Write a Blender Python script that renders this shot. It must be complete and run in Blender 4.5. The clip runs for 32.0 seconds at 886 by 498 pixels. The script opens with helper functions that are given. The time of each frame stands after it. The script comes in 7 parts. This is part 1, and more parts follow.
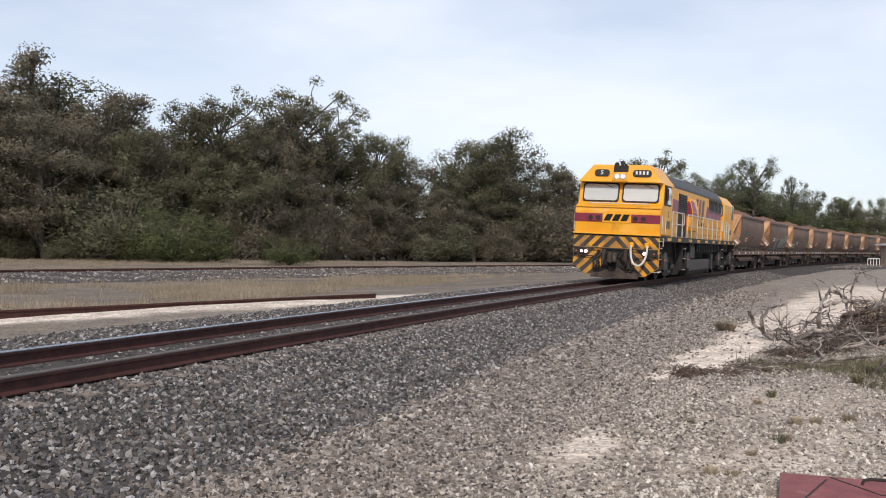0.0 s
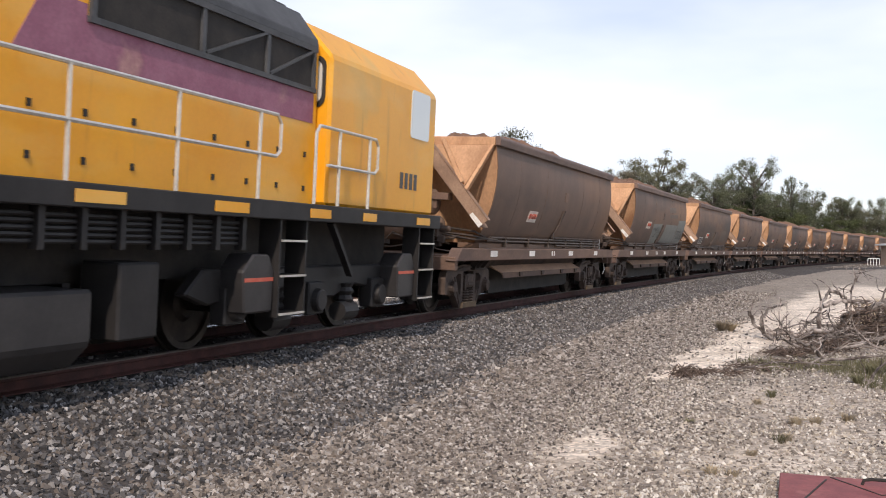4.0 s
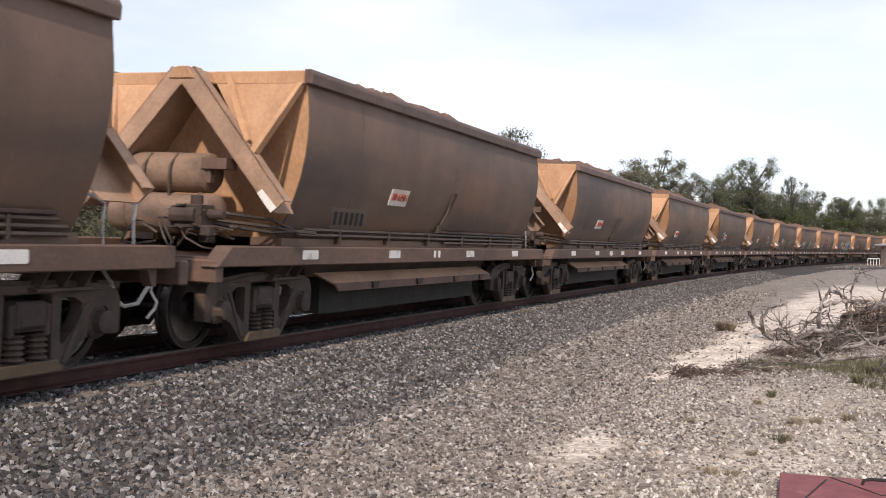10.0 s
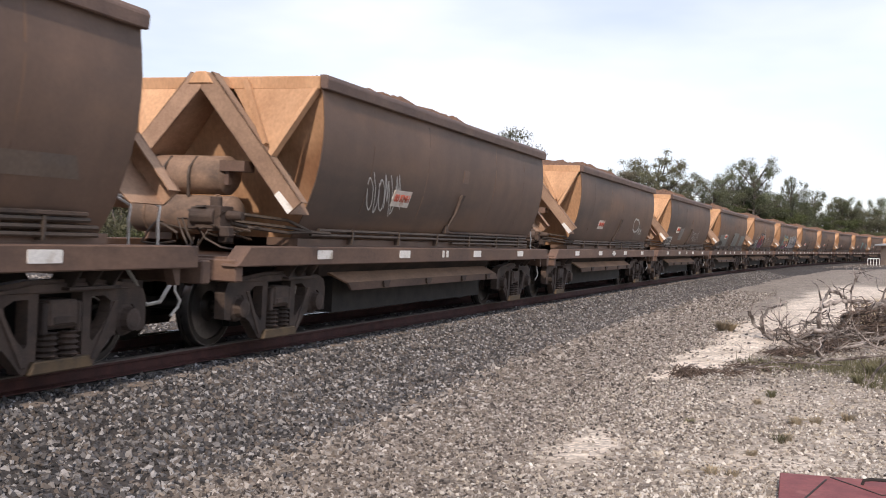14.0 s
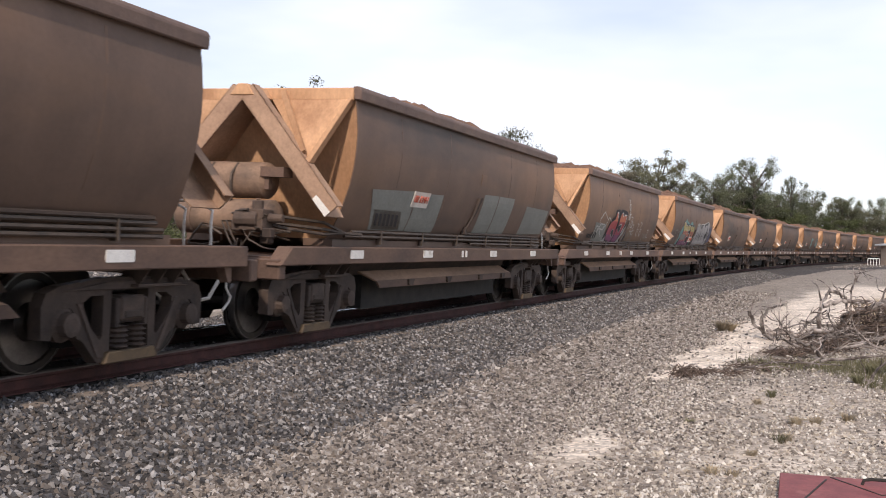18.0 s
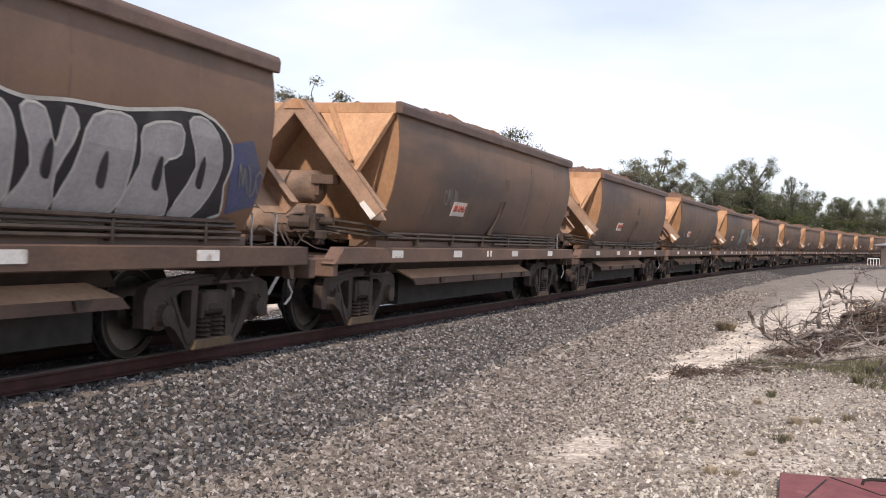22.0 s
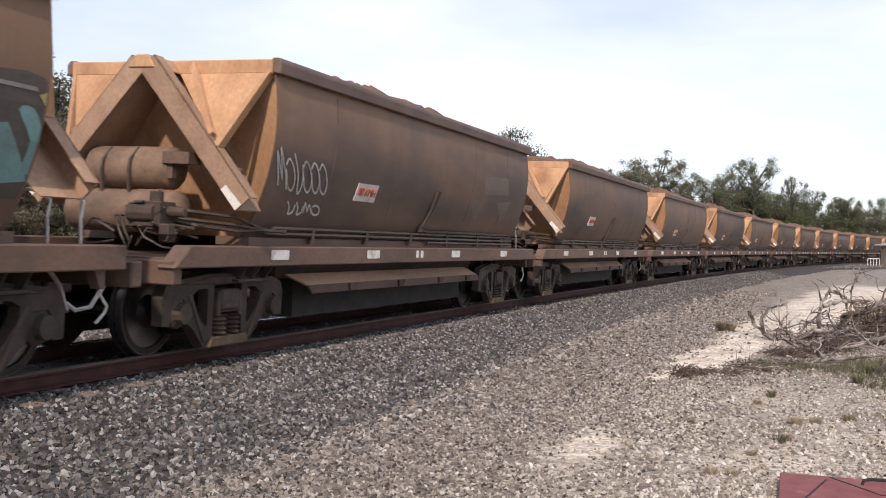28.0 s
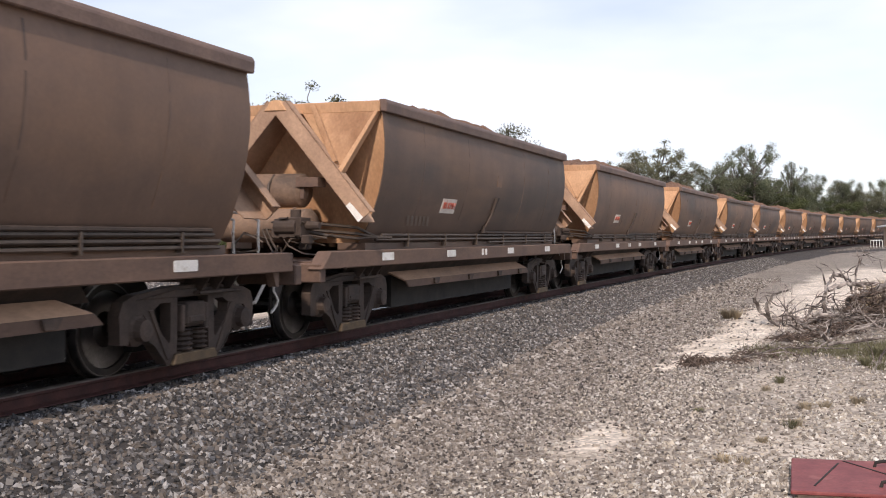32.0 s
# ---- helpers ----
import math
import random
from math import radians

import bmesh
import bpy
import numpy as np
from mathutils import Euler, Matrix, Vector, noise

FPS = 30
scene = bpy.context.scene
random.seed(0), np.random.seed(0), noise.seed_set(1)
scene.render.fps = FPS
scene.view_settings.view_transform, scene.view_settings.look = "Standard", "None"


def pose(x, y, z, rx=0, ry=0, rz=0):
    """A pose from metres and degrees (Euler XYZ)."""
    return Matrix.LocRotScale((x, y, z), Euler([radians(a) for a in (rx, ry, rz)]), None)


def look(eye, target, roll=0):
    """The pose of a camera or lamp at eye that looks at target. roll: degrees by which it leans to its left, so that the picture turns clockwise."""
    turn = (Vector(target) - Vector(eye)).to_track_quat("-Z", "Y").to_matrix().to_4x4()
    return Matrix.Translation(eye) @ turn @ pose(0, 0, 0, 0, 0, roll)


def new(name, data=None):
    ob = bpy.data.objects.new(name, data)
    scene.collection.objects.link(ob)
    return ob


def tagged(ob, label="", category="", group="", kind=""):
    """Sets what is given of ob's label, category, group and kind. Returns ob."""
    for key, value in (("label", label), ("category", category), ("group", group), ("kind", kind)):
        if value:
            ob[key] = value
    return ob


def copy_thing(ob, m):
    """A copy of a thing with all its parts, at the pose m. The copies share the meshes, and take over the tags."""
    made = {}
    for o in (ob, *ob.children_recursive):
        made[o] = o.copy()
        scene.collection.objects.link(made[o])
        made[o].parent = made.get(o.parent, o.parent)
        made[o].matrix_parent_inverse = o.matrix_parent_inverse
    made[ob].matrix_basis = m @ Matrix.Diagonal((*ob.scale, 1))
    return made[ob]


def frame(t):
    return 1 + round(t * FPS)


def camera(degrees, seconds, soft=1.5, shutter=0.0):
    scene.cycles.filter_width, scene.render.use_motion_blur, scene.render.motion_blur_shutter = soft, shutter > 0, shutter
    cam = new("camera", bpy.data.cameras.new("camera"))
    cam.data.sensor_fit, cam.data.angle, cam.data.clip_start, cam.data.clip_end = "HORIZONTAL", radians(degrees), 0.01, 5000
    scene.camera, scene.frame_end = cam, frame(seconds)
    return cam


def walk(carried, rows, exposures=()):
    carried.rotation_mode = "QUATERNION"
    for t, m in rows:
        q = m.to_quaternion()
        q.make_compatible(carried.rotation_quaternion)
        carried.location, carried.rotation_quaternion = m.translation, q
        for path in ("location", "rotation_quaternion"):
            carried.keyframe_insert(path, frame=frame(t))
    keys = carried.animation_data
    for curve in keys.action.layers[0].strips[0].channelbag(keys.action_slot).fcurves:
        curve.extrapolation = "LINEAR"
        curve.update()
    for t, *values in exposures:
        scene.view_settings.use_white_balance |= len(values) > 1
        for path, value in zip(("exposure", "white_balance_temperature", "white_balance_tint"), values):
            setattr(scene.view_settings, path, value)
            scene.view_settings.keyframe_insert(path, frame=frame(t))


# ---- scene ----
# ---- camera: on a tripod beside the line, nudged once near the end ----
cam = camera(46.58, 32.0, soft=1.0, shutter=0.1)
EYE = (0.0, 0.0, 1.069)


def aim(yaw, pitch, roll):
    return pose(*EYE, 90 + pitch, 0, yaw) @ pose(0, 0, 0, 0, 0, roll)


STILL = aim(0, -0.126, 0.761)
walk(cam, [(0, STILL), (15, STILL), (29, STILL), (29.5, aim(0.037, -0.12, 0.74)), (30, aim(0.081, -0.099, 0.685)),
           (30.55, aim(0.185, -0.059, 0.634)), (30.75, aim(0.16, -0.1, -0.2)), (30.95, aim(0.135, -0.145, -1.64)),
           (31.2, aim(0.15, -0.16, -1.64)), (31.5, aim(0.189, -0.195, -1.589)), (32, aim(0.135, -0.148, -1.611))],
     [(0, 0.0, 6620, 13.5), (2.0, 0.0, 6620, 13.5), (3.4, 0.13, 6680, 15), (6, 0.23, 6740, 16.5), (32, 0.23, 6740, 16.5)])

# ---- light: hazy bright sky, soft sun behind the camera ----
SUN_AZ, SUN_EL = math.atan2(-0.087, -0.996), radians(38)
world = bpy.data.worlds.new("sky")
scene.world = world
world.use_nodes = True
wn, wl = world.node_tree.nodes, world.node_tree.links
wn.clear()
sky = wn.new("ShaderNodeTexSky")
sky.sky_type, sky.sun_disc, sky.sun_elevation, sky.sun_rotation = "NISHITA", False, SUN_EL, SUN_AZ
sky.air_density, sky.dust_density, sky.ozone_density = 1.0, 0.4, 3.0
wcoord = wn.new("ShaderNodeTexCoord")
wmap = wn.new("ShaderNodeMapping")
wmap.inputs["Scale"].default_value = (1.0, 1.0, 3.5)
wmap.inputs["Rotation"].default_value = (0.1, 0.25, 0.3)
cloud = wn.new("ShaderNodeTexNoise")
cloud.inputs["Scale"].default_value, cloud.inputs["Detail"].default_value = 1.6, 5
cramp = wn.new("ShaderNodeValToRGB")
cramp.color_ramp.elements[0].position, cramp.color_ramp.elements[1].position = 0.3, 0.7
wmix = wn.new("ShaderNodeMixRGB")
wmix.inputs[2].default_value = (9.8, 10.6, 11.7, 1)
wamount = wn.new("ShaderNodeMath")
wamount.operation = "MULTIPLY_ADD"
wamount.inputs[1].default_value, wamount.inputs[2].default_value = 0.74, 0.1
wback, wout = wn.new("ShaderNodeBackground"), wn.new("ShaderNodeOutputWorld")
wback.inputs["Strength"].default_value = 0.1
wl.new(wcoord.outputs["Generated"], wmap.inputs["Vector"])
wl.new(wmap.outputs["Vector"], cloud.inputs["Vector"])
wl.new(cloud.outputs["Fac"], cramp.inputs["Fac"])
wl.new(cramp.outputs["Color"], wamount.inputs[0])
wl.new(wamount.outputs[0], wmix.inputs[0])
wl.new(sky.outputs["Color"], wmix.inputs[1])
wl.new(wmix.outputs[0], wback.inputs["Color"])
wl.new(wback.outputs[0], wout.inputs["Surface"])
sun = new("sun", bpy.data.lights.new("sun", "SUN"))
sun.data.energy, sun.data.angle, sun.data.color = 2.9, radians(1.5), (1.0, 0.89, 0.765)
SUN_DIR = Vector((math.sin(SUN_AZ) * math.cos(SUN_EL), math.cos(SUN_AZ) * math.cos(SUN_EL), math.sin(SUN_EL)))
sun.matrix_world = look(SUN_DIR * 50, (0, 0, 0))
# ---- materials ----
def mat(name, c1, c2, rough=0.8, metal=0.0, scale=6.0, fine=60.0, bump=0.15, dist=0.01, island=0.0, rnd=0.0, lo=0.35, hi=0.65, streak=(1, 1, 1), c3=None, s3=1.0, t3=0.55, g=0.28, drip=0.0):
    m = bpy.data.materials.new(name)
    m.use_nodes = True
    nt = m.node_tree
    n, l = nt.nodes, nt.links
    bs = n["Principled BSDF"]
    bs.inputs["Roughness"].default_value, bs.inputs["Metallic"].default_value = rough, metal
    co = n.new("ShaderNodeTexCoord")
    oi = n.new("ShaderNodeObjectInfo")
    add = n.new("ShaderNodeVectorMath")
    add.operation = "ADD"
    mul = n.new("ShaderNodeMath")
    mul.operation = "MULTIPLY"
    mul.inputs[1].default_value = 37.0
    l.new(oi.outputs["Random"], mul.inputs[0])
    mp = n.new("ShaderNodeMapping")
    mp.inputs["Scale"].default_value = streak
    l.new(co.outputs["Object"], mp.inputs["Vector"])
    l.new(mp.outputs["Vector"], add.inputs[0])
    l.new(mul.outputs[0], add.inputs[1])
    big, small = n.new("ShaderNodeTexNoise"), n.new("ShaderNodeTexNoise")
    big.inputs["Scale"].default_value, big.inputs["Detail"].default_value, big.inputs["Roughness"].default_value = scale, 6, 0.65
    small.inputs["Scale"].default_value, small.inputs["Detail"].default_value = fine, 3
    for t in (big, small):
        l.new(add.outputs[0], t.inputs["Vector"])
    ramp = n.new("ShaderNodeValToRGB")
    ramp.color_ramp.elements[0].position, ramp.color_ramp.elements[1].position = lo, hi
    ramp.color_ramp.elements[0].color, ramp.color_ramp.elements[1].color = (*c1, 1), (*c2, 1)
    l.new(big.outputs["Fac"], ramp.inputs["Fac"])
    col = ramp.outputs["Color"]
    if c3:
        third, step, mx3 = n.new("ShaderNodeTexNoise"), n.new("ShaderNodeMapRange"), n.new("ShaderNodeMixRGB")
        third.inputs["Scale"].default_value, third.inputs["Detail"].default_value = s3, 5
        l.new(add.outputs[0], third.inputs["Vector"])
        step.inputs[1].default_value, step.inputs[2].default_value = t3, t3 + 0.15
        l.new(third.outputs["Fac"], step.inputs[0])
        l.new(step.outputs[0], mx3.inputs[0])
        l.new(col, mx3.inputs[1])
        mx3.inputs[2].default_value = (*c3, 1)
        col = mx3.outputs[0]
    grain = n.new("ShaderNodeMapRange")
    grain.inputs[3].default_value, grain.inputs[4].default_value = 1 - g, 1 + g
    l.new(small.outputs["Fac"], grain.inputs[0])
    fac = grain.outputs[0]
    for src, amount in ((n.new("ShaderNodeNewGeometry").outputs["Random Per Island"] if island else None, island), (oi.outputs["Random"], rnd)):
        if amount:
            rr, mm = n.new("ShaderNodeMapRange"), n.new("ShaderNodeMath")
            rr.inputs[3].default_value, rr.inputs[4].default_value = 1 - amount, 1 + amount
            mm.operation = "MULTIPLY"
            l.new(src, rr.inputs[0])
            l.new(rr.outputs[0], mm.inputs[0])
            l.new(fac, mm.inputs[1])
            fac = mm.outputs[0]
    if drip:
        dm, dn, dr, dx = n.new("ShaderNodeMapping"), n.new("ShaderNodeTexNoise"), n.new("ShaderNodeMapRange"), n.new("ShaderNodeMath")
        dm.inputs["Scale"].default_value = (1.3, 1.3, 0.14)
        dn.inputs["Scale"].default_value, dn.inputs["Detail"].default_value = 1.6, 4
        dr.inputs[1].default_value, dr.inputs[2].default_value = 0.35, 0.65
        dr.inputs[3].default_value, dr.inputs[4].default_value = 1 - drip, 1 + drip
        dx.operation = "MULTIPLY"
        l.new(add.outputs[0], dm.inputs["Vector"])
        l.new(dm.outputs[0], dn.inputs["Vector"])
        l.new(dn.outputs["Fac"], dr.inputs[0])
        l.new(dr.outputs[0], dx.inputs[0])
        l.new(fac, dx.inputs[1])
        fac = dx.outputs[0]
    vm = n.new("ShaderNodeVectorMath")
    vm.name = "colour_scale"
    vm.operation = "SCALE"
    l.new(col, vm.inputs[0])
    l.new(fac, vm.inputs["Scale"])
    l.new(vm.outputs[0], bs.inputs["Base Color"])
    if bump:
        bp = n.new("ShaderNodeBump")
        bp.inputs["Strength"].default_value, bp.inputs["Distance"].default_value = bump, dist
        l.new(small.outputs["Fac"], bp.inputs["Height"])
        l.new(bp.outputs[0], bs.inputs["Normal"])
    return m


def layer(m, colour, scale, stretch, lo, hi, amount=1.0):
    """A stain with soft edges over a material's colour; stretch sets its length along each axis."""
    n, l = m.node_tree.nodes, m.node_tree.links
    sc = n["colour_scale"]
    below = sc.inputs[0].links[0].from_socket
    mp, nz, rg, mx = n.new("ShaderNodeMapping"), n.new("ShaderNodeTexNoise"), n.new("ShaderNodeMapRange"), n.new("ShaderNodeMixRGB")
    mp.inputs["Scale"].default_value = stretch
    nz.inputs["Scale"].default_value, nz.inputs["Detail"].default_value, nz.inputs["Roughness"].default_value = scale, 5, 0.55
    rg.inputs[1].default_value, rg.inputs[2].default_value, rg.inputs[4].default_value = lo, hi, amount
    base = [k for k in n if k.bl_idname == "ShaderNodeVectorMath" and k.operation == "ADD"][0]
    l.new(base.outputs[0], mp.inputs["Vector"])
    l.new(mp.outputs["Vector"], nz.inputs["Vector"])
    l.new(nz.outputs["Fac"], rg.inputs[0])
    l.new(rg.outputs[0], mx.inputs[0])
    l.new(below, mx.inputs[1])
    mx.inputs[2].default_value = (*colour, 1)
    l.new(mx.outputs[0], sc.inputs[0])
    return m


def glow(name, c, strength):
    m = bpy.data.materials.new(name)
    m.use_nodes = True
    b = m.node_tree.nodes["Principled BSDF"]
    b.inputs["Base Color"].default_value = (*c, 1)
    b.inputs["Emission Color"].default_value, b.inputs["Emission Strength"].default_value = (*c, 1), strength
    return m


def leafy(name, c1, c2):
    """Dull leaves that let some light through."""
    m = mat(name, c1, c2, 0.9, 0, 0.5, 3, 0, island=0.1, rnd=0.2)
    n, l = m.node_tree.nodes, m.node_tree.links
    b = n["Principled BSDF"]
    b.inputs["Specular IOR Level"].default_value = 0.1
    tr, mx = n.new("ShaderNodeBsdfTranslucent"), n.new("ShaderNodeMixShader")
    mx.inputs[0].default_value = 0.5
    l.new(b.inputs["Base Color"].links[0].from_socket, tr.inputs["Color"])
    l.new(b.outputs[0], mx.inputs[1])
    l.new(tr.outputs[0], mx.inputs[2])
    l.new(mx.outputs[0], n["Material Output"].inputs["Surface"])
    return m


def stony(name, colours, rough=0.85):
    """Broken stones, each of its own colour out of a few, mottled and dusty."""
    m = mat(name, (1, 1, 1), (1, 1, 1), rough, 0, 9, 60, 0.35, dist=0.004, island=0.18)
    n, l = m.node_tree.nodes, m.node_tree.links
    ramp = n.new("ShaderNodeValToRGB")
    ramp.color_ramp.interpolation = "CONSTANT"
    while len(ramp.color_ramp.elements) < len(colours):
        ramp.color_ramp.elements.new(0.5)
    for i, c in enumerate(colours):
        ramp.color_ramp.elements[i].position = i / len(colours)
        ramp.color_ramp.elements[i].color = (*c, 1)
    l.new(n["Geometry"].outputs["Random Per Island"], ramp.inputs["Fac"])
    wh = n.new("ShaderNodeTexWhiteNoise")
    wh.noise_dimensions = "1D"
    l.new(n["Geometry"].outputs["Random Per Island"], wh.inputs["W"])
    l.new(wh.outputs["Value"], ramp.inputs["Fac"])
    sc = n["colour_scale"]
    l.new(ramp.outputs["Color"], sc.inputs[0])
    return m


M = {
    "wagon": layer(layer(mat("dusty_brown_steel", (0.13, 0.083, 0.061), (0.174, 0.109, 0.078), 0.6, 0.1, 1.1, 25, 0.06, rnd=0.16, g=0.12, drip=0.07), (0.24, 0.135, 0.077), 0.5, (0.35, 1, 0.9), 0.47, 0.66, 0.85), (0.062, 0.05, 0.045), 0.8, (0.22, 1, 0.95), 0.5, 0.66, 0.75),
    "rim": mat("rim_steel", (0.125, 0.082, 0.068), (0.19, 0.124, 0.096), 0.6, 0.1, 2, 40, 0.1, rnd=0.15),
    "dust": mat("orange_dusted_steel", (0.41, 0.23, 0.125), (0.57, 0.34, 0.195), 0.9, 0, 1.3, 30, 0.1, rnd=0.15, streak=(1, 1, 0.5), c3=(0.27, 0.135, 0.07), s3=0.9, t3=0.55),
    "tank": mat("dusty_brown_tank", (0.27, 0.17, 0.115), (0.4, 0.26, 0.175), 0.85, 0, 2, 30, 0.1, rnd=0.2),
    "sill": mat("dusty_sill_steel", (0.1, 0.064, 0.05), (0.178, 0.108, 0.076), 0.75, 0.05, 1.5, 30, 0.12, rnd=0.15, streak=(0.5, 1, 1)),
    "bogie": mat("grimy_cast_steel", (0.048, 0.036, 0.031), (0.1, 0.07, 0.055), 0.8, 0.2, 3, 50, 0.25, rnd=0.25),
    "wheel": mat("worn_wheel_steel", (0.022, 0.019, 0.018), (0.05, 0.041, 0.035), 0.5, 0.6, 4, 40, 0.1),
    "plough": mat("rusty_grimy_steel", (0.03, 0.022, 0.018), (0.085, 0.062, 0.05), 0.85, 0.1, 3, 40, 0.2, c3=(0.13, 0.1, 0.085), s3=2, t3=0.6),
    "pit": mat("near_black", (0.006, 0.006, 0.006), (0.012, 0.011, 0.01), 0.9, 0, 4, 40, 0.1),
    "chute": mat("sunlit_dusty_chute", (0.24, 0.15, 0.098), (0.38, 0.235, 0.15), 0.85, 0, 1.5, 30, 0.1, rnd=0.15, streak=(0.5, 1, 1)),
    "seat": mat("yellowish_spring_seat", (0.062, 0.044, 0.028), (0.11, 0.075, 0.042), 0.8, 0, 6, 40, 0.1),
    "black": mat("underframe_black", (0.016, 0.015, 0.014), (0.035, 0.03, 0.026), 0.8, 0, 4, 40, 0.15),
    "ore": mat("red_ore", (0.13, 0.075, 0.05), (0.23, 0.13, 0.085), 0.95, 0, 8, 70, 0.8, dist=0.03),
    "white": mat("white_reflector", (0.72, 0.7, 0.66), (0.8, 0.78, 0.74), 0.5, 0, 6, 60, 0.02, rnd=0.1, c3=(0.45, 0.38, 0.3), s3=5, t3=0.55),
    "plate": mat("speed_plate_white", (0.62, 0.55, 0.48), (0.75, 0.7, 0.64), 0.5, 0, 5, 60, 0.02, c3=(0.5, 0.3, 0.2), s3=7, t3=0.58),
    "red": mat("plate_red", (0.55, 0.1, 0.06), (0.62, 0.16, 0.1), 0.6, 0, 8, 60, 0),
    "pipe": mat("dusty_pipe", (0.055, 0.043, 0.036), (0.105, 0.078, 0.06), 0.6, 0.3, 3, 40, 0.05),
    "hose": mat("pale_hose", (0.55, 0.52, 0.48), (0.68, 0.66, 0.62), 0.6, 0, 8, 40, 0),
    "yellow": layer(layer(mat("loco_yellow", (0.76, 0.33, 0.009), (0.84, 0.395, 0.016), 0.38, 0, 0.8, 30, 0.0, c3=(0.66, 0.37, 0.06), s3=0.9, t3=0.56, g=0.05), (0.82, 0.5, 0.14), 0.9, (0.6, 1, 1.6), 0.52, 0.7, 0.6), (0.3, 0.15, 0.03), 3.0, (1.6, 1, 0.25), 0.6, 0.75, 0.45),
    "pilot": layer(mat("grimy_pilot_yellow", (0.6, 0.27, 0.02), (0.74, 0.35, 0.02), 0.6, 0, 2, 30, 0.05, g=0.12), (0.2, 0.11, 0.05), 2.2, (1, 1, 0.8), 0.45, 0.65, 0.75),
    "stripe": layer(mat("grimy_stripe_black", (0.025, 0.022, 0.02), (0.05, 0.042, 0.036), 0.7, 0, 2, 30, 0.05), (0.12, 0.085, 0.055), 2.2, (1, 1, 0.8), 0.5, 0.7, 0.7),
    "maroon": mat("loco_maroon", (0.19, 0.02, 0.04), (0.24, 0.028, 0.052), 0.4, 0, 2, 40, 0.0, c3=(0.25, 0.06, 0.08), s3=1.5, t3=0.62, g=0.08),
    # faded maroon, shifted to lilac by glare mixed into the colour
    "lilac": mat("loco_faded_glare_lilac", (0.25, 0.085, 0.14), (0.33, 0.14, 0.2), 0.6, 0, 2, 40, 0.02, c3=(0.5, 0.3, 0.25), s3=1.5, t3=0.6),
    "reservoir": layer(mat("grimy_brown_reservoir", (0.2, 0.13, 0.092), (0.29, 0.19, 0.13), 0.85, 0, 2, 30, 0.1, rnd=0.2), (0.075, 0.056, 0.046), 2.4, (1, 0.7, 1.2), 0.45, 0.66, 0.8),
    "tank_grey": mat("loco_tank_grey", (0.02, 0.019, 0.02), (0.04, 0.037, 0.037), 0.5, 0, 2, 40, 0.05),
    "grey": mat("loco_roof_grey", (0.04, 0.042, 0.046), (0.075, 0.078, 0.083), 0.6, 0, 2, 40, 0.04),
    "dark": mat("loco_dark_grey", (0.008, 0.007, 0.007), (0.02, 0.018, 0.018), 0.6, 0, 3, 40, 0.05),
    "silver": mat("handrail_silver", (0.55, 0.54, 0.5), (0.7, 0.68, 0.64), 0.35, 0.5, 5, 50, 0),
    "letter": mat("lettering_dark", (0.05, 0.045, 0.05), (0.08, 0.07, 0.075), 0.5, 0, 3, 50, 0),
    "rail": mat("rusty_rail", (0.045, 0.017, 0.015), (0.085, 0.031, 0.026), 0.8, 0.2, 5, 60, 0.2, streak=(1, 1, 1)),
    "railtop": mat("polished_railhead", (0.4, 0.42, 0.46), (0.55, 0.57, 0.6), 0.25, 0.9, 4, 60, 0.02),
    # near railhead: darker copy of the polished one, its dim reflection in the colour
    "railtop_dim": mat("dim_railhead", (0.09, 0.075, 0.065), (0.15, 0.125, 0.11), 0.6, 0.3, 4, 60, 0.05),
    "tread": mat("worn_tread_steel", (0.16, 0.15, 0.145), (0.26, 0.25, 0.24), 0.3, 0.9, 4, 60, 0.02),
    "sleeper": mat("grey_timber", (0.17, 0.135, 0.11), (0.24, 0.2, 0.165), 0.9, 0, 3, 40, 0.3, streak=(1, 8, 8)),
    "stone": stony("grey_ballast_stone", [(0.085, 0.08, 0.078), (0.145, 0.139, 0.138), (0.032, 0.031, 0.031), (0.21, 0.2, 0.192), (0.115, 0.097, 0.084), (0.33, 0.32, 0.315), (0.05, 0.048, 0.049), (0.14, 0.121, 0.107), (0.085, 0.085, 0.091)]),
    "pebble": stony("pale_gravel_stone", [(0.205, 0.182, 0.163), (0.125, 0.109, 0.098), (0.295, 0.268, 0.243), (0.162, 0.139, 0.12), (0.058, 0.05, 0.046), (0.23, 0.198, 0.168), (0.4, 0.372, 0.345)], 0.9),
    "chip": stony("pale_limestone_chip", [(0.39, 0.352, 0.306), (0.49, 0.452, 0.4), (0.3, 0.264, 0.226), (0.58, 0.548, 0.5), (0.42, 0.372, 0.306), (0.2, 0.174, 0.15)], 0.9),
    "bark": mat("grey_bark", (0.075, 0.063, 0.052), (0.17, 0.15, 0.13), 0.9, 0, 3, 30, 0.4, streak=(4, 4, 1)),
    "deadwood": mat("weathered_dead_wood", (0.075, 0.058, 0.05), (0.4, 0.355, 0.325), 0.9, 0, 5, 40, 0.4, rnd=0.45, lo=0.42, hi=0.62),
    "rootwood": mat("dry_brown_roots", (0.05, 0.036, 0.03), (0.17, 0.125, 0.1), 0.95, 0, 6, 40, 0.3, island=0.4),
    "leaf_a": leafy("gum_leaf_olive", (0.165, 0.168, 0.108), (0.24, 0.236, 0.16)),
    "leaf_b": leafy("gum_leaf_brown", (0.185, 0.17, 0.125), (0.26, 0.235, 0.18)),
    "leaf_c": leafy("wattle_leaf_green", (0.115, 0.135, 0.064), (0.168, 0.188, 0.092)),
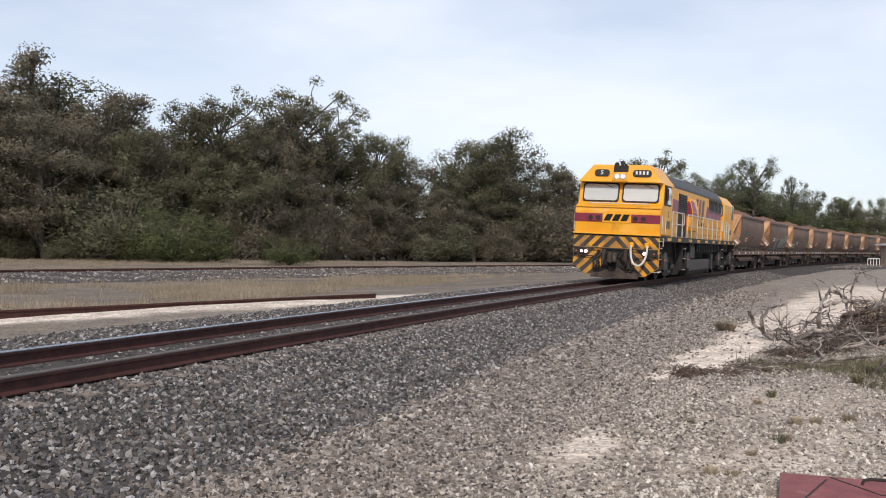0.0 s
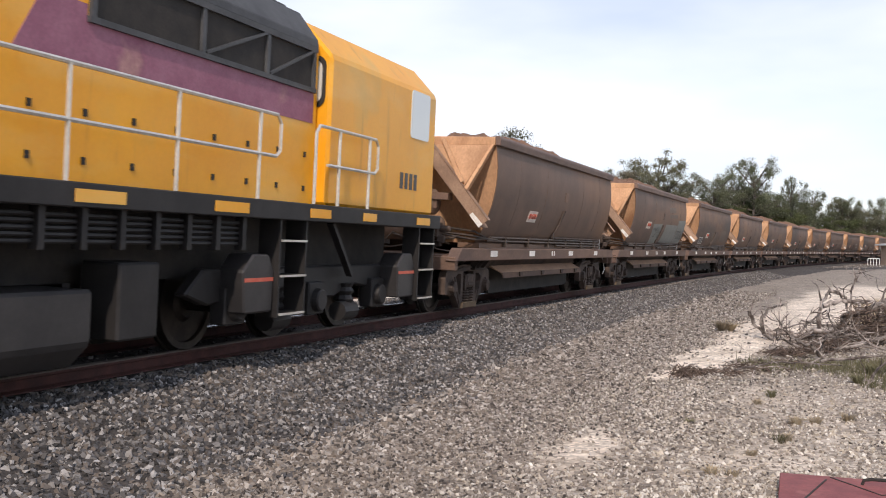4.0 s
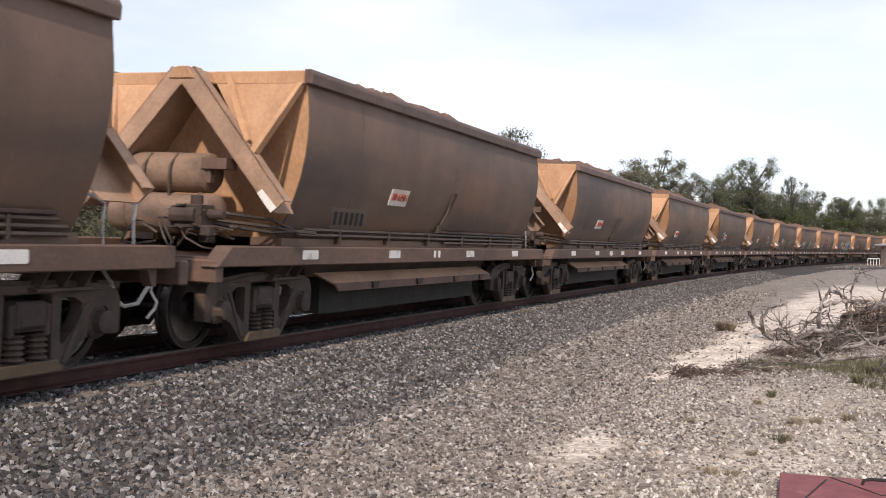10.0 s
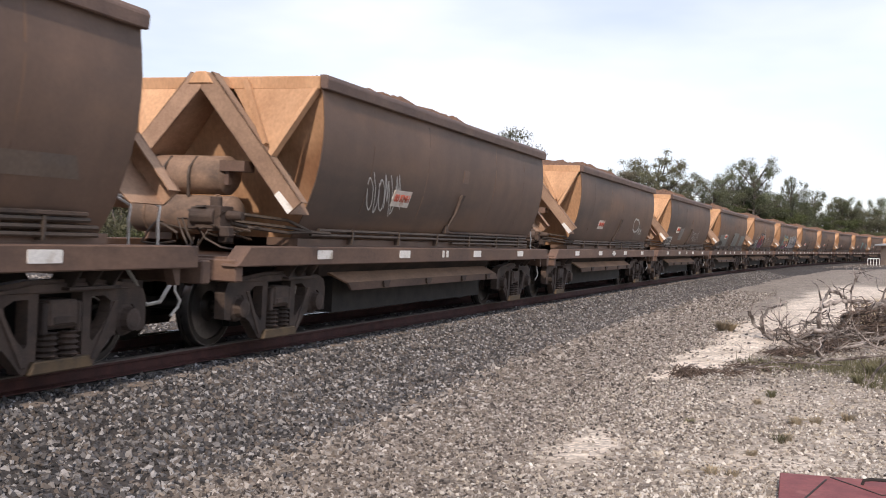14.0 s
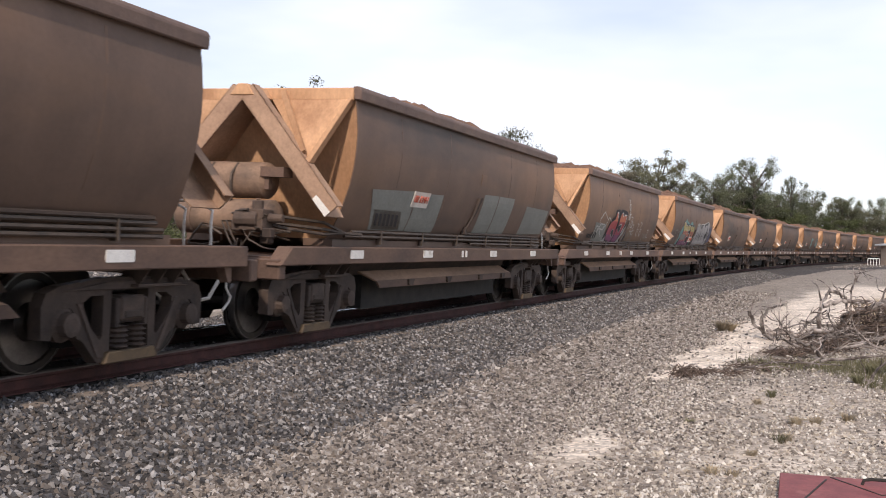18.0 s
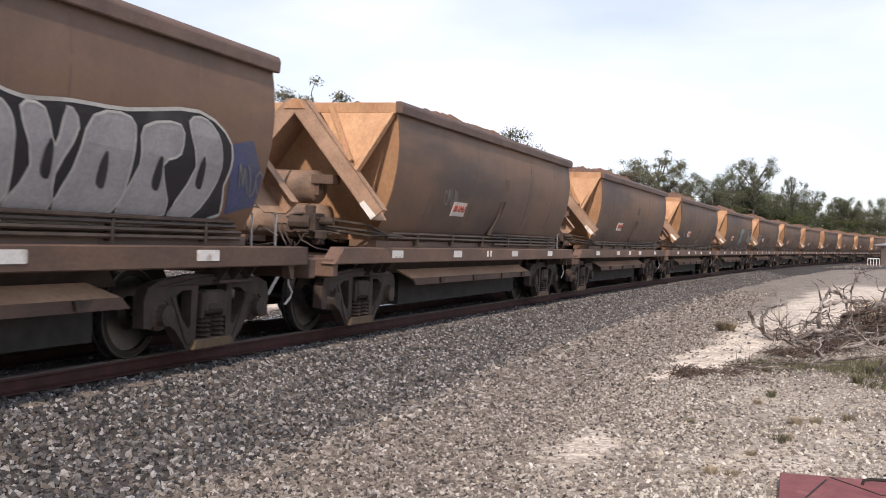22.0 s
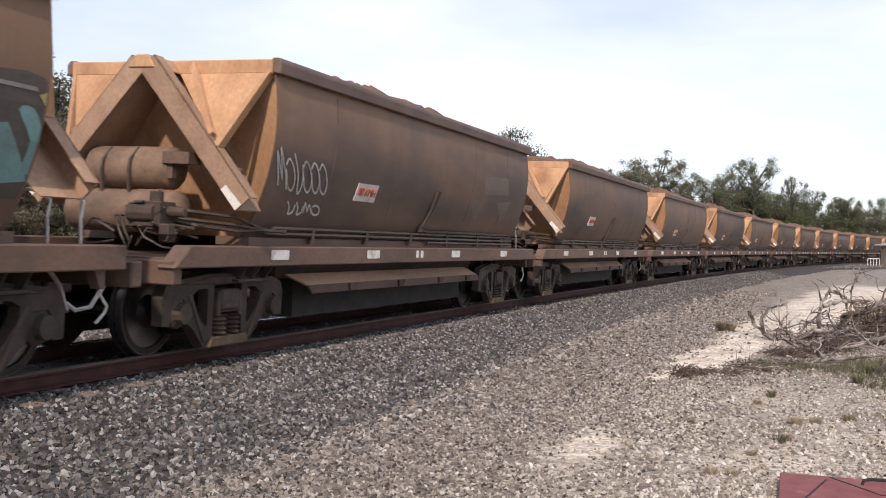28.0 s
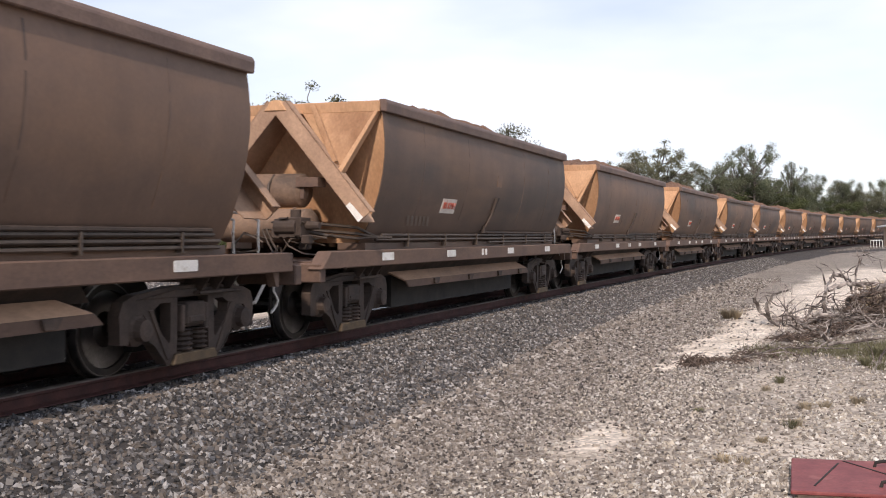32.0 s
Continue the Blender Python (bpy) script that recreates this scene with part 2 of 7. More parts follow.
    "leaf_d": leafy("far_wood_leaf_dark", (0.15, 0.168, 0.108), (0.225, 0.24, 0.155)),
    "straw": leafy("dry_grass", (0.36, 0.3, 0.22), (0.54, 0.455, 0.33)),
    "grass": leafy("green_grass", (0.175, 0.17, 0.1), (0.28, 0.262, 0.165)),
    "box": mat("faded_red_paint", (0.17, 0.035, 0.035), (0.27, 0.07, 0.065), 0.6, 0, 5, 50, 0.1, c3=(0.33, 0.12, 0.1), s3=6, t3=0.55),
    "cream": mat("cream_wall", (0.62, 0.46, 0.34), (0.7, 0.54, 0.42), 0.8, 0, 2, 30, 0.05),
    "galv": mat("white_painted_metal", (0.7, 0.7, 0.68), (0.8, 0.8, 0.78), 0.5, 0, 2, 30, 0),
}
# opaque panes; the pale base colour stands in for mirrored sky
glass = bpy.data.materials.new("cab_glass")
glass.use_nodes = True
gb = glass.node_tree.nodes["Principled BSDF"]
gb.inputs["Base Color"].default_value, gb.inputs["Roughness"].default_value = (0.55, 0.57, 0.55, 1), 0.05
gb.inputs["Specular IOR Level"].default_value = 1.0
gb.inputs["Coat Weight"].default_value = 1.0
M["glass"] = glass
# far windscreen: the same painted sky reflection, a little darker
far_glass = glass.copy()
far_glass.name = "clear_cab_glass"
far_glass.node_tree.nodes["Principled BSDF"].inputs["Base Color"].default_value = (0.5, 0.53, 0.51, 1)
M["far_glass"] = far_glass
M["lamp"] = glow("lamp_glow", (1.0, 0.74, 0.68), 4)


# ---- mesh helpers ----
def box(bm, x0, x1, y0, y1, z0, z1):
    v = [bm.verts.new(c) for c in ((x0, y0, z0), (x1, y0, z0), (x1, y1, z0), (x0, y1, z0), (x0, y0, z1), (x1, y0, z1), (x1, y1, z1), (x0, y1, z1))]
    for f in ((0, 3, 2, 1), (4, 5, 6, 7), (0, 1, 5, 4), (1, 2, 6, 5), (2, 3, 7, 6), (3, 0, 4, 7)):
        bm.faces.new([v[i] for i in f])


def slab(bm, pts, vec):
    """A polygon pushed along vec."""
    vec = Vector(vec)
    a = [bm.verts.new(q) for q in pts]
    b = [bm.verts.new(Vector(q) + vec) for q in pts]
    bm.faces.new(a)
    bm.faces.new(b[::-1])
    for i in range(len(a)):
        j = (i + 1) % len(a)
        bm.faces.new((a[i], b[i], b[j], a[j]))


def beam(bm, a, b, w, h, up=(0, 0, 1)):
    a, b = Vector(a), Vector(b)
    d = (b - a).normalized()
    side = d.cross(Vector(up)).normalized() * (w / 2)
    top = side.cross(d).normalized() * (h / 2)
    slab(bm, [a + side + top, a - side + top, a - side - top, a + side - top], b - a)


def tube(bm, pts, r, n=6, r_end=None):
    pts = [Vector(q) for q in pts]
    rings = []
    k = len(pts)
    for i, q in enumerate(pts):
        d = (pts[min(i + 1, k - 1)] - pts[max(i - 1, 0)]).normalized()
        u = d.orthogonal().normalized() if i == 0 else (u - d * u.dot(d)).normalized()
        w = d.cross(u)
        rr = r if r_end is None else r + (r_end - r) * i / (k - 1)
        rings.append([bm.verts.new(q + (u * math.cos(2 * math.pi * j / n) + w * math.sin(2 * math.pi * j / n)) * rr) for j in range(n)])
    for a, b in zip(rings, rings[1:]):
        for j in range(n):
            bm.faces.new((a[j], a[(j + 1) % n], b[(j + 1) % n], b[j]))
    bm.faces.new(rings[0][::-1])
    bm.faces.new(rings[-1])


def lathe(bm, profile, n=20, axis="y", at=(0, 0, 0)):
    """profile: (along, radius) pairs turned round an axis."""
    at = Vector(at)
    rings = []
    for h, r in profile:
        ring = []
        for j in range(n):
            c, s = math.cos(2 * math.pi * j / n) * r, math.sin(2 * math.pi * j / n) * r
            ring.append(bm.verts.new(at + Vector({"y": (c, h, s), "x": (h, c, s), "z": (c, s, h)}[axis])))
        rings.append(ring)
    for a, b in zip(rings, rings[1:]):
        for j in range(n):
            bm.faces.new((a[j], a[(j + 1) % n], b[(j + 1) % n], b[j]))
    bm.faces.new(rings[0][::-1])
    bm.faces.new(rings[-1])


def rounded(cx, cy, w, h, r, n=4):
    """Corner-rounded rectangle as 2D points."""
    out = []
    for sx, sy, a0 in ((1, 1, 0), (-1, 1, 90), (-1, -1, 180), (1, -1, 270)):
        for k in range(n + 1):
            a = radians(a0 + 90 * k / n)
            out.append((cx + sx * (w / 2 - r) + r * math.cos(a), cy + sy * (h / 2 - r) + r * math.sin(a)))
    return out


def finish(name, bm, material, smooth=False, bevel=0.0):
    bmesh.ops.recalc_face_normals(bm, faces=bm.faces[:])
    if bevel:
        bmesh.ops.bevel(bm, geom=bm.edges[:], offset=bevel, segments=1, affect="EDGES", clamp_overlap=True)
    me = bpy.data.meshes.new(name)
    bm.to_mesh(me)
    bm.free()
    me.materials.append(material if not isinstance(material, str) else M[material])
    if smooth:
        me.shade_smooth()
        me.set_sharp_from_angle(angle=radians(35))
    return me


def part(name, bm, material, parent, label="", smooth=False, bevel=0.0):
    ob = new(name, finish(name, bm, material, smooth, bevel))
    ob.parent = parent
    return tagged(ob, label)


def raw_mesh(name, verts, faces, material):
    """Mesh from arrays; faces all of one size."""
    me = bpy.data.meshes.new(name)
    verts, faces = np.asarray(verts, np.float32), np.asarray(faces, np.int32)
    me.vertices.add(len(verts))
    me.vertices.foreach_set("co", verts.ravel())
    k = faces.shape[1]
    me.loops.add(faces.size)
    me.loops.foreach_set("vertex_index", faces.ravel())
    me.polygons.add(len(faces))
    me.polygons.foreach_set("loop_start", np.arange(0, faces.size, k, dtype=np.int32))
    me.update(calc_edges=True)
    me.validate()
    me.shade_flat()
    me.materials.append(M[material])
    return me


# ---- the line: a gentle right-hand curve; s runs away from the camera along it ----
GAUGE, CANT = 1.067, 0.0363
S0, DS = -120.0, 0.25
S_ALL = S0 + DS * np.arange(int(620 / DS))
TH = 0.34796 + 0.001236 * S_ALL + 0.5 * 2.516e-6 * S_ALL ** 2
K0 = int(round(-S0 / DS))
CX = np.concatenate(([0], np.cumsum((np.sin(TH[1:]) + np.sin(TH[:-1])) / 2 * DS)))
CY = np.concatenate(([0], np.cumsum((np.cos(TH[1:]) + np.cos(TH[:-1])) / 2 * DS)))
CX, CY = CX - CX[K0] - 3.7111, CY - CY[K0] + 9.35


def line(s):
    return float(np.interp(s, S_ALL, CX)), float(np.interp(s, S_ALL, CY)), float(np.interp(s, S_ALL, TH))


def beside(s, w, z=0.0):
    """A point w metres to the camera's side of the line, in the canted plane of the rails."""
    x, y, th = line(s)
    ww, zz = w * math.cos(CANT) + z * math.sin(CANT), z * math.cos(CANT) - w * math.sin(CANT)
    return x + math.cos(th) * ww, y - math.sin(th) * ww, zz


def to_line(x, y):
    """Along and across the line, for arrays."""
    x, y = np.asarray(x, float), np.asarray(y, float)
    step = 8
    d = (x[..., None] - CX[::step]) ** 2 + (y[..., None] - CY[::step]) ** 2
    i = np.argmin(d, -1) * step
    dx, dy = x - CX[i], y - CY[i]
    return S_ALL[i] + dx * np.sin(TH[i]) + dy * np.cos(TH[i]), dx * np.cos(TH[i]) - dy * np.sin(TH[i])
# ---- ground: one sheet to the horizon ----
def fbm(x, y, seed=0, octaves=4):
    """Smooth value noise on arrays, about -1..1."""
    out, amp = np.zeros_like(np.asarray(x, float)), 1.0
    for o in range(octaves):
        r = np.random.RandomState(seed + o)
        for _ in range(3):
            a, ph = r.rand() * 2 * math.pi, r.rand() * 6.28
            out += amp / 3 * np.sin((x * math.cos(a) + y * math.sin(a)) * (1.0 + 0.35 * r.rand()) * 2 ** o + ph + 1.3 * np.sin((x * math.sin(a) - y * math.cos(a)) * 0.7 * 2 ** o + ph * 2))
        amp *= 0.5
    return out / 1.6


def blob(x, y, cx, cy, rx, ry, turn=0.0):
    c, s = math.cos(turn), math.sin(turn)
    dx, dy = x - cx, y - cy
    return np.exp(-(((dx * c + dy * s) / rx) ** 2 + ((-dx * s + dy * c) / ry) ** 2))


def ground_height(x, y):
    s, w = to_line(x, y)
    near = np.clip((w - 2.3) / 1.0, 0, 1)
    z = np.where(w > 0, -0.52 - 0.02 * near, -0.42 + 0.1 * np.clip((w + 9) / 4, 0, 1))
    far = np.clip((np.hypot(x, y) - 60) / 60, 0, 1)
    z = z + 0.03 * fbm(x * 0.6, y * 0.6, 3) * (1 - far) + 0.1 * fbm(x * 0.05, y * 0.05, 9) * far
    z = z + 0.02 * fbm(x * 3.1, y * 3.1, 13) * (1 - far) * np.clip(w - 4.0, 0, 1)
    z = z + 0.16 * blob(x, y, 6.8, 19.5, 2.4, 3.4, -0.3) + 0.1 * blob(x, y, 8.5, 15.5, 1.8, 3.0)
    z = z + 0.09 * np.clip((-w - 2.6) / 1.0, 0, 1) * blob(x, y, -5.2, 21.5, 2.0, 7.0, -0.63)
    bed = (w < 2.65) & (w > -3.55 + 0.25 * fbm(x * 0.7, y * 0.7, 55))
    return np.where(bed, -0.6, z)


def sand_amount(x, y):
    s, w = to_line(x, y)
    left = 4.4 + 0.035 * np.clip(s - 5, 0, None) + 0.34 * fbm(x * 1.3, y * 1.3, 27)
    right = np.interp(s, [3.4, 4.6, 5.5, 8.0, 12.75, 20.0, 34.0, 60.0], [4.75, 5.0, 5.25, 5.85, 6.6, 8.0, 9.0, 9.5])
    a = 1.5 * np.clip((w - left) / 0.7, 0, 1) * np.clip((right - w) / 0.45, 0, 1) * np.clip((s - 3.6) / 1.2, 0, 1) * np.clip((50 - s) / 10, 0, 1)
    a = a + 1.15 * blob(x, y, 1.22, 8.45, 0.27, 1.35, -0.3) + 0.42 * np.clip((w - 5.2) / 0.8, 0, 1) * np.clip((7 - s) / 2, 0, 1) * (x > 0)
    a = a + 2.4 * blob(x, y, -6.6, 20.2, 1.35, 9.0, -0.63) + 1.2 * blob(x, y, 1.1, 29.8, 1.0, 6.5, -0.6)
    return np.clip(1.5 * (a + 0.3 * fbm(x * 1.3, y * 1.3, 21) + 0.2 * fbm(x * 5, y * 5, 23) - 0.3), 0, 1)


def dry_amount(x, y):
    s, w = to_line(x, y)
    left = np.clip((-w - 3.2) / 2.0, 0, 1)
    right = np.clip((w - 4.5 - 0.06 * s) / 3.0, 0, 1) * np.clip((y - 22) / 12, 0, 1)
    dirt = 0.5 * np.exp(-((w - 3.7) / 0.7) ** 2) * np.clip((s - 9) / 6, 0, 1) * np.clip((42 - s) / 10, 0, 1)
    litter = 1.1 * blob(x, y, 3.9, 13.45, 1.35, 0.42, 0.68)
    return np.clip(np.maximum(np.maximum(np.maximum(left, right), dirt), litter) + 0.3 * fbm(x * 0.4, y * 0.4, 31), 0, 1)


def spaced(stops):
    out = []
    for (a, b, n) in stops:
        out += list(np.linspace(a, b, n, endpoint=False))
    return np.array(out + [stops[-1][1]])


GX = spaced([(-2600, -300, 12), (-300, -60, 24), (-60, -14, 46), (-14, 14, 170), (14, 60, 60), (60, 300, 30), (300, 2600, 12)])
GY = spaced([(-1500, -60, 10), (-60, 3, 16), (3, 30, 170), (30, 70, 80), (70, 200, 40), (200, 600, 20), (600, 3500, 14)])
gx, gy = np.meshgrid(GX, GY)
gz = ground_height(gx, gy)
nx, ny = len(GX), len(GY)
idx = np.arange(nx * ny).reshape(ny, nx)
quads = np.stack([idx[:-1, :-1], idx[:-1, 1:], idx[1:, 1:], idx[1:, :-1]], -1).reshape(-1, 4)

gm = mat("gravelly_ground", (0.215, 0.184, 0.153), (0.35, 0.302, 0.254), 0.95, 0, 1.5, 45, 0.35, dist=0.012, c3=(0.15, 0.12, 0.1), s3=3.5, t3=0.55)
gn, gl = gm.node_tree.nodes, gm.node_tree.links
gbs = gn["Principled BSDF"]
gcol = gbs.inputs["Base Color"].links[0].from_socket
for attr, ca, cb, sc in (("dry", (0.13, 0.105, 0.08), (0.22, 0.18, 0.135), 0.8), ("sand", (0.53, 0.45, 0.365), (0.81, 0.715, 0.61), 1.6)):
    at = gn.new("ShaderNodeAttribute")
    at.attribute_name = attr
    nz, rp, mx = gn.new("ShaderNodeTexNoise"), gn.new("ShaderNodeValToRGB"), gn.new("ShaderNodeMixRGB")
    nz.inputs["Scale"].default_value, nz.inputs["Detail"].default_value = sc, 7
    gl.new(gn["Texture Coordinate"].outputs["Object"], nz.inputs["Vector"])
    rp.color_ramp.elements[0].position, rp.color_ramp.elements[1].position = 0.35, 0.65
    rp.color_ramp.elements[0].color, rp.color_ramp.elements[1].color = (*ca, 1), (*cb, 1)
    gl.new(nz.outputs["Fac"], rp.inputs["Fac"])
    gl.new(at.outputs["Fac"], mx.inputs[0])
    gl.new(gcol, mx.inputs[1])
    gl.new(rp.outputs["Color"], mx.inputs[2])
    gcol = mx.outputs[0]
vor, vsep, vmap, vmul = gn.new("ShaderNodeTexVoronoi"), gn.new("ShaderNodeSeparateColor"), gn.new("ShaderNodeMapRange"), gn.new("ShaderNodeVectorMath")
vor.inputs["Scale"].default_value = 26
gl.new(gn["Texture Coordinate"].outputs["Object"], vor.inputs["Vector"])
gl.new(vor.outputs["Color"], vsep.inputs[0])
vmap.inputs[3].default_value, vmap.inputs[4].default_value = 0.5, 1.3
gl.new(vsep.outputs[0], vmap.inputs[0])
vmul.operation = "SCALE"
gl.new(gcol, vmul.inputs[0])
gl.new(vmap.outputs[0], vmul.inputs["Scale"])
gl.new(vmul.outputs[0], gbs.inputs["Base Color"])
M["ground"] = gm
gme = raw_mesh("ground", np.stack([gx, gy, gz], -1).reshape(-1, 3), quads, "ground")
for attr, val in (("sand", sand_amount(gx, gy)), ("dry", dry_amount(gx, gy))):
    gme.attributes.new(attr, "FLOAT", "POINT").data.foreach_set("value", val.ravel().astype(np.float32))
gme.shade_smooth()
ground = tagged(new("ground", gme), "pale gravel and sand ground with dry grassy verge", "ground", kind="structure")


# ---- ballast beds and rails ----
def sweep(path, profile, closed=True):
    """Arrays of a profile (across, up) carried along a path of (x, y, z, heading, cant)."""
    k = len(profile)
    verts, faces = [], []
    for x, y, z, th, cant in path:
        for w, u in profile:
            ww, zz = w * math.cos(cant) + u * math.sin(cant), u * math.cos(cant) - w * math.sin(cant)
            verts.append((x + math.cos(th) * ww, y - math.sin(th) * ww, z + zz))
    m = k if closed else k - 1
    for i in range(len(path) - 1):
        for j in range(m):
            a, b = i * k + j, i * k + (j + 1) % k
            faces.append((a, a + k, b + k, b))
    return verts, faces


def main_path(s0, s1, step):
    return [(*line(s)[:2], 0.0, line(s)[2], CANT) for s in np.arange(s0, s1 + 0.01, step)]


def rail_profile(w):
    return [(w + a, b) for a, b in ((-0.062, -0.15), (-0.062, -0.138), (-0.012, -0.122), (-0.01, -0.045), (-0.034, -0.036), (-0.034, -0.008), (-0.026, -0.002), (0.026, -0.002),
                                    (0.034, -0.008), (0.034, -0.036), (0.01, -0.045), (0.012, -0.122), (0.062, -0.138), (0.062, -0.15))]


BED = [(-4.6, -0.62), (-3.9, -0.43), (-3.0, -0.335), (-2.0, -0.235), (-1.45, -0.2), (-1.3, -0.185), (-0.62, -0.175), (-0.5, -0.15), (0.45, -0.155), (0.62, -0.17), (1.0, -0.185), (1.3, -0.235), (2.0, -0.37), (2.75, -0.455), (3.4, -0.52)]
M["bed"] = mat("crushed_rock_bed", (0.035, 0.031, 0.03), (0.085, 0.076, 0.072), 0.95, 0, 2.5, 28, 1.0, dist=0.04, c3=(0.1, 0.085, 0.072), s3=0.6, t3=0.58)
v, f = sweep(main_path(-60, 360, 2.0), BED, closed=False)
bed = tagged(new("ballast_bed", raw_mesh("ballast_bed", v, f, "bed")), "grey crushed-rock ballast bed under the railway", "ballast", kind="structure")


def make_rail(name, path, w, label, polished=True, dz=0.0, top_material="railtop"):
    v, f = sweep(path, [(a, b + dz) for a, b in rail_profile(w)])
    ob = tagged(new(name, raw_mesh(name, v, f, "rail")), label, "rail", kind="structure")
    if polished:
        v, f = sweep(path, [(w - 0.036, -0.014 + dz), (w + 0.036, -0.014 + dz), (w + 0.036, -0.004 + dz), (w + 0.026, 0.002 + dz), (w - 0.026, 0.002 + dz), (w - 0.036, -0.004 + dz)])
        top = new("running_surface", raw_mesh("running_surface", v, f, top_material))
        top.parent = ob
    return ob


main = main_path(-60, 360, 1.0)
make_rail("rail_near", main, GAUGE / 2 + 0.034, "rust-red steel rail with a running top coloured for a dim reflection", top_material="railtop_dim")
make_rail("rail_far", main, -GAUGE / 2 - 0.034, "rust-red steel rail with a polished running top")


def straight_path(a, b, z, step=1.5):
    d = math.hypot(b[0] - a[0], b[1] - a[1])
    th = math.atan2(b[0] - a[0], b[1] - a[1])
    n = max(2, int(d / step))
    return [(a[0] + (b[0] - a[0]) * i / n, a[1] + (b[1] - a[1]) * i / n, z, th, 0.0) for i in range(n + 1)]


# a disused stub of rail in the sand, and the loop line beyond it
stub = straight_path((-16.0, 7.0), (-1.73, 26.65), -0.16)
make_rail("rail_stub", stub, 0.0, "rusty disused rail lying half buried in sand", polished=False)
loop = [(-62.0, -10.0), (-34.0, 28.5), (-20.2, 46.7), (-10.9, 59.2), (5.0, 78.0), (24, 98), (60, 132)]
loop_path = []
for a, b in zip(loop, loop[1:]):
    loop_path += straight_path(a, b, -0.26, 3.0)[:-1]
v, f = sweep([(x, y, 0, th, 0) for x, y, z, th, c in loop_path], [(-2.8, -0.52), (-1.8, -0.35), (1.6, -0.36), (11.0, -0.385), (12.5, -0.52)], closed=False)
tagged(new("loop_ballast", raw_mesh("loop_ballast", v, f, "bed")), "grey ballast bed of a disused loop line", "ballast", kind="structure")
make_rail("rail_loop_near", loop_path, 0.57, "dark rusty rail of the loop line", polished=False)
make_rail("rail_loop_far", loop_path, -0.57, "dark rusty rail of the loop line", polished=False)

# sleepers, sunk to their tops in the ballast
bm = bmesh.new()
box(bm, -0.11, 0.11, -1.02, 1.02, -0.29, -0.165)
sleeper_me = finish("sleeper", bm, "sleeper", bevel=0.01)
for i in range(90):
    s = -14 + i * 0.68
    ob = new("sleeper", sleeper_me)
    ob.parent = bed
    x, y, th = line(s)
    ob.matrix_local = Matrix.Translation((x, y, 0)) @ Matrix.Rotation(math.pi / 2 - th, 4, "Z") @ Matrix.Rotation(CANT, 4, "X") @ pose(0, 0, 0, 0, 0, random.uniform(-1, 1))

# ---- loose stones ----
ICO = np.array([(-1, -1, -1), (1, -1, -1), (1, 1, -1), (-1, 1, -1), (-1, -1, 1), (1, -1, 1), (1, 1, 1), (-1, 1, 1)], float) * 0.72
ICO_F = np.array([(0, 3, 2), (0, 2, 1), (4, 5, 6), (4, 6, 7), (0, 1, 5), (0, 5, 4), (1, 2, 6), (1, 6, 5), (2, 3, 7), (2, 7, 6), (3, 0, 4), (3, 4, 7)])


def stones(name, pos, size, material, label, category, seed, flat=0.5):
    r = np.random.RandomState(seed)
    n = len(pos)
    q = r.normal(size=(n, 4))
    q /= np.linalg.norm(q, axis=1)[:, None]
    w, x, y, z = q.T
    R = np.stack([1 - 2 * (y * y + z * z), 2 * (x * y - z * w), 2 * (x * z + y * w), 2 * (x * y + z * w), 1 - 2 * (x * x + z * z), 2 * (y * z - x * w), 2 * (x * z - y * w), 2 * (y * z + x * w), 1 - 2 * (x * x + y * y)], 1).reshape(n, 3, 3)
    sc = size[:, None] * np.stack([1 + 0.3 * r.rand(n), 0.75 + 0.3 * r.rand(n), flat + 0.25 * r.rand(n)], 1)
    v = ICO[None] * (1 + 0.26 * r.normal(size=(n, 8, 1)) + 0.0) * sc[:, None, :]
    v = np.einsum("nij,nkj->nki", R, v) + pos[:, None, :]
    f = ICO_F[None] + 8 * np.arange(n)[:, None, None]
    return tagged(new(name, raw_mesh(name, v.reshape(-1, 3), f.reshape(-1, 3), material)), label, category, kind="stuff")


def bed_points(n, s0, s1, w0, w1, r, sink):
    s = s0 + (s1 - s0) * r.rand(n)
    w = w0 + (w1 - w0) * r.rand(n)
    u = np.interp(w, [q[0] for q in BED], [q[1] for q in BED]) + sink
    x, y, th = np.interp(s, S_ALL, CX), np.interp(s, S_ALL, CY), np.interp(s, S_ALL, TH)
    return np.stack([x + np.cos(th) * w, y - np.sin(th) * w, u - w * math.sin(CANT)], 1)


r = np.random.RandomState(5)
pts = np.concatenate([bed_points(30000, -7, 14, 0.66, 2.8, r, 0.0), bed_points(7000, -7, 16, 2.7, 3.4, r, 0.04), bed_points(5500, -7, 16, 3.2, 4.4, r, 0.085), bed_points(15000, 14, 30, 0.7, 2.95, r, 0.0), bed_points(11000, 30, 62, 0.7, 2.9, r, 0.0), bed_points(4000, -6, 22, -0.46, 0.44, r, -0.01), bed_points(13000, -6, 32, -3.9, -0.64, r, 0.0)])
stones("ballast_stones", pts, 0.014 + 0.015 * r.rand(len(pts)), "stone", "grey broken ballast stones heaped along the track", "ballast", 6)

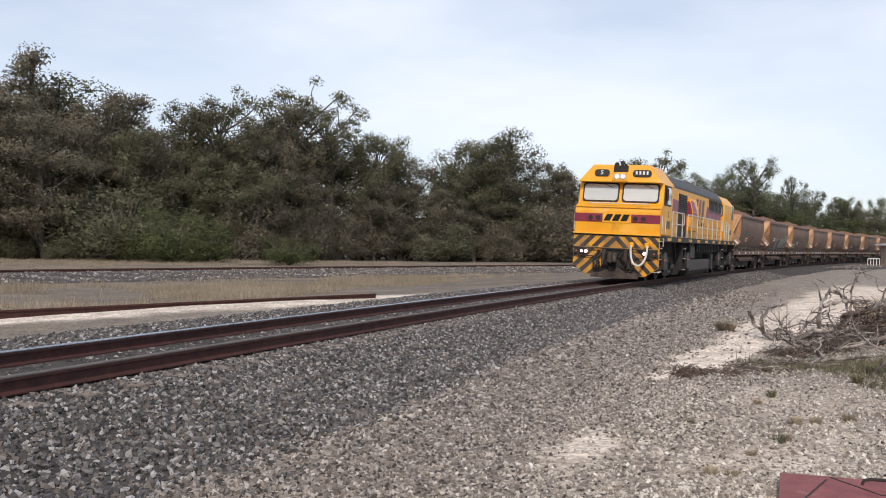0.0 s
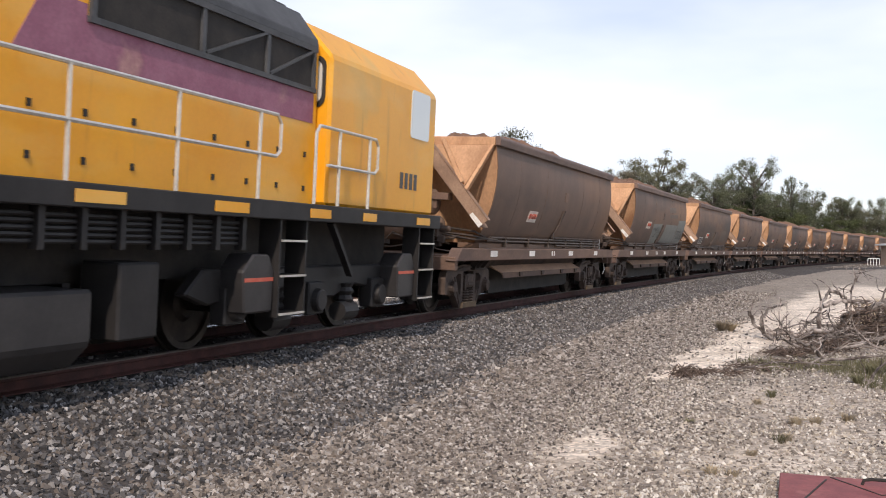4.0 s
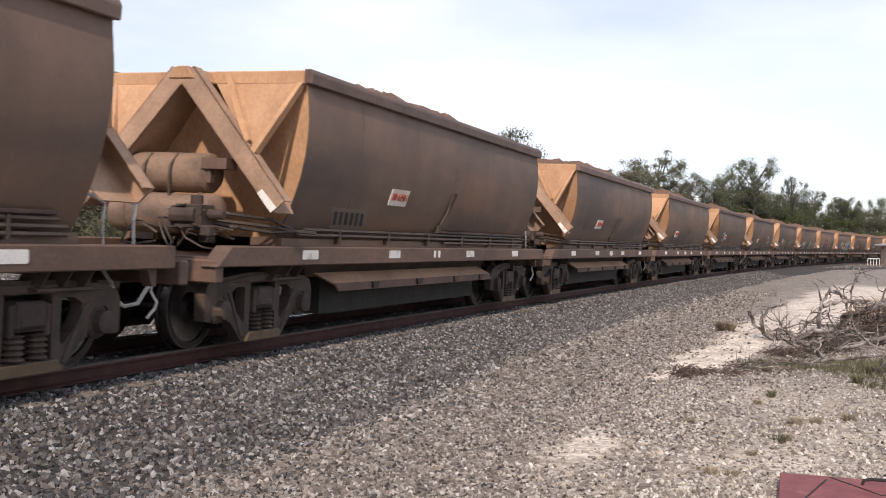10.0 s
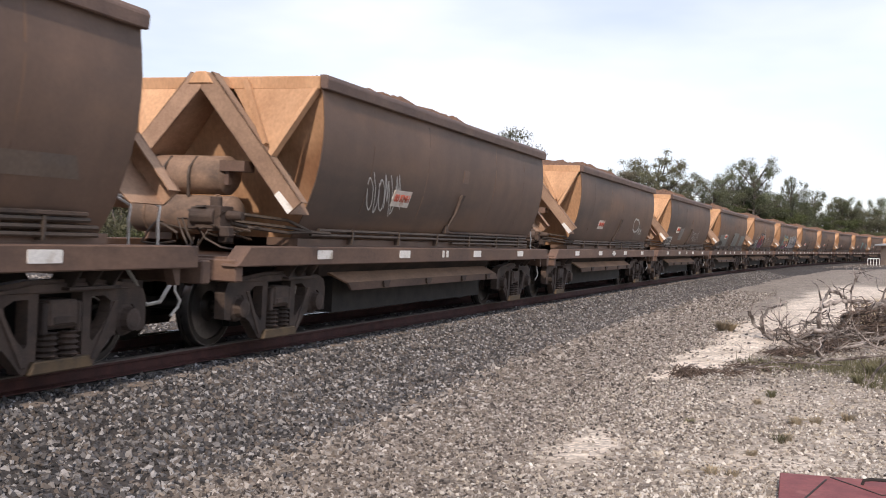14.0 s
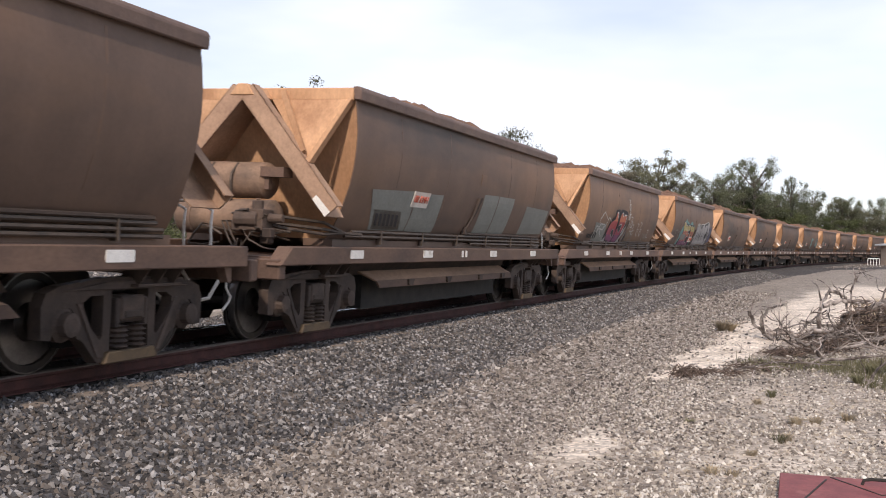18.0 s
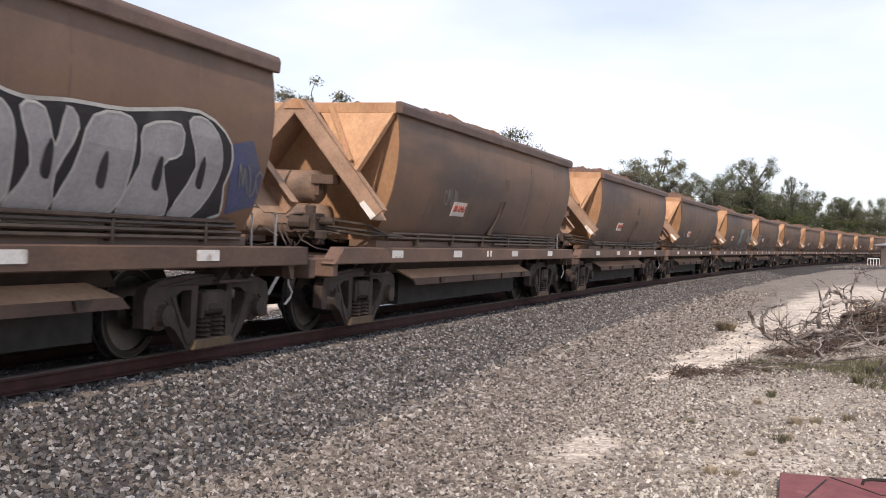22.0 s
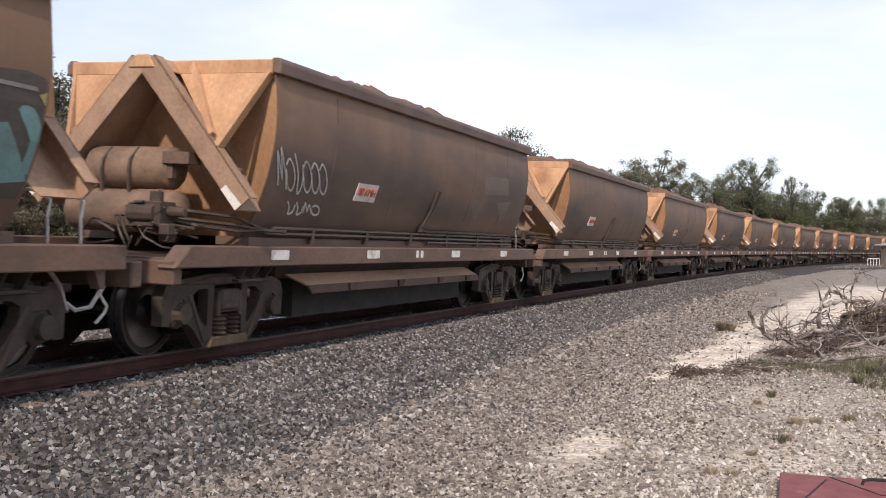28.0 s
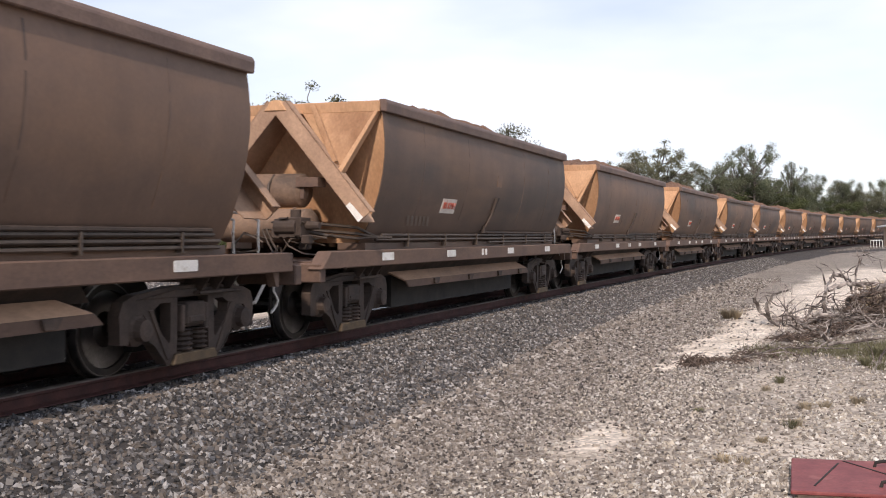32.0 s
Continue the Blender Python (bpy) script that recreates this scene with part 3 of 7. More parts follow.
n = 90000
gy1 = 5.4 + 20.0 * r.rand(n) ** 1.8
gx1 = gy1 * (-0.5 + 1.0 * r.rand(n)) + 0.3 * r.normal(size=n)
gy2 = 8.5 + 15 * r.rand(45000)
s_mid = np.interp(gy2, CY, S_ALL)
gx2 = np.interp(s_mid, S_ALL, CX) + 2.6 + 3.4 * r.rand(45000)
sd = 10 + 24 * r.rand(14000)
wd = 2.2 + 2.4 * r.rand(14000)
xd, yd, td = np.interp(sd, S_ALL, CX), np.interp(sd, S_ALL, CY), np.interp(sd, S_ALL, TH)
gx1, gy1 = np.concatenate([gx1, gx2, xd + np.cos(td) * wd]), np.concatenate([gy1, gy2, yd - np.sin(td) * wd])
n = len(gx1)
s1, w1 = to_line(gx1, gy1)
keep = (w1 > 2.6 + 0.8 * r.rand(n)) & (r.rand(n) > 0.965 * sand_amount(gx1, gy1)) & (gx1 < gy1 * 0.46) & (gy1 < 40) & ((w1 > 4.6) | (r.rand(n) > 0.9 * dry_amount(gx1, gy1)))
gx1, gy1, w1 = gx1[keep], gy1[keep], w1[keep]
pale = r.rand(n)[keep] < np.clip((w1 + 1.0 * fbm(gx1 * 0.8, gy1 * 0.8, 61) - 3.6) / 3.6, 0, 0.85)
pts = np.stack([gx1, gy1, ground_height(gx1, gy1) + 0.003], 1)
stones("limestone_chips", pts[pale], 0.007 + 0.014 * r.rand(int(pale.sum())) ** 1.5, "chip", "pale limestone chips strewn over the ground", "gravel", 18)
gsize = (0.012 + 0.012 * np.clip((4.6 - w1[~pale]) / 2.2, 0, 1)) * (1 + 0.07 * np.clip(gy1[~pale] - 8, 0, 12))
pts = pts[~pale]
stones("gravel_stones", pts, gsize * (0.6 + 0.8 * r.rand(len(pts)) ** 1.5), "pebble", "loose pale gravel strewn over the ground", "gravel", 8)
lx = np.array(loop_path)
k = r.randint(8, min(60, len(lx)), 22000)
off = -2.0 + 13.0 * r.rand(22000)
pts = np.stack([lx[k, 0] + np.cos(lx[k, 3]) * off + 3.0 * r.rand(22000) * np.sin(lx[k, 3]), lx[k, 1] - np.sin(lx[k, 3]) * off + 3.0 * r.rand(22000) * np.cos(lx[k, 3]), np.where(off < 1.6, -0.35, -0.355 - 0.003 * (off - 1.6))], 1)
stones("loop_stones", pts, 0.022 + 0.032 * r.rand(22000), "pebble", "pale ballast stones along the loop line", "ballast", 9)


# ---- grass ----
def blades(name, pts, h, spread, material, label, seed, per=5, width=0.012):
    r = np.random.RandomState(seed)
    n = len(pts) * per
    base = np.repeat(pts, per, 0) + np.concatenate([r.normal(size=(n, 2)) * spread, np.zeros((n, 1))], 1)
    hh = np.repeat(h, per) * (0.5 + 0.7 * r.rand(n))
    a, lean = r.rand(n) * 6.28, r.rand(n) * 1.3
    wv = np.stack([-np.sin(a), np.cos(a), np.zeros(n)], 1) * width
    tip = base + np.stack([np.cos(a) * lean * hh, np.sin(a) * lean * hh, hh], 1)
    v = np.stack([base - wv, base + wv, tip], 1).reshape(-1, 3)
    return tagged(new(name, raw_mesh(name, v, np.arange(3 * n).reshape(-1, 3), material)), label, "grass", kind="stuff")


n = 44000
yy = 17 + 75 * r.rand(n)
xx = yy * (-0.5 + 0.75 * r.rand(n))
s2, w2 = to_line(xx, yy)
lk = np.argmin(np.hypot(xx[:, None] - lx[None, :, 0], yy[:, None] - lx[None, :, 1]), 1)
lw = (xx - lx[lk, 0]) * np.cos(lx[lk, 3]) - (yy - lx[lk, 1]) * np.sin(lx[lk, 3])
keep = (w2 < -4.2) & (sand_amount(xx, yy) < 0.12) & (w2 < -6.2 - 0.06 * s2) & ((lw < -2.0) | (lw > 9.5 + 2.5 * r.rand(n))) & (fbm(xx * 0.5, yy * 0.5, 4) > -0.35 + 0.5 * r.rand(n))
xx, yy, lw = xx[keep], yy[keep], lw[keep]
pts = np.stack([xx, yy, ground_height(xx, yy)], 1)
blades("dry_grass", pts, (0.06 + 0.16 * r.rand(len(pts))) * np.clip(0.35 + (np.abs(lw) - 10) / 5, 0.35, 1.3) * (1 + 0.5 * fbm(xx, yy, 8)), 0.16, "straw", "dry straw-coloured grass between the lines", 12, 7, 0.008)
xx = np.concatenate([4.3 + 2.3 * r.rand(900), 0.405 + 0.14 * r.rand(900)])
yy = np.concatenate([11.8 + 3.0 * r.rand(900), 17 + 16 * r.rand(900)])
xx[900:] *= yy[900:]
keep = fbm(xx * 1.7, yy * 1.7, 41) > np.where(yy < 16.5, 0.15, -0.1) - 0.5 * r.rand(1800) * (yy > 13)
pts = np.stack([xx[keep], yy[keep], ground_height(xx[keep], yy[keep])], 1)
blades("green_grass", pts[pts[:, 1] < 16.5], 0.06 + 0.1 * r.rand(int((pts[:, 1] < 16.5).sum())), 0.1, "grass", "patch of low green grass beside dead wood", 13, 9, 0.005)
blades("verge_grass", pts[pts[:, 1] >= 16.5], np.full(int((pts[:, 1] >= 16.5).sum()), 0.22), 0.15, "straw", "dry grass on the verge behind dead wood", 14, 8, 0.01)


def tuft(x, y, h, material, n, seed):
    rr = random.Random(seed)
    bm = bmesh.new()
    for _ in range(n):
        a, l = rr.uniform(0, 6.28), rr.uniform(0.25, 1.15)
        d, e = Vector((math.cos(a), math.sin(a), 0)), Vector((-math.sin(a), math.cos(a), 0)) * 0.004
        b0 = d * rr.uniform(0, 0.05)
        mid, tip = b0 + d * h * l * 0.5 + Vector((0, 0, h * 0.6)), b0 + d * h * l + Vector((0, 0, h * rr.uniform(0.5, 1.0)))
        vs = [bm.verts.new(q) for q in (b0 - e, b0 + e, mid + e, mid - e, tip)]
        bm.faces.new(vs[:4])
        bm.faces.new((vs[3], vs[2], vs[4]))
    ob = new("grass_tuft", finish("grass_tuft", bm, material))
    ob.location = (x, y, float(ground_height(np.array([x]), np.array([y]))[0]) - 0.005)
    return tagged(ob, "small dry grass tuft growing out of gravel", "grass tuft", "tufts on the gravel")


for i, (x, y, h, m_, n_) in enumerate([(5.24, 19.23, 0.26, "straw", 260), (5.42, 19.3, 0.2, "straw", 160), (3.62, 11.27, 0.1, "grass", 70), (3.3, 9.56, 0.09, "straw", 80), (3.5, 9.6, 0.08, "straw", 60), (3.86, 9.75, 0.09, "straw", 80),
                                       (2.82, 8.56, 0.11, "grass", 22), (2.9, 8.62, 0.1, "straw", 50), (1.95, 7.38, 0.07, "straw", 60), (2.08, 7.33, 0.06, "straw", 40), (3.31, 10.76, 0.07, "straw", 50), (2.33, 9.63, 0.05, "grass", 50),
                                       (2.45, 8.1, 0.05, "straw", 60), (4.35, 9.9, 0.09, "straw", 90), (4.2, 8.9, 0.09, "straw", 70), (6.0, 13.4, 0.5, "straw", 160), (6.25, 13.0, 0.55, "straw", 180), (6.1, 12.4, 0.4, "straw", 130), (5.6, 13.4, 0.2, "grass", 120), (5.1, 12.6, 0.14, "grass", 120)]):
    tuft(x, y, h, m_, n_, 50 + i)
# ---- trees and bushes ----
def leaf_cloud(centres, radii, n, size, r, squash=0.8):
    k = r.choice(len(centres), n, p=radii ** 2 / (radii ** 2).sum())
    d = r.normal(size=(n, 3))
    d /= np.linalg.norm(d, axis=1)[:, None]
    core = r.rand(n) < 0.15
    rad = radii[k] * np.where(core, 0.75 * r.rand(n), 0.35 + 0.75 * r.rand(n) ** 0.7)
    p = centres[k] + d * rad[:, None] * np.array([1, 1, squash])
    a, b = r.normal(size=(n, 3)), r.normal(size=(n, 3))
    a /= np.linalg.norm(a, axis=1)[:, None]
    b -= a * (a * b).sum(1)[:, None]
    b /= np.linalg.norm(b, axis=1)[:, None]
    s = (size * np.where(core, 1.8, 1.0) * (0.6 + 0.8 * r.rand(n)))[:, None]
    v = np.stack([p - a * s, p + b * s * 0.9, p + a * s], 1).reshape(-1, 3)
    return v, np.arange(3 * n).reshape(-1, 3), d


def crown_mesh(cloud_, material):
    """Leaves whose shading follows the roundness of their clump."""
    v, f, d = cloud_
    v = v.copy()
    inward = (np.cross(v[1::3] - v[0::3], v[2::3] - v[0::3]) * d).sum(1) < 0
    v[1::3][inward], v[2::3][inward] = v[2::3][inward].copy(), v[1::3][inward].copy()
    me = raw_mesh("crown", v, f, material)
    me.shade_smooth()
    e1, e2 = v[1::3] - v[0::3], v[2::3] - v[0::3]
    nrm = np.cross(e1, e2)
    nrm /= np.linalg.norm(nrm, axis=1)[:, None] + 1e-9
    nrm *= np.sign((nrm * d).sum(1))[:, None]
    nrm = 0.2 * nrm + d
    nrm /= np.linalg.norm(nrm, axis=1)[:, None]
    me.normals_split_custom_set_from_vertices(np.repeat(nrm, 3, 0).tolist())
    return me


def build_tree(seed, h, spread, leaves, leaf, size, bare=0.35, open_=0.0, label="", name="gum_tree", category="tree"):
    r = np.random.RandomState(seed)
    root = new(name)
    bm = bmesh.new()
    top = Vector((r.normal() * 0.06 * h, r.normal() * 0.06 * h, h * 0.8))
    trunk = [Vector((0, 0, -0.2))] + [top * (i / 5) + Vector((r.normal() * 0.02 * h, r.normal() * 0.02 * h, 0)) for i in range(1, 6)]
    tube(bm, trunk, 0.022 * h + 0.03, 7, 0.008 * h)
    centres, radii = [], []
    nl = 14
    for i in range(nl):
        t = bare + (1 - bare) * (i + 0.5) / nl
        base = trunk[0].lerp(trunk[-1], min(t, 0.98))
        a = i * 2.4 + r.rand()
        reach = spread * (0.55 + 0.6 * r.rand()) * (1.1 - 0.7 * abs(t - 0.62))
        tip = base + Vector((math.cos(a) * reach, math.sin(a) * reach, h * (0.06 + 0.16 * r.rand())))
        mid = base.lerp(tip, 0.5) + Vector((0, 0, -0.02 * h))
        tube(bm, [base, mid, tip], 0.008 * h, 5, 0.003 * h)
        for j in range(4):
            q = tip if j == 0 else base.lerp(tip, 0.45 + 0.5 * r.rand()) + Vector(r.normal(size=3) * 0.07 * h)
            if j and open_:
                tube(bm, [base.lerp(tip, 0.4), base.lerp(q, 0.75), q], 0.004 * h, 4, 0.0015 * h)
            centres.append(q)
            radii.append(h * (0.055 + 0.06 * r.rand()) * (1 - 0.35 * open_))
    for j in range(5):
        q = top + Vector((r.normal() * 0.08 * h, r.normal() * 0.08 * h, h * (0.02 + 0.14 * r.rand())))
        tube(bm, [top * 0.9, top.lerp(q, 0.5), q], 0.006 * h, 5, 0.002 * h)
        centres.append(q)
        radii.append(h * 0.08 * (1 - 0.3 * open_))
    part("trunk", bm, "bark", root, "pale grey trunk and limbs", smooth=True)
    crown = new("crown", crown_mesh(leaf_cloud(np.array([tuple(c) for c in centres]), np.array(radii), leaves, size, r), leaf))
    crown.parent = root
    return tagged(root, label, category, "trees behind the line")


def build_bush(seed, h, w, leaves, leaf, label):
    r = np.random.RandomState(seed)
    root = new("bush")
    bm = bmesh.new()
    centres = []
    for i in range(16):
        a, q = i * 2.4, w * (0.15 + 0.85 * r.rand())
        tip = Vector((math.cos(a) * q, math.sin(a) * q, h * (0.25 + 0.65 * r.rand())))
        tube(bm, [(0, 0, -0.1), tip * 0.5 + Vector((0, 0, 0.1 * h)), tip], 0.025 * h, 5, 0.008 * h)
        centres += [tip, tip * 0.6, Vector((tip.x, tip.y, tip.z * 0.45))]
    part("stem", bm, "bark", root)
    v, f, d = leaf_cloud(np.array([tuple(c) for c in centres]), (0.08 + 0.1 * r.rand(len(centres))) * (w + h), leaves, 0.055, r, 0.8)
    v[:, 2] = np.maximum(v[:, 2], 0.02)
    crown = new("crown", crown_mesh((v, f, d), leaf))
    crown.parent = root
    return tagged(root, label, "bush", "bushes under the trees")


TREES = [build_tree(101, 10, 3.0, 17000, "leaf_a", 0.075, 0.06, label="dense olive-green gum tree at the edge of woodland"),
         build_tree(102, 10, 2.6, 17000, "leaf_b", 0.072, 0.08, label="brownish-green gum tree with a rounded crown"),
         build_tree(103, 10, 2.7, 14000, "leaf_b", 0.07, 0.25, 0.5, label="tall gum tree with an uneven dark crown"),
         build_tree(104, 10, 3.2, 9500, "leaf_a", 0.066, 0.5, 1.05, label="open-crowned gum tree with bare limbs showing"),
         build_tree(105, 10, 2.8, 13000, "leaf_c", 0.085, 0.1, label="mid-green gum tree among the woodland"),
         build_tree(106, 10, 2.9, 15000, "leaf_d", 0.085, 0.1, label="dark green tree in the far woodland"),
         build_tree(107, 10, 3.4, 9000, "leaf_d", 0.075, 0.5, 0.6, label="tall dark gum tree with a flat-topped crown")]
BUSHES = [build_bush(201, 3, 2.0, 10000, "leaf_a", "dark olive bush at the foot of the trees"),
          build_bush(202, 3, 2.0, 10000, "leaf_c", "bright green wattle bush at the woodland's edge"),
          build_bush(203, 3, 2.0, 9000, "leaf_b", "brownish scrubby bush at the foot of the trees")]
F = 1820.6


def spot(px, d):
    return (px - 784) / F * d, d


def place(proto, px, d, top, rz, wide=1.0, unit=10.0):
    x, y = spot(px, d)
    z = float(ground_height(np.array([x]), np.array([y]))[0])
    h = (437 + 0.0133 * (px - 784) - top) / F * d + 1.07 - z
    k = h / (unit * 1.0)
    return copy_thing(proto, Matrix.Translation((x, y, z)) @ Matrix.Rotation(rz, 4, "Z") @ Matrix.Diagonal((k * wide, k * wide, k, 1)))


SKYLINE = [(-90, 120), (-40, 140), (10, 135), (52, 92), (105, 170), (150, 160), (205, 165), (245, 222), (300, 192), (350, 205), (392, 172), (435, 205), (480, 190), (530, 158), (585, 185), (640, 240), (690, 245), (745, 265),
           (790, 255), (830, 245), (875, 238), (925, 255), (980, 285), (1025, 300), (1075, 300), (1110, 300)]
rr = random.Random(77)
for i, (px, top) in enumerate(SKYLINE):
    d = 88 + 0.03 * max(px, 0) + rr.uniform(-2, 5)
    kind = {3: 2, 6: 2, 10: 3, 13: 3, 14: 3}.get(i, rr.choice([0, 1, 2, 1, 0]))
    place(TREES[kind], px, d, top + 4, rr.uniform(0, 6.28), rr.uniform(0.9, 1.2))
    place(TREES[rr.choice([0, 1])], px + 20, d + 9, top + rr.uniform(55, 80), rr.uniform(0, 6.28), 1.5)
    place(TREES[rr.choice([0, 1, 1])], px + rr.uniform(-25, 35), d - 4, top + rr.uniform(70, 130), rr.uniform(0, 6.28), 1.35)
for i in range(34):
    px = -110 + i * 36 + rr.uniform(-18, 18)
    kind = rr.choice([0, 2, 2, 2])
    place(BUSHES[kind], px, 83 + 0.03 * max(px, 0) + rr.uniform(-1, 6), rr.uniform(355, 440), rr.uniform(0, 6.28), rr.uniform(1.0, 1.8), 3.0)
for px, d, top, k in ((215, 84, 322, 0), (300, 80, 365, 1), (362, 79, 400, 1), (512, 74, 418, 1), (110, 82, 418, 0), (20, 84, 398, 0)):
    place(BUSHES[k], px, d, top, rr.uniform(0, 6.28), 1.3, 3.0)
# woodland past the curve: open gums, a tall flat-topped one, then a dark belt that falls away
for px, top, kind, d, wide in ((1112, 296, 3, 150, 1.1), (1160, 279, 3, 152, 1.3), (1186, 318, 3, 150, 0.9), (1222, 322, 6, 160, 0.8), (1262, 312, 6, 160, 0.8), (1330, 283, 6, 163, 0.72), (1300, 300, 6, 166, 0.6), (1402, 318, 6, 170, 0.55),
                               (1440, 334, 5, 185, 0.75), (1478, 347, 5, 190, 0.8), (1505, 352, 5, 195, 0.7), (1545, 350, 5, 200, 0.75), (1585, 362, 5, 205, 0.9), (1630, 365, 5, 205, 1.0), (1700, 370, 5, 210, 1.2), (1790, 372, 5, 215, 1.3)):
    place(TREES[kind], px, d, top, rr.uniform(0, 6.28), wide)
BELT = [(1090, 372), (1200, 345), (1240, 325), (1330, 318), (1400, 336), (1450, 345), (1500, 357), (1568, 362), (1800, 376)]
for i in range(27):
    px = 1110 + i * 25 + rr.uniform(-6, 6)
    top = float(np.interp(px, [q_[0] for q_ in BELT], [q_[1] for q_ in BELT]))
    place(TREES[rr.choice([5, 5, 0])], px, 172 + 0.06 * (px - 1100) + rr.uniform(-4, 4), top + rr.uniform(8, 24), rr.uniform(0, 6.28), rr.uniform(1.0, 1.4))
    place(TREES[rr.choice([5, 4, 4])], px + 8, 150 + 0.07 * (px - 1100) + rr.uniform(-3, 3), top + rr.uniform(30, 60), rr.uniform(0, 6.28), rr.uniform(1.3, 1.9))
# woodland behind the camera and out of view, which shades and mirrors
for i in range(14):
    a = radians(120 + i * 18)
    d = rr.uniform(70, 95)
    x, y = math.cos(a) * d, math.sin(a) * d - 5
    copy_thing(TREES[rr.choice([0, 1, 4])], Matrix.Translation((x, y, -0.5)) @ Matrix.Diagonal((1.2, 1.2, rr.uniform(0.9, 1.2), 1)))
for i, ob in enumerate(TREES):
    ob.location = (70 + 9 * i, 120 + 22 * i, -0.5)
for i, ob in enumerate(BUSHES):
    ob.location = (-60 - 4 * i, 40 + 5 * i, -0.5)


# ---- heap of dead branches ----
def twig(start, heading, pitch, length, r0, seed, curl=0.5, twigs=3):
    q = random.Random(seed)
    bm = bmesh.new()

    def run(p, a, e, ln, rad, depth):
        pts, seg = [Vector(p)], 7
        for _ in range(seg):
            a += q.uniform(-curl, curl)
            e += q.uniform(-curl, curl) * 0.7
            pts.append(pts[-1] + Vector((math.cos(a) * math.cos(e), math.sin(a) * math.cos(e), math.sin(e))) * (ln / seg))
        tube(bm, pts, rad, 6, rad * 0.3)
        if depth:
            for _ in range(twigs):
                k = q.randint(2, seg)
                run(pts[k], a + q.uniform(-1.2, 1.2), e + q.uniform(-0.3, 0.9), ln * q.uniform(0.3, 0.55), rad * 0.45, depth - 1)

    run((0, 0, 0), heading, pitch, length, r0, 2)
    ob = new("dead_branch", finish("dead_branch", bm, "deadwood", smooth=True))
    ob.location = start
    return tagged(ob, "weathered grey dead branch lying on a heap", "branch", "dead branches in the heap")


def low(x, y):
    return float(ground_height(np.array([x]), np.array([y]))[0])


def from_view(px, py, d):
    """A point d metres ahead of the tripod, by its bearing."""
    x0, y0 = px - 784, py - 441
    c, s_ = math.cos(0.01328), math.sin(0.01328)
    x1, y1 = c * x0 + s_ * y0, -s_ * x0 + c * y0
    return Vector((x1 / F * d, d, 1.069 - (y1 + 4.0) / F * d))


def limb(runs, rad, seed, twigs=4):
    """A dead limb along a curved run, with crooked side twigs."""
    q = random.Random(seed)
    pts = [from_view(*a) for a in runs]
    fine = []
    for a, b in zip(pts, pts[1:]):
        fine += [a.lerp(b, k / 4) + Vector((q.uniform(-1, 1), q.uniform(-1, 1), q.uniform(-1, 1))) * rad * 0.5 for k in range(4)]
    fine.append(pts[-1])
    base = fine[0].copy()
    bm = bmesh.new()
    tube(bm, [p_ - base for p_ in fine], rad, 8, rad * 0.4)
    ob = new("dead_limb", finish("dead_limb", bm, "deadwood", smooth=True))
    ob.location = base
    for _ in range(twigs):
        p_ = fine[q.randint(1, len(fine) - 1)] - base
        way = Vector((q.uniform(-1, 1), q.uniform(-1, 0.6), q.uniform(-0.4, 0.9)))
        run_ = [p_]
        for _k in range(5):
            way += Vector((q.uniform(-0.6, 0.6), q.uniform(-0.6, 0.6), q.uniform(-0.6, 0.6)))
            run_.append(run_[-1] + way.normalized() * q.uniform(0.05, 0.12))
        bm = bmesh.new()
        tube(bm, run_, rad * 0.38, 5, 0.005)
        part("twig", bm, "deadwood", ob, smooth=True)
    return tagged(ob, "thick weathered dead limb in a heap of branches", "branch", "dead limbs in the heap")


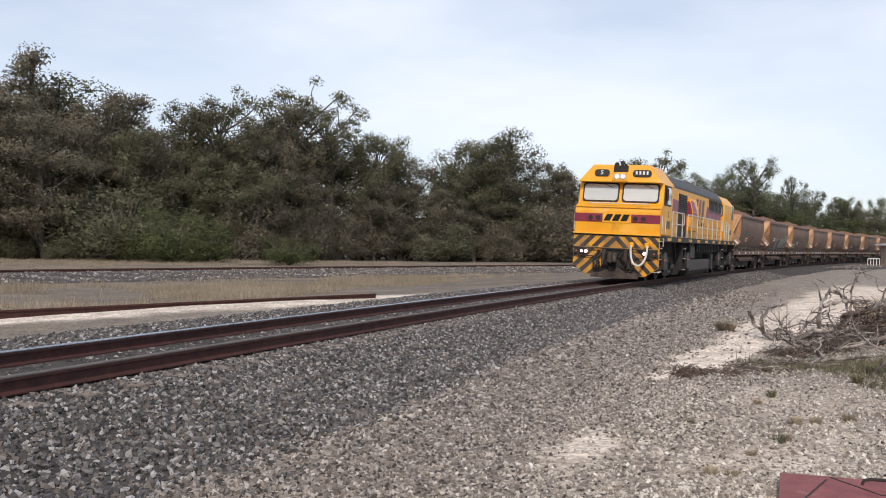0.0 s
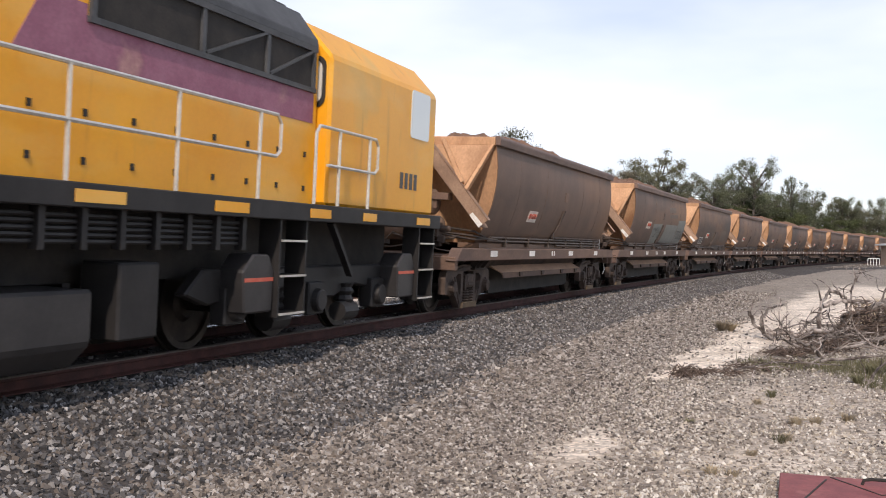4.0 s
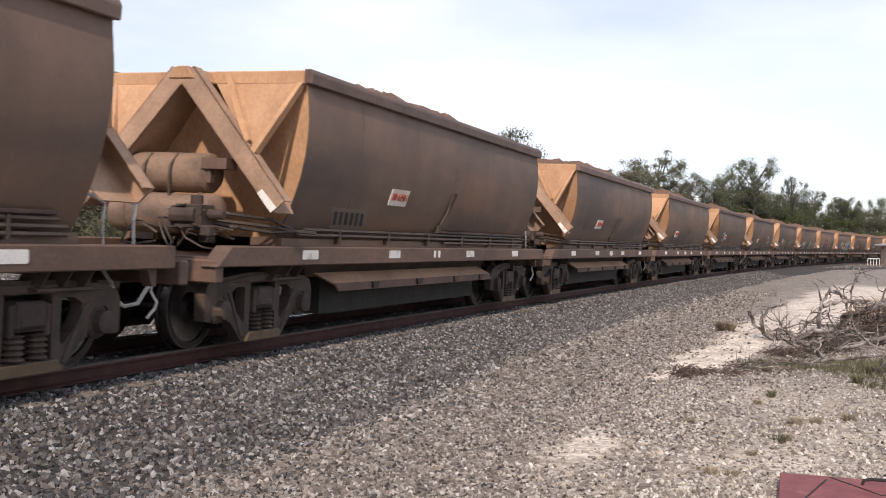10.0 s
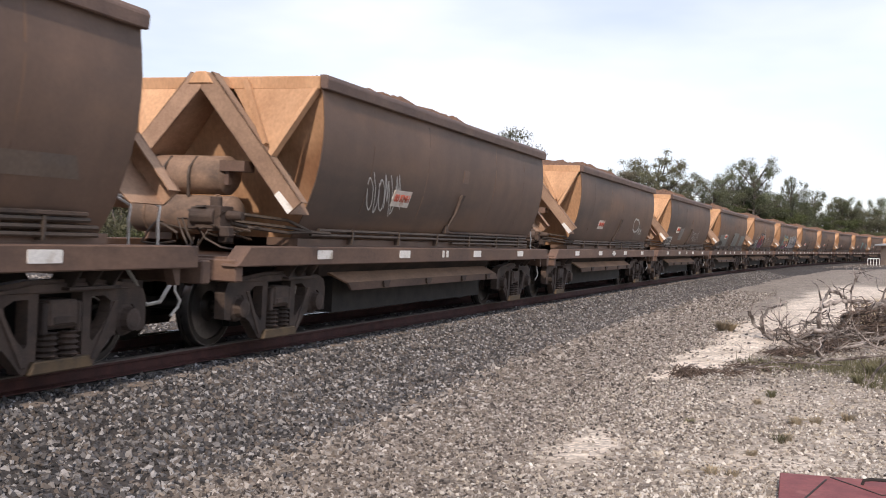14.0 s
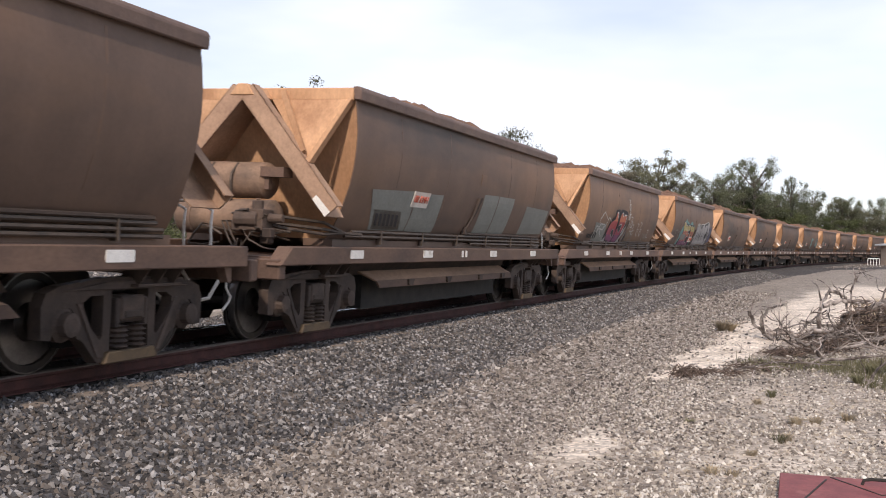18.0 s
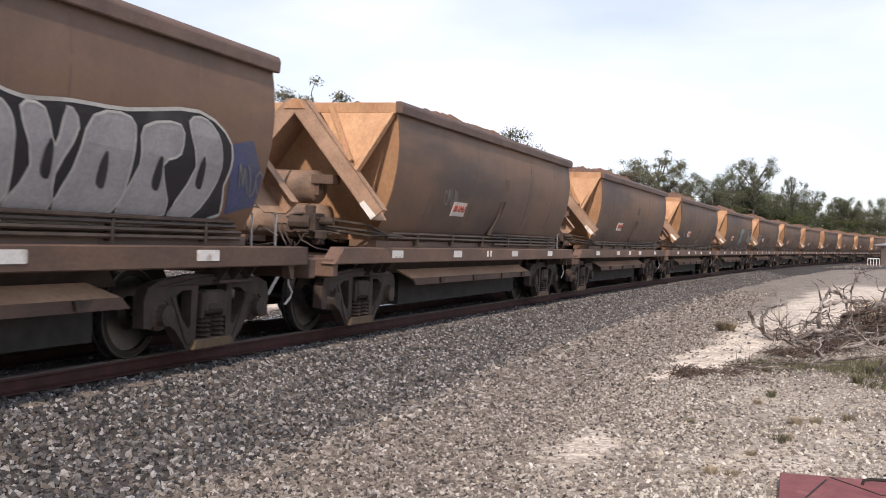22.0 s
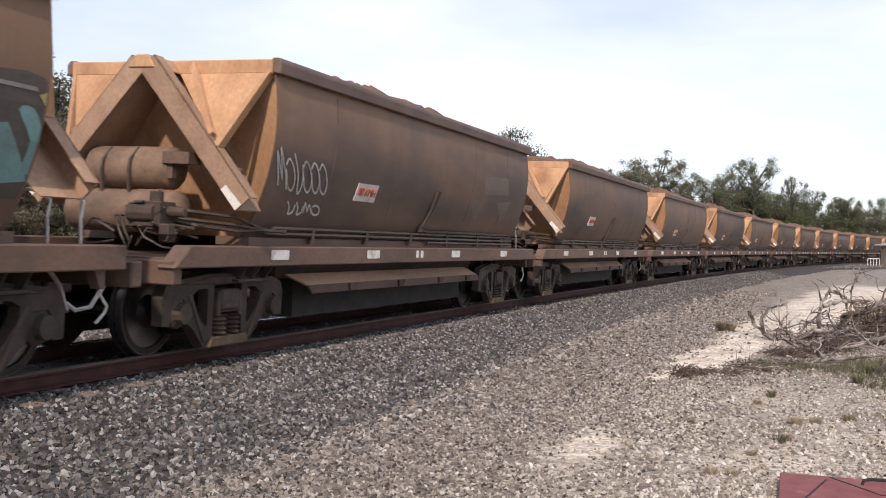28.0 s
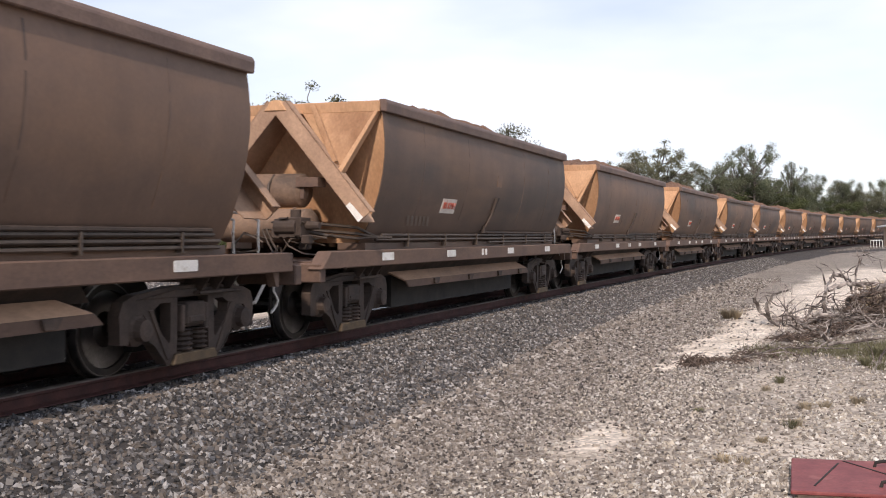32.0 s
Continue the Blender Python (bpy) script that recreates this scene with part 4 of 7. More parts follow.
q = random.Random(9)
for i in range(20):
    px, d = q.uniform(1400, 1630), q.uniform(15.8, 18.2)
    px = px + (d - 17) * 10
    x, y = spot(px, d)
    twig((x, y, low(x, y) + q.uniform(0.02, 0.1)), q.uniform(2.4, 3.9) if i % 3 else q.uniform(-0.7, 0.7), q.uniform(-0.05, 0.15), q.uniform(0.4, 1.2), q.uniform(0.01, 0.028), 300 + i, 0.65, 4)
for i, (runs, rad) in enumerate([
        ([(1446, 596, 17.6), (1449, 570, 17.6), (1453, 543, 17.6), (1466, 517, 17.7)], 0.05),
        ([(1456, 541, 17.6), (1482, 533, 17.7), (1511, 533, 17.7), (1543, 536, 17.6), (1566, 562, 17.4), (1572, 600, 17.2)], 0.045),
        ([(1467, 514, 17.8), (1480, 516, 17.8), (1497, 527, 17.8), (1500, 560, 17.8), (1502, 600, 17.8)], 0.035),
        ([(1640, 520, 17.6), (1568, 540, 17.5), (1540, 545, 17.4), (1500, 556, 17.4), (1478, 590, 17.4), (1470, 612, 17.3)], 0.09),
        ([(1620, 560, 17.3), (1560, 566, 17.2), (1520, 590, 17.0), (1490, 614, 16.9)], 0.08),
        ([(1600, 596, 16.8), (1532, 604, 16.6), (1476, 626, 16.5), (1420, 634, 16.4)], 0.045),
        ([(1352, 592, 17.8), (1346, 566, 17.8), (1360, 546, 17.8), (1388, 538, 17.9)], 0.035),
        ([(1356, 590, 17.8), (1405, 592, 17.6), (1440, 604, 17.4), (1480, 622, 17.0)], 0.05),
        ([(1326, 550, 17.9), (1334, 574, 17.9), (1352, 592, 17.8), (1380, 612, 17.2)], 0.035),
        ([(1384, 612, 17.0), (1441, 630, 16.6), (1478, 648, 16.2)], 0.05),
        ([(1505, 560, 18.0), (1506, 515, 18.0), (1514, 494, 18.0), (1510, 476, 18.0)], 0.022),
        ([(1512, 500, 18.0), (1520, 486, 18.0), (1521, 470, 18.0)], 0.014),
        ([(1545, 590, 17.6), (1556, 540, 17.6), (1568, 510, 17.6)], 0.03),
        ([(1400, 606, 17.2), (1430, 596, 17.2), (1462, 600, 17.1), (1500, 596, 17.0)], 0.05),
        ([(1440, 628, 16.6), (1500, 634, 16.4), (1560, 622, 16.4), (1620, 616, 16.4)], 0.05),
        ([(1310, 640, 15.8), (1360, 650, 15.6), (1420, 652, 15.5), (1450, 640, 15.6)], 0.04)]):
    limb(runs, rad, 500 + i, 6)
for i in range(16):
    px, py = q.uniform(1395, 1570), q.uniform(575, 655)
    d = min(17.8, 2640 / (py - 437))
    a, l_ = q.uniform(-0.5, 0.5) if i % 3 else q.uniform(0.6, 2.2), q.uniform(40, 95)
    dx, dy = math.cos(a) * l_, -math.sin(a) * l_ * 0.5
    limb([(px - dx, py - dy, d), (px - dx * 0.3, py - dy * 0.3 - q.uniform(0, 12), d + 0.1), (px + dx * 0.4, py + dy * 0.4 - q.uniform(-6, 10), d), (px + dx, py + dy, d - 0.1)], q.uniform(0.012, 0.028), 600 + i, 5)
# matted fine twigs and roots packed into the heap
for px, d, w_, h_ in ((1512, 17.3, 0.3, 0.62), (1535, 17.1, 0.32, 0.68), (1580, 16.9, 0.4, 0.7), (1435, 17.3, 0.4, 0.16), (1480, 17.0, 0.45, 0.2), (1440, 15.9, 0.4, 0.18), (1475, 16.0, 0.45, 0.26), (1395, 15.6, 0.35, 0.08), (1213, 12.9, 0.13, 0.12), (1235, 13.0, 0.16, 0.05), (1275, 13.3, 0.35, 0.02), (1340, 13.9, 0.45, 0.02), (1400, 14.5, 0.4, 0.03)):
    x, y = spot(px, d)
    bm = bmesh.new()
    for _ in range(220 if h_ > 0.3 else 90 if h_ > 0.05 else 60):
        a, b = q.uniform(0, 6.28), q.uniform(0, 1)
        p0 = Vector((math.cos(a) * w_ * b, math.sin(a) * w_ * b, q.uniform(0, 1) * h_ * (1 - 0.6 * b)))
        a2 = q.uniform(0, 6.28)
        p1 = p0 + Vector((math.cos(a2), math.sin(a2), q.uniform(-0.5, 0.3))) * q.uniform(0.15, 0.4) * (0.5 + w_)
        tube(bm, [p0, (p0 + p1) / 2 + Vector((0, 0, q.uniform(0, 0.08))), Vector((p1.x, p1.y, max(p1.z, 0.0)))], 0.009, 4, 0.004)
    ob = new("brushwood", finish("brushwood", bm, "rootwood"))
    ob.location = (x, y, low(x, y) - 0.01)
    tagged(ob, "matted bundle of dry brown twigs and roots on the ground", "brushwood", "brushwood in the heap", kind="stuff")

# ---- small red box beside the camera, hut and rail frame down the line ----
lid = tagged(new("pit_cover"), "faded red steel pit cover with two bar handles on gravel", "pit cover")
lid.matrix_world = Matrix.Translation((2.05, 6.24, -0.55)) @ Matrix.Rotation(-0.33, 4, "Z")
bm = bmesh.new()
box(bm, 0.04, 1.1, 0.04, 0.94, 0.0, 0.05)
part("frame", bm, "cream", lid, "pale concrete surround")
bm = bmesh.new()
box(bm, 0, 1.15, 0, 0.97, 0.055, 0.08)
part("plate", bm, "box", lid, bevel=0.006)
for y in (0.2, 0.78):
    bm = bmesh.new()
    tube(bm, [(0.52, y, 0.075), (0.53, y, 0.11), (0.58, y, 0.12), (0.68, y, 0.12), (0.73, y, 0.11), (0.74, y, 0.075)], 0.011, 6)
    part("handle", bm, "black", lid, "dark bent bar handle")
for a, b in (((0.14, 0.15), (0.3, 0.85)), ((0.33, 0.93), (0.62, 0.5)), ((0.62, 0.5), (0.95, 0.75))):
    bm = bmesh.new()
    beam(bm, (*a, 0.081), (*b, 0.081), 0.012, 0.006)
    part("weld_mark", bm, "black", lid, "dark weld line")

hut = tagged(new("hut"), "cream trackside hut with a white roof edge", "hut")
hut.location = (50.95, 115.0, -0.6)
bm = bmesh.new()
box(bm, -1.5, 1.5, -1.2, 1.2, 0, 2.45)
part("wall", bm, "cream", hut)
bm = bmesh.new()
slab(bm, [(-2.1, -1.5, 2.45), (1.9, -1.5, 2.75), (1.9, -1.5, 2.9), (-2.1, -1.5, 2.6)], (0, 3.0, 0))
part("roof", bm, "galv", hut, "white sloping roof")
fr = tagged(new("rail_frame"), "white tubular steel guard frame on the verge", "guard rail")
fr.location = (47.3, 113.0, -0.6)
for a, b in [((k * 0.32, 0, 0), (k * 0.32, 0, 1.0)) for k in (-2, -1, 0, 1, 2)]:
    bm = bmesh.new()
    tube(bm, [a, b], 0.035, 6)
    part("post", bm, "galv", fr)
bm = bmesh.new()
tube(bm, [(-0.6, 0, 1.0), (0.6, 0, 1.0)], 0.05, 6)
part("rail", bm, "galv", fr)
# ---- lettering ----
def letters(body, size, depth=0.004):
    cu = bpy.data.curves.new("lettering", "FONT")
    cu.body, cu.size, cu.extrude, cu.align_x, cu.align_y = body, size, depth, "CENTER", "CENTER"
    ob = new("lettering", cu)
    me = bpy.data.meshes.new_from_object(ob.evaluated_get(bpy.context.evaluated_depsgraph_get()))
    bpy.data.objects.remove(ob)
    return me


def lettering(body, size, material, parent, m, name="lettering"):
    me = letters(body, size)
    me.materials.clear()
    me.materials.append(M[material])
    ob = new(name, me)
    ob.parent = parent
    ob.matrix_local = m
    return ob


# faces: letters stand upright on the camera's side (+y) of a vehicle whose nose is at +x
ON_SIDE = Matrix(((-1, 0, 0, 0), (0, 0, 1, 0), (0, 1, 0, 0), (0, 0, 0, 1)))
ON_FRONT = Matrix(((0, 0, 1, 0), (1, 0, 0, 0), (0, 1, 0, 0), (0, 0, 0, 1)))

# ---- ore wagon; x forward, +y to the camera's side, z up from the rail tops ----
WALL = [(0.95, 1.17), (1.02, 1.27), (1.115, 1.45), (1.185, 1.64), (1.255, 1.85), (1.305, 2.1), (1.327, 2.3), (1.332, 2.5), (1.31, 2.75), (1.285, 2.9), (1.285, 3.0)]
BX0, BX1 = -4.85, 4.71


def wall_w(z):
    return float(np.interp(z, [q[1] for q in WALL], [q[0] for q in WALL]))


def sheet_patch(x0, x1, z0, z1, side=1, proud=0.006, shear=0.0, n=6):
    """A thin panel that hugs the bowed wall."""
    bm = bmesh.new()
    rows = []
    for lift in (proud, -0.004):
        grid = []
        for i in range(n + 1):
            z = z0 + (z1 - z0) * i / n
            o = shear * (z - z0)
            grid.append([bm.verts.new((x + o, side * (wall_w(z) + lift), z)) for x in (x0, x1)])
        rows.append(grid)
    for g_ in rows:
        for a, b in zip(g_, g_[1:]):
            bm.faces.new((a[0], a[1], b[1], b[0]))
    o, i = rows
    for a, b, c, d in zip(o, o[1:], i, i[1:]):
        bm.faces.new((a[0], b[0], d[0], c[0]))
        bm.faces.new((a[1], b[1], d[1], c[1]))
    bm.faces.new((o[0][0], o[0][1], i[0][1], i[0][0]))
    bm.faces.new((o[-1][0], o[-1][1], i[-1][1], i[-1][0]))
    return bm


def build_bogie(parent, x):
    b = new("bogie")
    b.parent = parent
    b.location = (x, 0, 0)
    for sy in (1, -1):
        half = [(0.34, 0.8), (0.92, 0.745), (1.08, 0.69), (1.13, 0.58), (1.12, 0.32), (1.0, 0.31), (0.985, 0.5), (0.93, 0.56), (0.78, 0.56), (0.72, 0.48), (0.7, 0.31), (0.62, 0.27), (0.42, 0.07)]
        outline = half + [(-x_, z_) for x_, z_ in half[::-1]]
        hole = [(0.37, 0.65), (0.53, 0.65), (0.63, 0.6), (0.61, 0.5), (0.5, 0.36), (0.4, 0.27), (0.37, 0.3)]
        loops = [outline, hole, [(-x_, z_) for x_, z_ in hole], [(-0.26, 0.69), (0.26, 0.69), (0.27, 0.17), (-0.27, 0.17)]]
        bm = bmesh.new()
        for lp in loops:
            vs = [bm.verts.new((x_, sy * 0.82, z_)) for x_, z_ in lp]
            for i in range(len(vs)):
                bm.edges.new((vs[i], vs[(i + 1) % len(vs)]))
        bmesh.ops.triangle_fill(bm, edges=bm.edges[:], use_beauty=True)
        ext = bmesh.ops.extrude_face_region(bm, geom=bm.faces[:])
        bmesh.ops.translate(bm, verts=[e for e in ext["geom"] if isinstance(e, bmesh.types.BMVert)], vec=(0, sy * 0.12, 0))
        side_frame = part("side_frame", bm, "bogie", b, "cast steel bogie side frame with open windows")
        bm = bmesh.new()
        slab(bm, [(x_, sy * 0.93, z_) for x_, z_ in ((-0.9, 0.7), (0.9, 0.7), (0.32, 0.77), (-0.32, 0.77))], (0, sy * 0.03, 0))
        for k in (1, -1):
            slab(bm, [(k * 0.72, sy * 0.93, 0.6), (k * 0.66, sy * 0.93, 0.6), (k * 0.38, sy * 0.93, 0.12), (k * 0.44, sy * 0.93, 0.12)], (0, sy * 0.025, 0))
        part("frame_rib", bm, "bogie", side_frame, bevel=0.006)
        bm = bmesh.new()
        slab(bm, [(-0.38, sy * 0.9, 0.06), (0.38, sy * 0.9, 0.06), (0.33, sy * 0.9, 0.165), (-0.33, sy * 0.9, 0.165)], (0, sy * 0.085, 0))
        part("spring_seat", bm, "seat", side_frame, "yellowish dusty spring seat", bevel=0.012)
        bm = bmesh.new()
        box(bm, -0.2, 0.2, min(sy * 0.84, sy * 0.95), max(sy * 0.84, sy * 0.95), 0.4, 0.55)
        box(bm, -0.13, 0.13, min(sy * 0.84, sy * 0.99), max(sy * 0.84, sy * 0.99), 0.44, 0.51)
        for k in (1, -1):
            box(bm, k * 0.2 - 0.03, k * 0.2 + 0.03, min(sy * 0.84, sy * 0.97), max(sy * 0.84, sy * 0.97), 0.36, 0.62)
        part("bolster_end", bm, "bogie", b, bevel=0.012)
        # added near-black panel behind the frame windows, painting the shade inside the bogie
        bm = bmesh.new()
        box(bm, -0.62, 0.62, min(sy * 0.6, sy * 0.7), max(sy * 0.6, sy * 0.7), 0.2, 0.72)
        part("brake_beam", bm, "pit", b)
        for k in (1, -1):
            bm = bmesh.new()
            prof = []
            for i in range(5):
                prof += [(0.17 + i * 0.046, 0.07), (0.193 + i * 0.046, 0.105)]
            lathe(bm, prof, 10, "z", (k * 0.125, sy * 0.9, 0))
            part("spring", bm, "bogie", b)
            bm = bmesh.new()
            lathe(bm, [(0, 0.15), (sy * 0.1, 0.15), (sy * 0.13, 0.11), (sy * 0.2, 0.1), (sy * 0.21, 0.06)], 12, "y", (k * 0.85, sy * 0.82, 0.43))
            part("bearing", bm, "bogie", b)
    bm = bmesh.new()
    box(bm, -0.17, 0.17, -0.98, 0.98, 0.42, 0.64)
    part("bolster", bm, "bogie", b, bevel=0.02)
    wheels = []
    for k in (1, -1):
        bm = bmesh.new()
        for sy in (1, -1):
            o = sy * 0.533
            lathe(bm, [(o - sy * 0.065, 0.455), (o - sy * 0.035, 0.455), (o - sy * 0.03, 0.43), (o + sy * 0.065, 0.425), (o + sy * 0.065, 0.36), (o + sy * 0.03, 0.35), (o + sy * 0.025, 0.18), (o + sy * 0.07, 0.13), (o + sy * 0.09, 0.11)], 24, "y")
            for j in range(2):
                a = j * 3.1
                lathe(bm, [(o + sy * 0.025, 0.03), (o + sy * 0.032, 0.03)], 6, "y", (0.26 * math.cos(a), 0, 0.26 * math.sin(a)))
        lathe(bm, [(-0.84, 0.07), (0.84, 0.07)], 10, "y")
        w = part("wheelset", bm, "wheel", b, "worn steel wheels on an axle", smooth=True)
        w.matrix_parent_inverse = Matrix.Translation((k * 0.85, 0, 0.427))
        for sy in (1, -1):
            bm = bmesh.new()
            o = sy * 0.533
            lathe(bm, [(o - sy * 0.02, 0.43), (o + sy * 0.055, 0.431), (o + sy * 0.067, 0.426), (o + sy * 0.068, 0.418), (o + sy * 0.04, 0.415)], 28, "y")
            part("tread", bm, "tread", w, "bright worn wheel tread", smooth=True)
        wheels.append(w)
    return b


def build_wagon():
    w = new("ore_wagon")
    # curved wall sheets with welded seams
    for sy in (1, -1):
        bm = bmesh.new()
        rings = []
        for x in (BX0, BX1):
            rings.append([[bm.verts.new((x, sy * (y - t), z)) for y, z in WALL] for t in (0, 0.012)])
        (o0, i0), (o1, i1) = rings
        for k in range(len(WALL) - 1):
            bm.faces.new((o0[k], o1[k], o1[k + 1], o0[k + 1]))
            bm.faces.new((i0[k], i1[k], i1[k + 1], i0[k + 1]))
            bm.faces.new((o0[k], o0[k + 1], i0[k + 1], i0[k]))
            bm.faces.new((o1[k], o1[k + 1], i1[k + 1], i1[k]))
        part("wall_sheet", bm, "wagon", w, "bowed dusty brown steel wall", smooth=True)
        for x in (3.3, 1.39, -1.76, -3.5) if sy > 0 else ():
            part("seam", sheet_patch(x - 0.012, x + 0.012, 1.3, 2.82, sy, 0.004), "wagon", w)
        bm = bmesh.new()
        slab(bm, [(BX0 - 0.03, sy * 1.27, 2.89), (BX0 - 0.03, sy * 1.36, 2.88), (BX0 - 0.03, sy * 1.37, 3.0), (BX0 - 0.03, sy * 1.34, 3.05), (BX0 - 0.03, sy * 1.25, 3.05)], (BX1 - BX0 + 0.06, 0, 0))
        part("top_rim", bm, "rim", w, "folded steel top rim", bevel=0.012)
        bm = bmesh.new()
        slab(bm, [(BX1, sy * 1.05, z) for z in (1.09, 1.18)] + [(BX0, sy * 1.05, z) for z in (1.18, 1.09)], (0, -sy * 0.4, 0))
        part("floor_flange", bm, "wagon", w)
        # underframe sill
        bm = bmesh.new()
        slab(bm, [(5.94, sy * 1.19, 1.09), (6.2, sy * 1.19, 0.88), (-6.02, sy * 1.19, 0.88), (-6.02, sy * 1.19, 1.09)], (0, -sy * 0.2, 0))
        part("sill", bm, "sill", w, "rust-dusted underframe side sill", bevel=0.012)
        for x in (4.28, 1.83, 0.2, -1.35, -3.95):
            bm = bmesh.new()
            ww = 0.19 if abs(x - 0.2) > 0.1 else 0.12
            for o, w2 in (((0, 2 * ww),) if ww > 0.15 else ((-0.09, 0.085), (0.09, 0.085))):
                slab(bm, [(x + o + a, sy * 1.19, 1.0 + b) for a, b in rounded(0, 0, w2, 0.105, 0.015, 2)], (0, sy * 0.006, 0))
            part("reflector", bm, "white", w, "white reflective marker strip")
        # discharge chute under the sill: an upright back, a dusty slope with sunlight in its colour, and a lip
        bm = bmesh.new()
        slab(bm, [(3.95, sy * 0.95, 0.88), (3.6, sy * 0.76, 0.7), (3.6, sy * 0.7, 0.7), (3.95, sy * 0.85, 0.88)], (-6.75, 0, 0))
        part("chute", bm, "bogie", w, "slanting discharge chute plate")
        bm = bmesh.new()
        slab(bm, [(3.66, sy * 0.92, 0.765), (3.36, sy * 1.07, 0.635), (3.36, sy * 1.05, 0.62), (3.6, sy * 0.88, 0.74)], (-6.2, 0, 0))
        part("chute_slope", bm, "chute", w, "dust-covered slope of the chute, coloured bright as if sunlit")
        bm = bmesh.new()
        slab(bm, [(3.38, sy * 1.075, 0.64), (3.24, sy * 1.065, 0.535), (3.24, sy * 1.045, 0.535), (3.38, sy * 1.05, 0.63)], (-6.2, 0, 0))
        part("chute_lip", bm, "sill", w)
        for x in (2.2, 0.6, -1.0, -2.3) if sy > 0 else ():
            bm = bmesh.new()
            slab(bm, [(x - 0.11, sy * 1.07, 0.635), (x + 0.11, sy * 1.07, 0.635), (x + 0.07, sy * 1.065, 0.55), (x - 0.07, sy * 1.065, 0.55)], (0, sy * 0.035, 0))
            part("hinge", bm, "bogie", w)
        # brackets over the bogies
        for x in (4.55, -4.72):
            bm = bmesh.new()
            for o in (-0.26, 0, 0.26):
                slab(bm, [(x + o, sy * 1.12, 0.88), (x + o - 0.015, sy * 1.12, 0.88), (x + o - 0.06, sy * 1.0, 0.74), (x + o - 0.03, sy * 1.0, 0.74)], (0, -sy * 0.25, 0))
            box(bm, x - 0.36, x + 0.3, sy * 0.85, sy * 1.04, 0.715, 0.74)
            part("bracket", bm, "bogie", w)
        # pipes along the foot of the wall
        for z, yy, xa, xb in ((1.285, 1.1, 4.3, -4.55), (1.225, 1.1, 4.5, -4.65), (1.165, 1.1, -0.3, -4.65)):
            bm = bmesh.new()
            tube(bm, [(xa, sy * yy, z), (xb, sy * yy, z)], 0.022, 6)
            part("air_pipe", bm, "pipe", w)
        for x in (3.4, 1.9, 0.4, -1.1, -2.6, -4.0) if sy > 0 else ():
            bm = bmesh.new()
            box(bm, x - 0.016, x + 0.016, sy * 1.05, sy * 1.13, 1.12, 1.31)
            part("pipe_clip", bm, "pipe", w)
        part("cover_plate", sheet_patch(-0.37, -0.12, 2.12, 2.32, sy, 0.008), "wagon", w)
        bm = bmesh.new()
        tube(bm, [(-0.2, sy * (wall_w(1.89) + 0.02), 1.89), (-0.1, sy * (wall_w(1.62) + 0.03), 1.62), (0.0, sy * (wall_w(1.42) + 0.03), 1.42), (0.02, sy * 1.11, 1.36), (-0.14, sy * 1.12, 1.33), (-4.5, sy * 1.11, 1.33)], 0.022, 6)
        slab(bm, [(-0.25, sy * wall_w(1.93), 1.93), (-0.13, sy * wall_w(1.93), 1.93), (-0.1, sy * wall_w(1.62), 1.62), (-0.14, sy * wall_w(1.62), 1.62)], (0, sy * 0.05, 0))
        box(bm, -0.02, 0.08, sy * 1.07, sy * 1.14, 1.32, 1.44)
        part("drain_pipe", bm, "bogie", w)
    # hopper ends
    for sx, xe in ((1, BX1), (-1, BX0)):
        bm = bmesh.new()
        pts = []
        for z, back in ((3.0, 0.02), (2.6, 0.1), (2.2, 0.2), (1.85, 0.29), (1.64, 0.34), (1.45, 0.39), (1.27, 0.43), (1.17, 0.46)):
            y = wall_w(z) - 0.012
            pts.append([bm.verts.new((xe - sx * back, y, z)), bm.verts.new((xe - sx * back, -y, z)), bm.verts.new((xe - sx * (back + 0.02), y, z)), bm.verts.new((xe - sx * (back + 0.02), -y, z))])
        for a, b in zip(pts, pts[1:]):
            bm.faces.new((a[0], a[1], b[1], b[0]))
            bm.faces.new((a[2], a[3], b[3], b[2]))
        part("end_sheet", bm, "dust", w, "sloping hopper end caked in orange dust")
        bm = bmesh.new()
        slab(bm, [(xe - sx * 0.02, -1.27, 2.88), (xe - sx * 0.02, 1.27, 2.88), (xe - sx * 0.02, 1.27, 3.03), (xe - sx * 0.02, -1.27, 3.03)], (sx * 0.08, 0, 0))
        part("end_rim", bm, "dust", w, bevel=0.012)
        for sy in (1, -1):
            bm = bmesh.new()
            a, b = Vector((xe + sx * 0.5, sy * 0.06, 2.95)), Vector((xe + sx * 0.55, sy * 1.3, 1.52))
            d = (b - a).normalized()
            nrm = Vector((0, d.z, -d.y)).normalized() * 0.115
            a, b = a + nrm * sy * 0.1, b + nrm * sy * 0.1
            slab(bm, [a + nrm, a - nrm, b - nrm * 0.9, b + nrm * 0.9], (-sx * 0.03, 0, 0))
            o = -nrm * sy
            slab(bm, [a + o, a + o * 0.85, b + o * 0.8, b + o * 0.9], (-sx * 0.16, 0, 0))
            o = nrm * sy
            slab(bm, [a + o, a + o + Vector((-sx * 0.48, 0, 0)), a.lerp(b, 0.68) + o * 0.93 + Vector((-sx * 0.72, 0, 0)), b + o * 0.9 + Vector((-sx * 0.48, 0, 0)), b + o * 0.9], -o * 0.12)
            part("frame_leg", bm, "tank", w, "dusty folded-steel leg of the end frame")
            bm = bmesh.new()
            c0 = b - d * 0.27
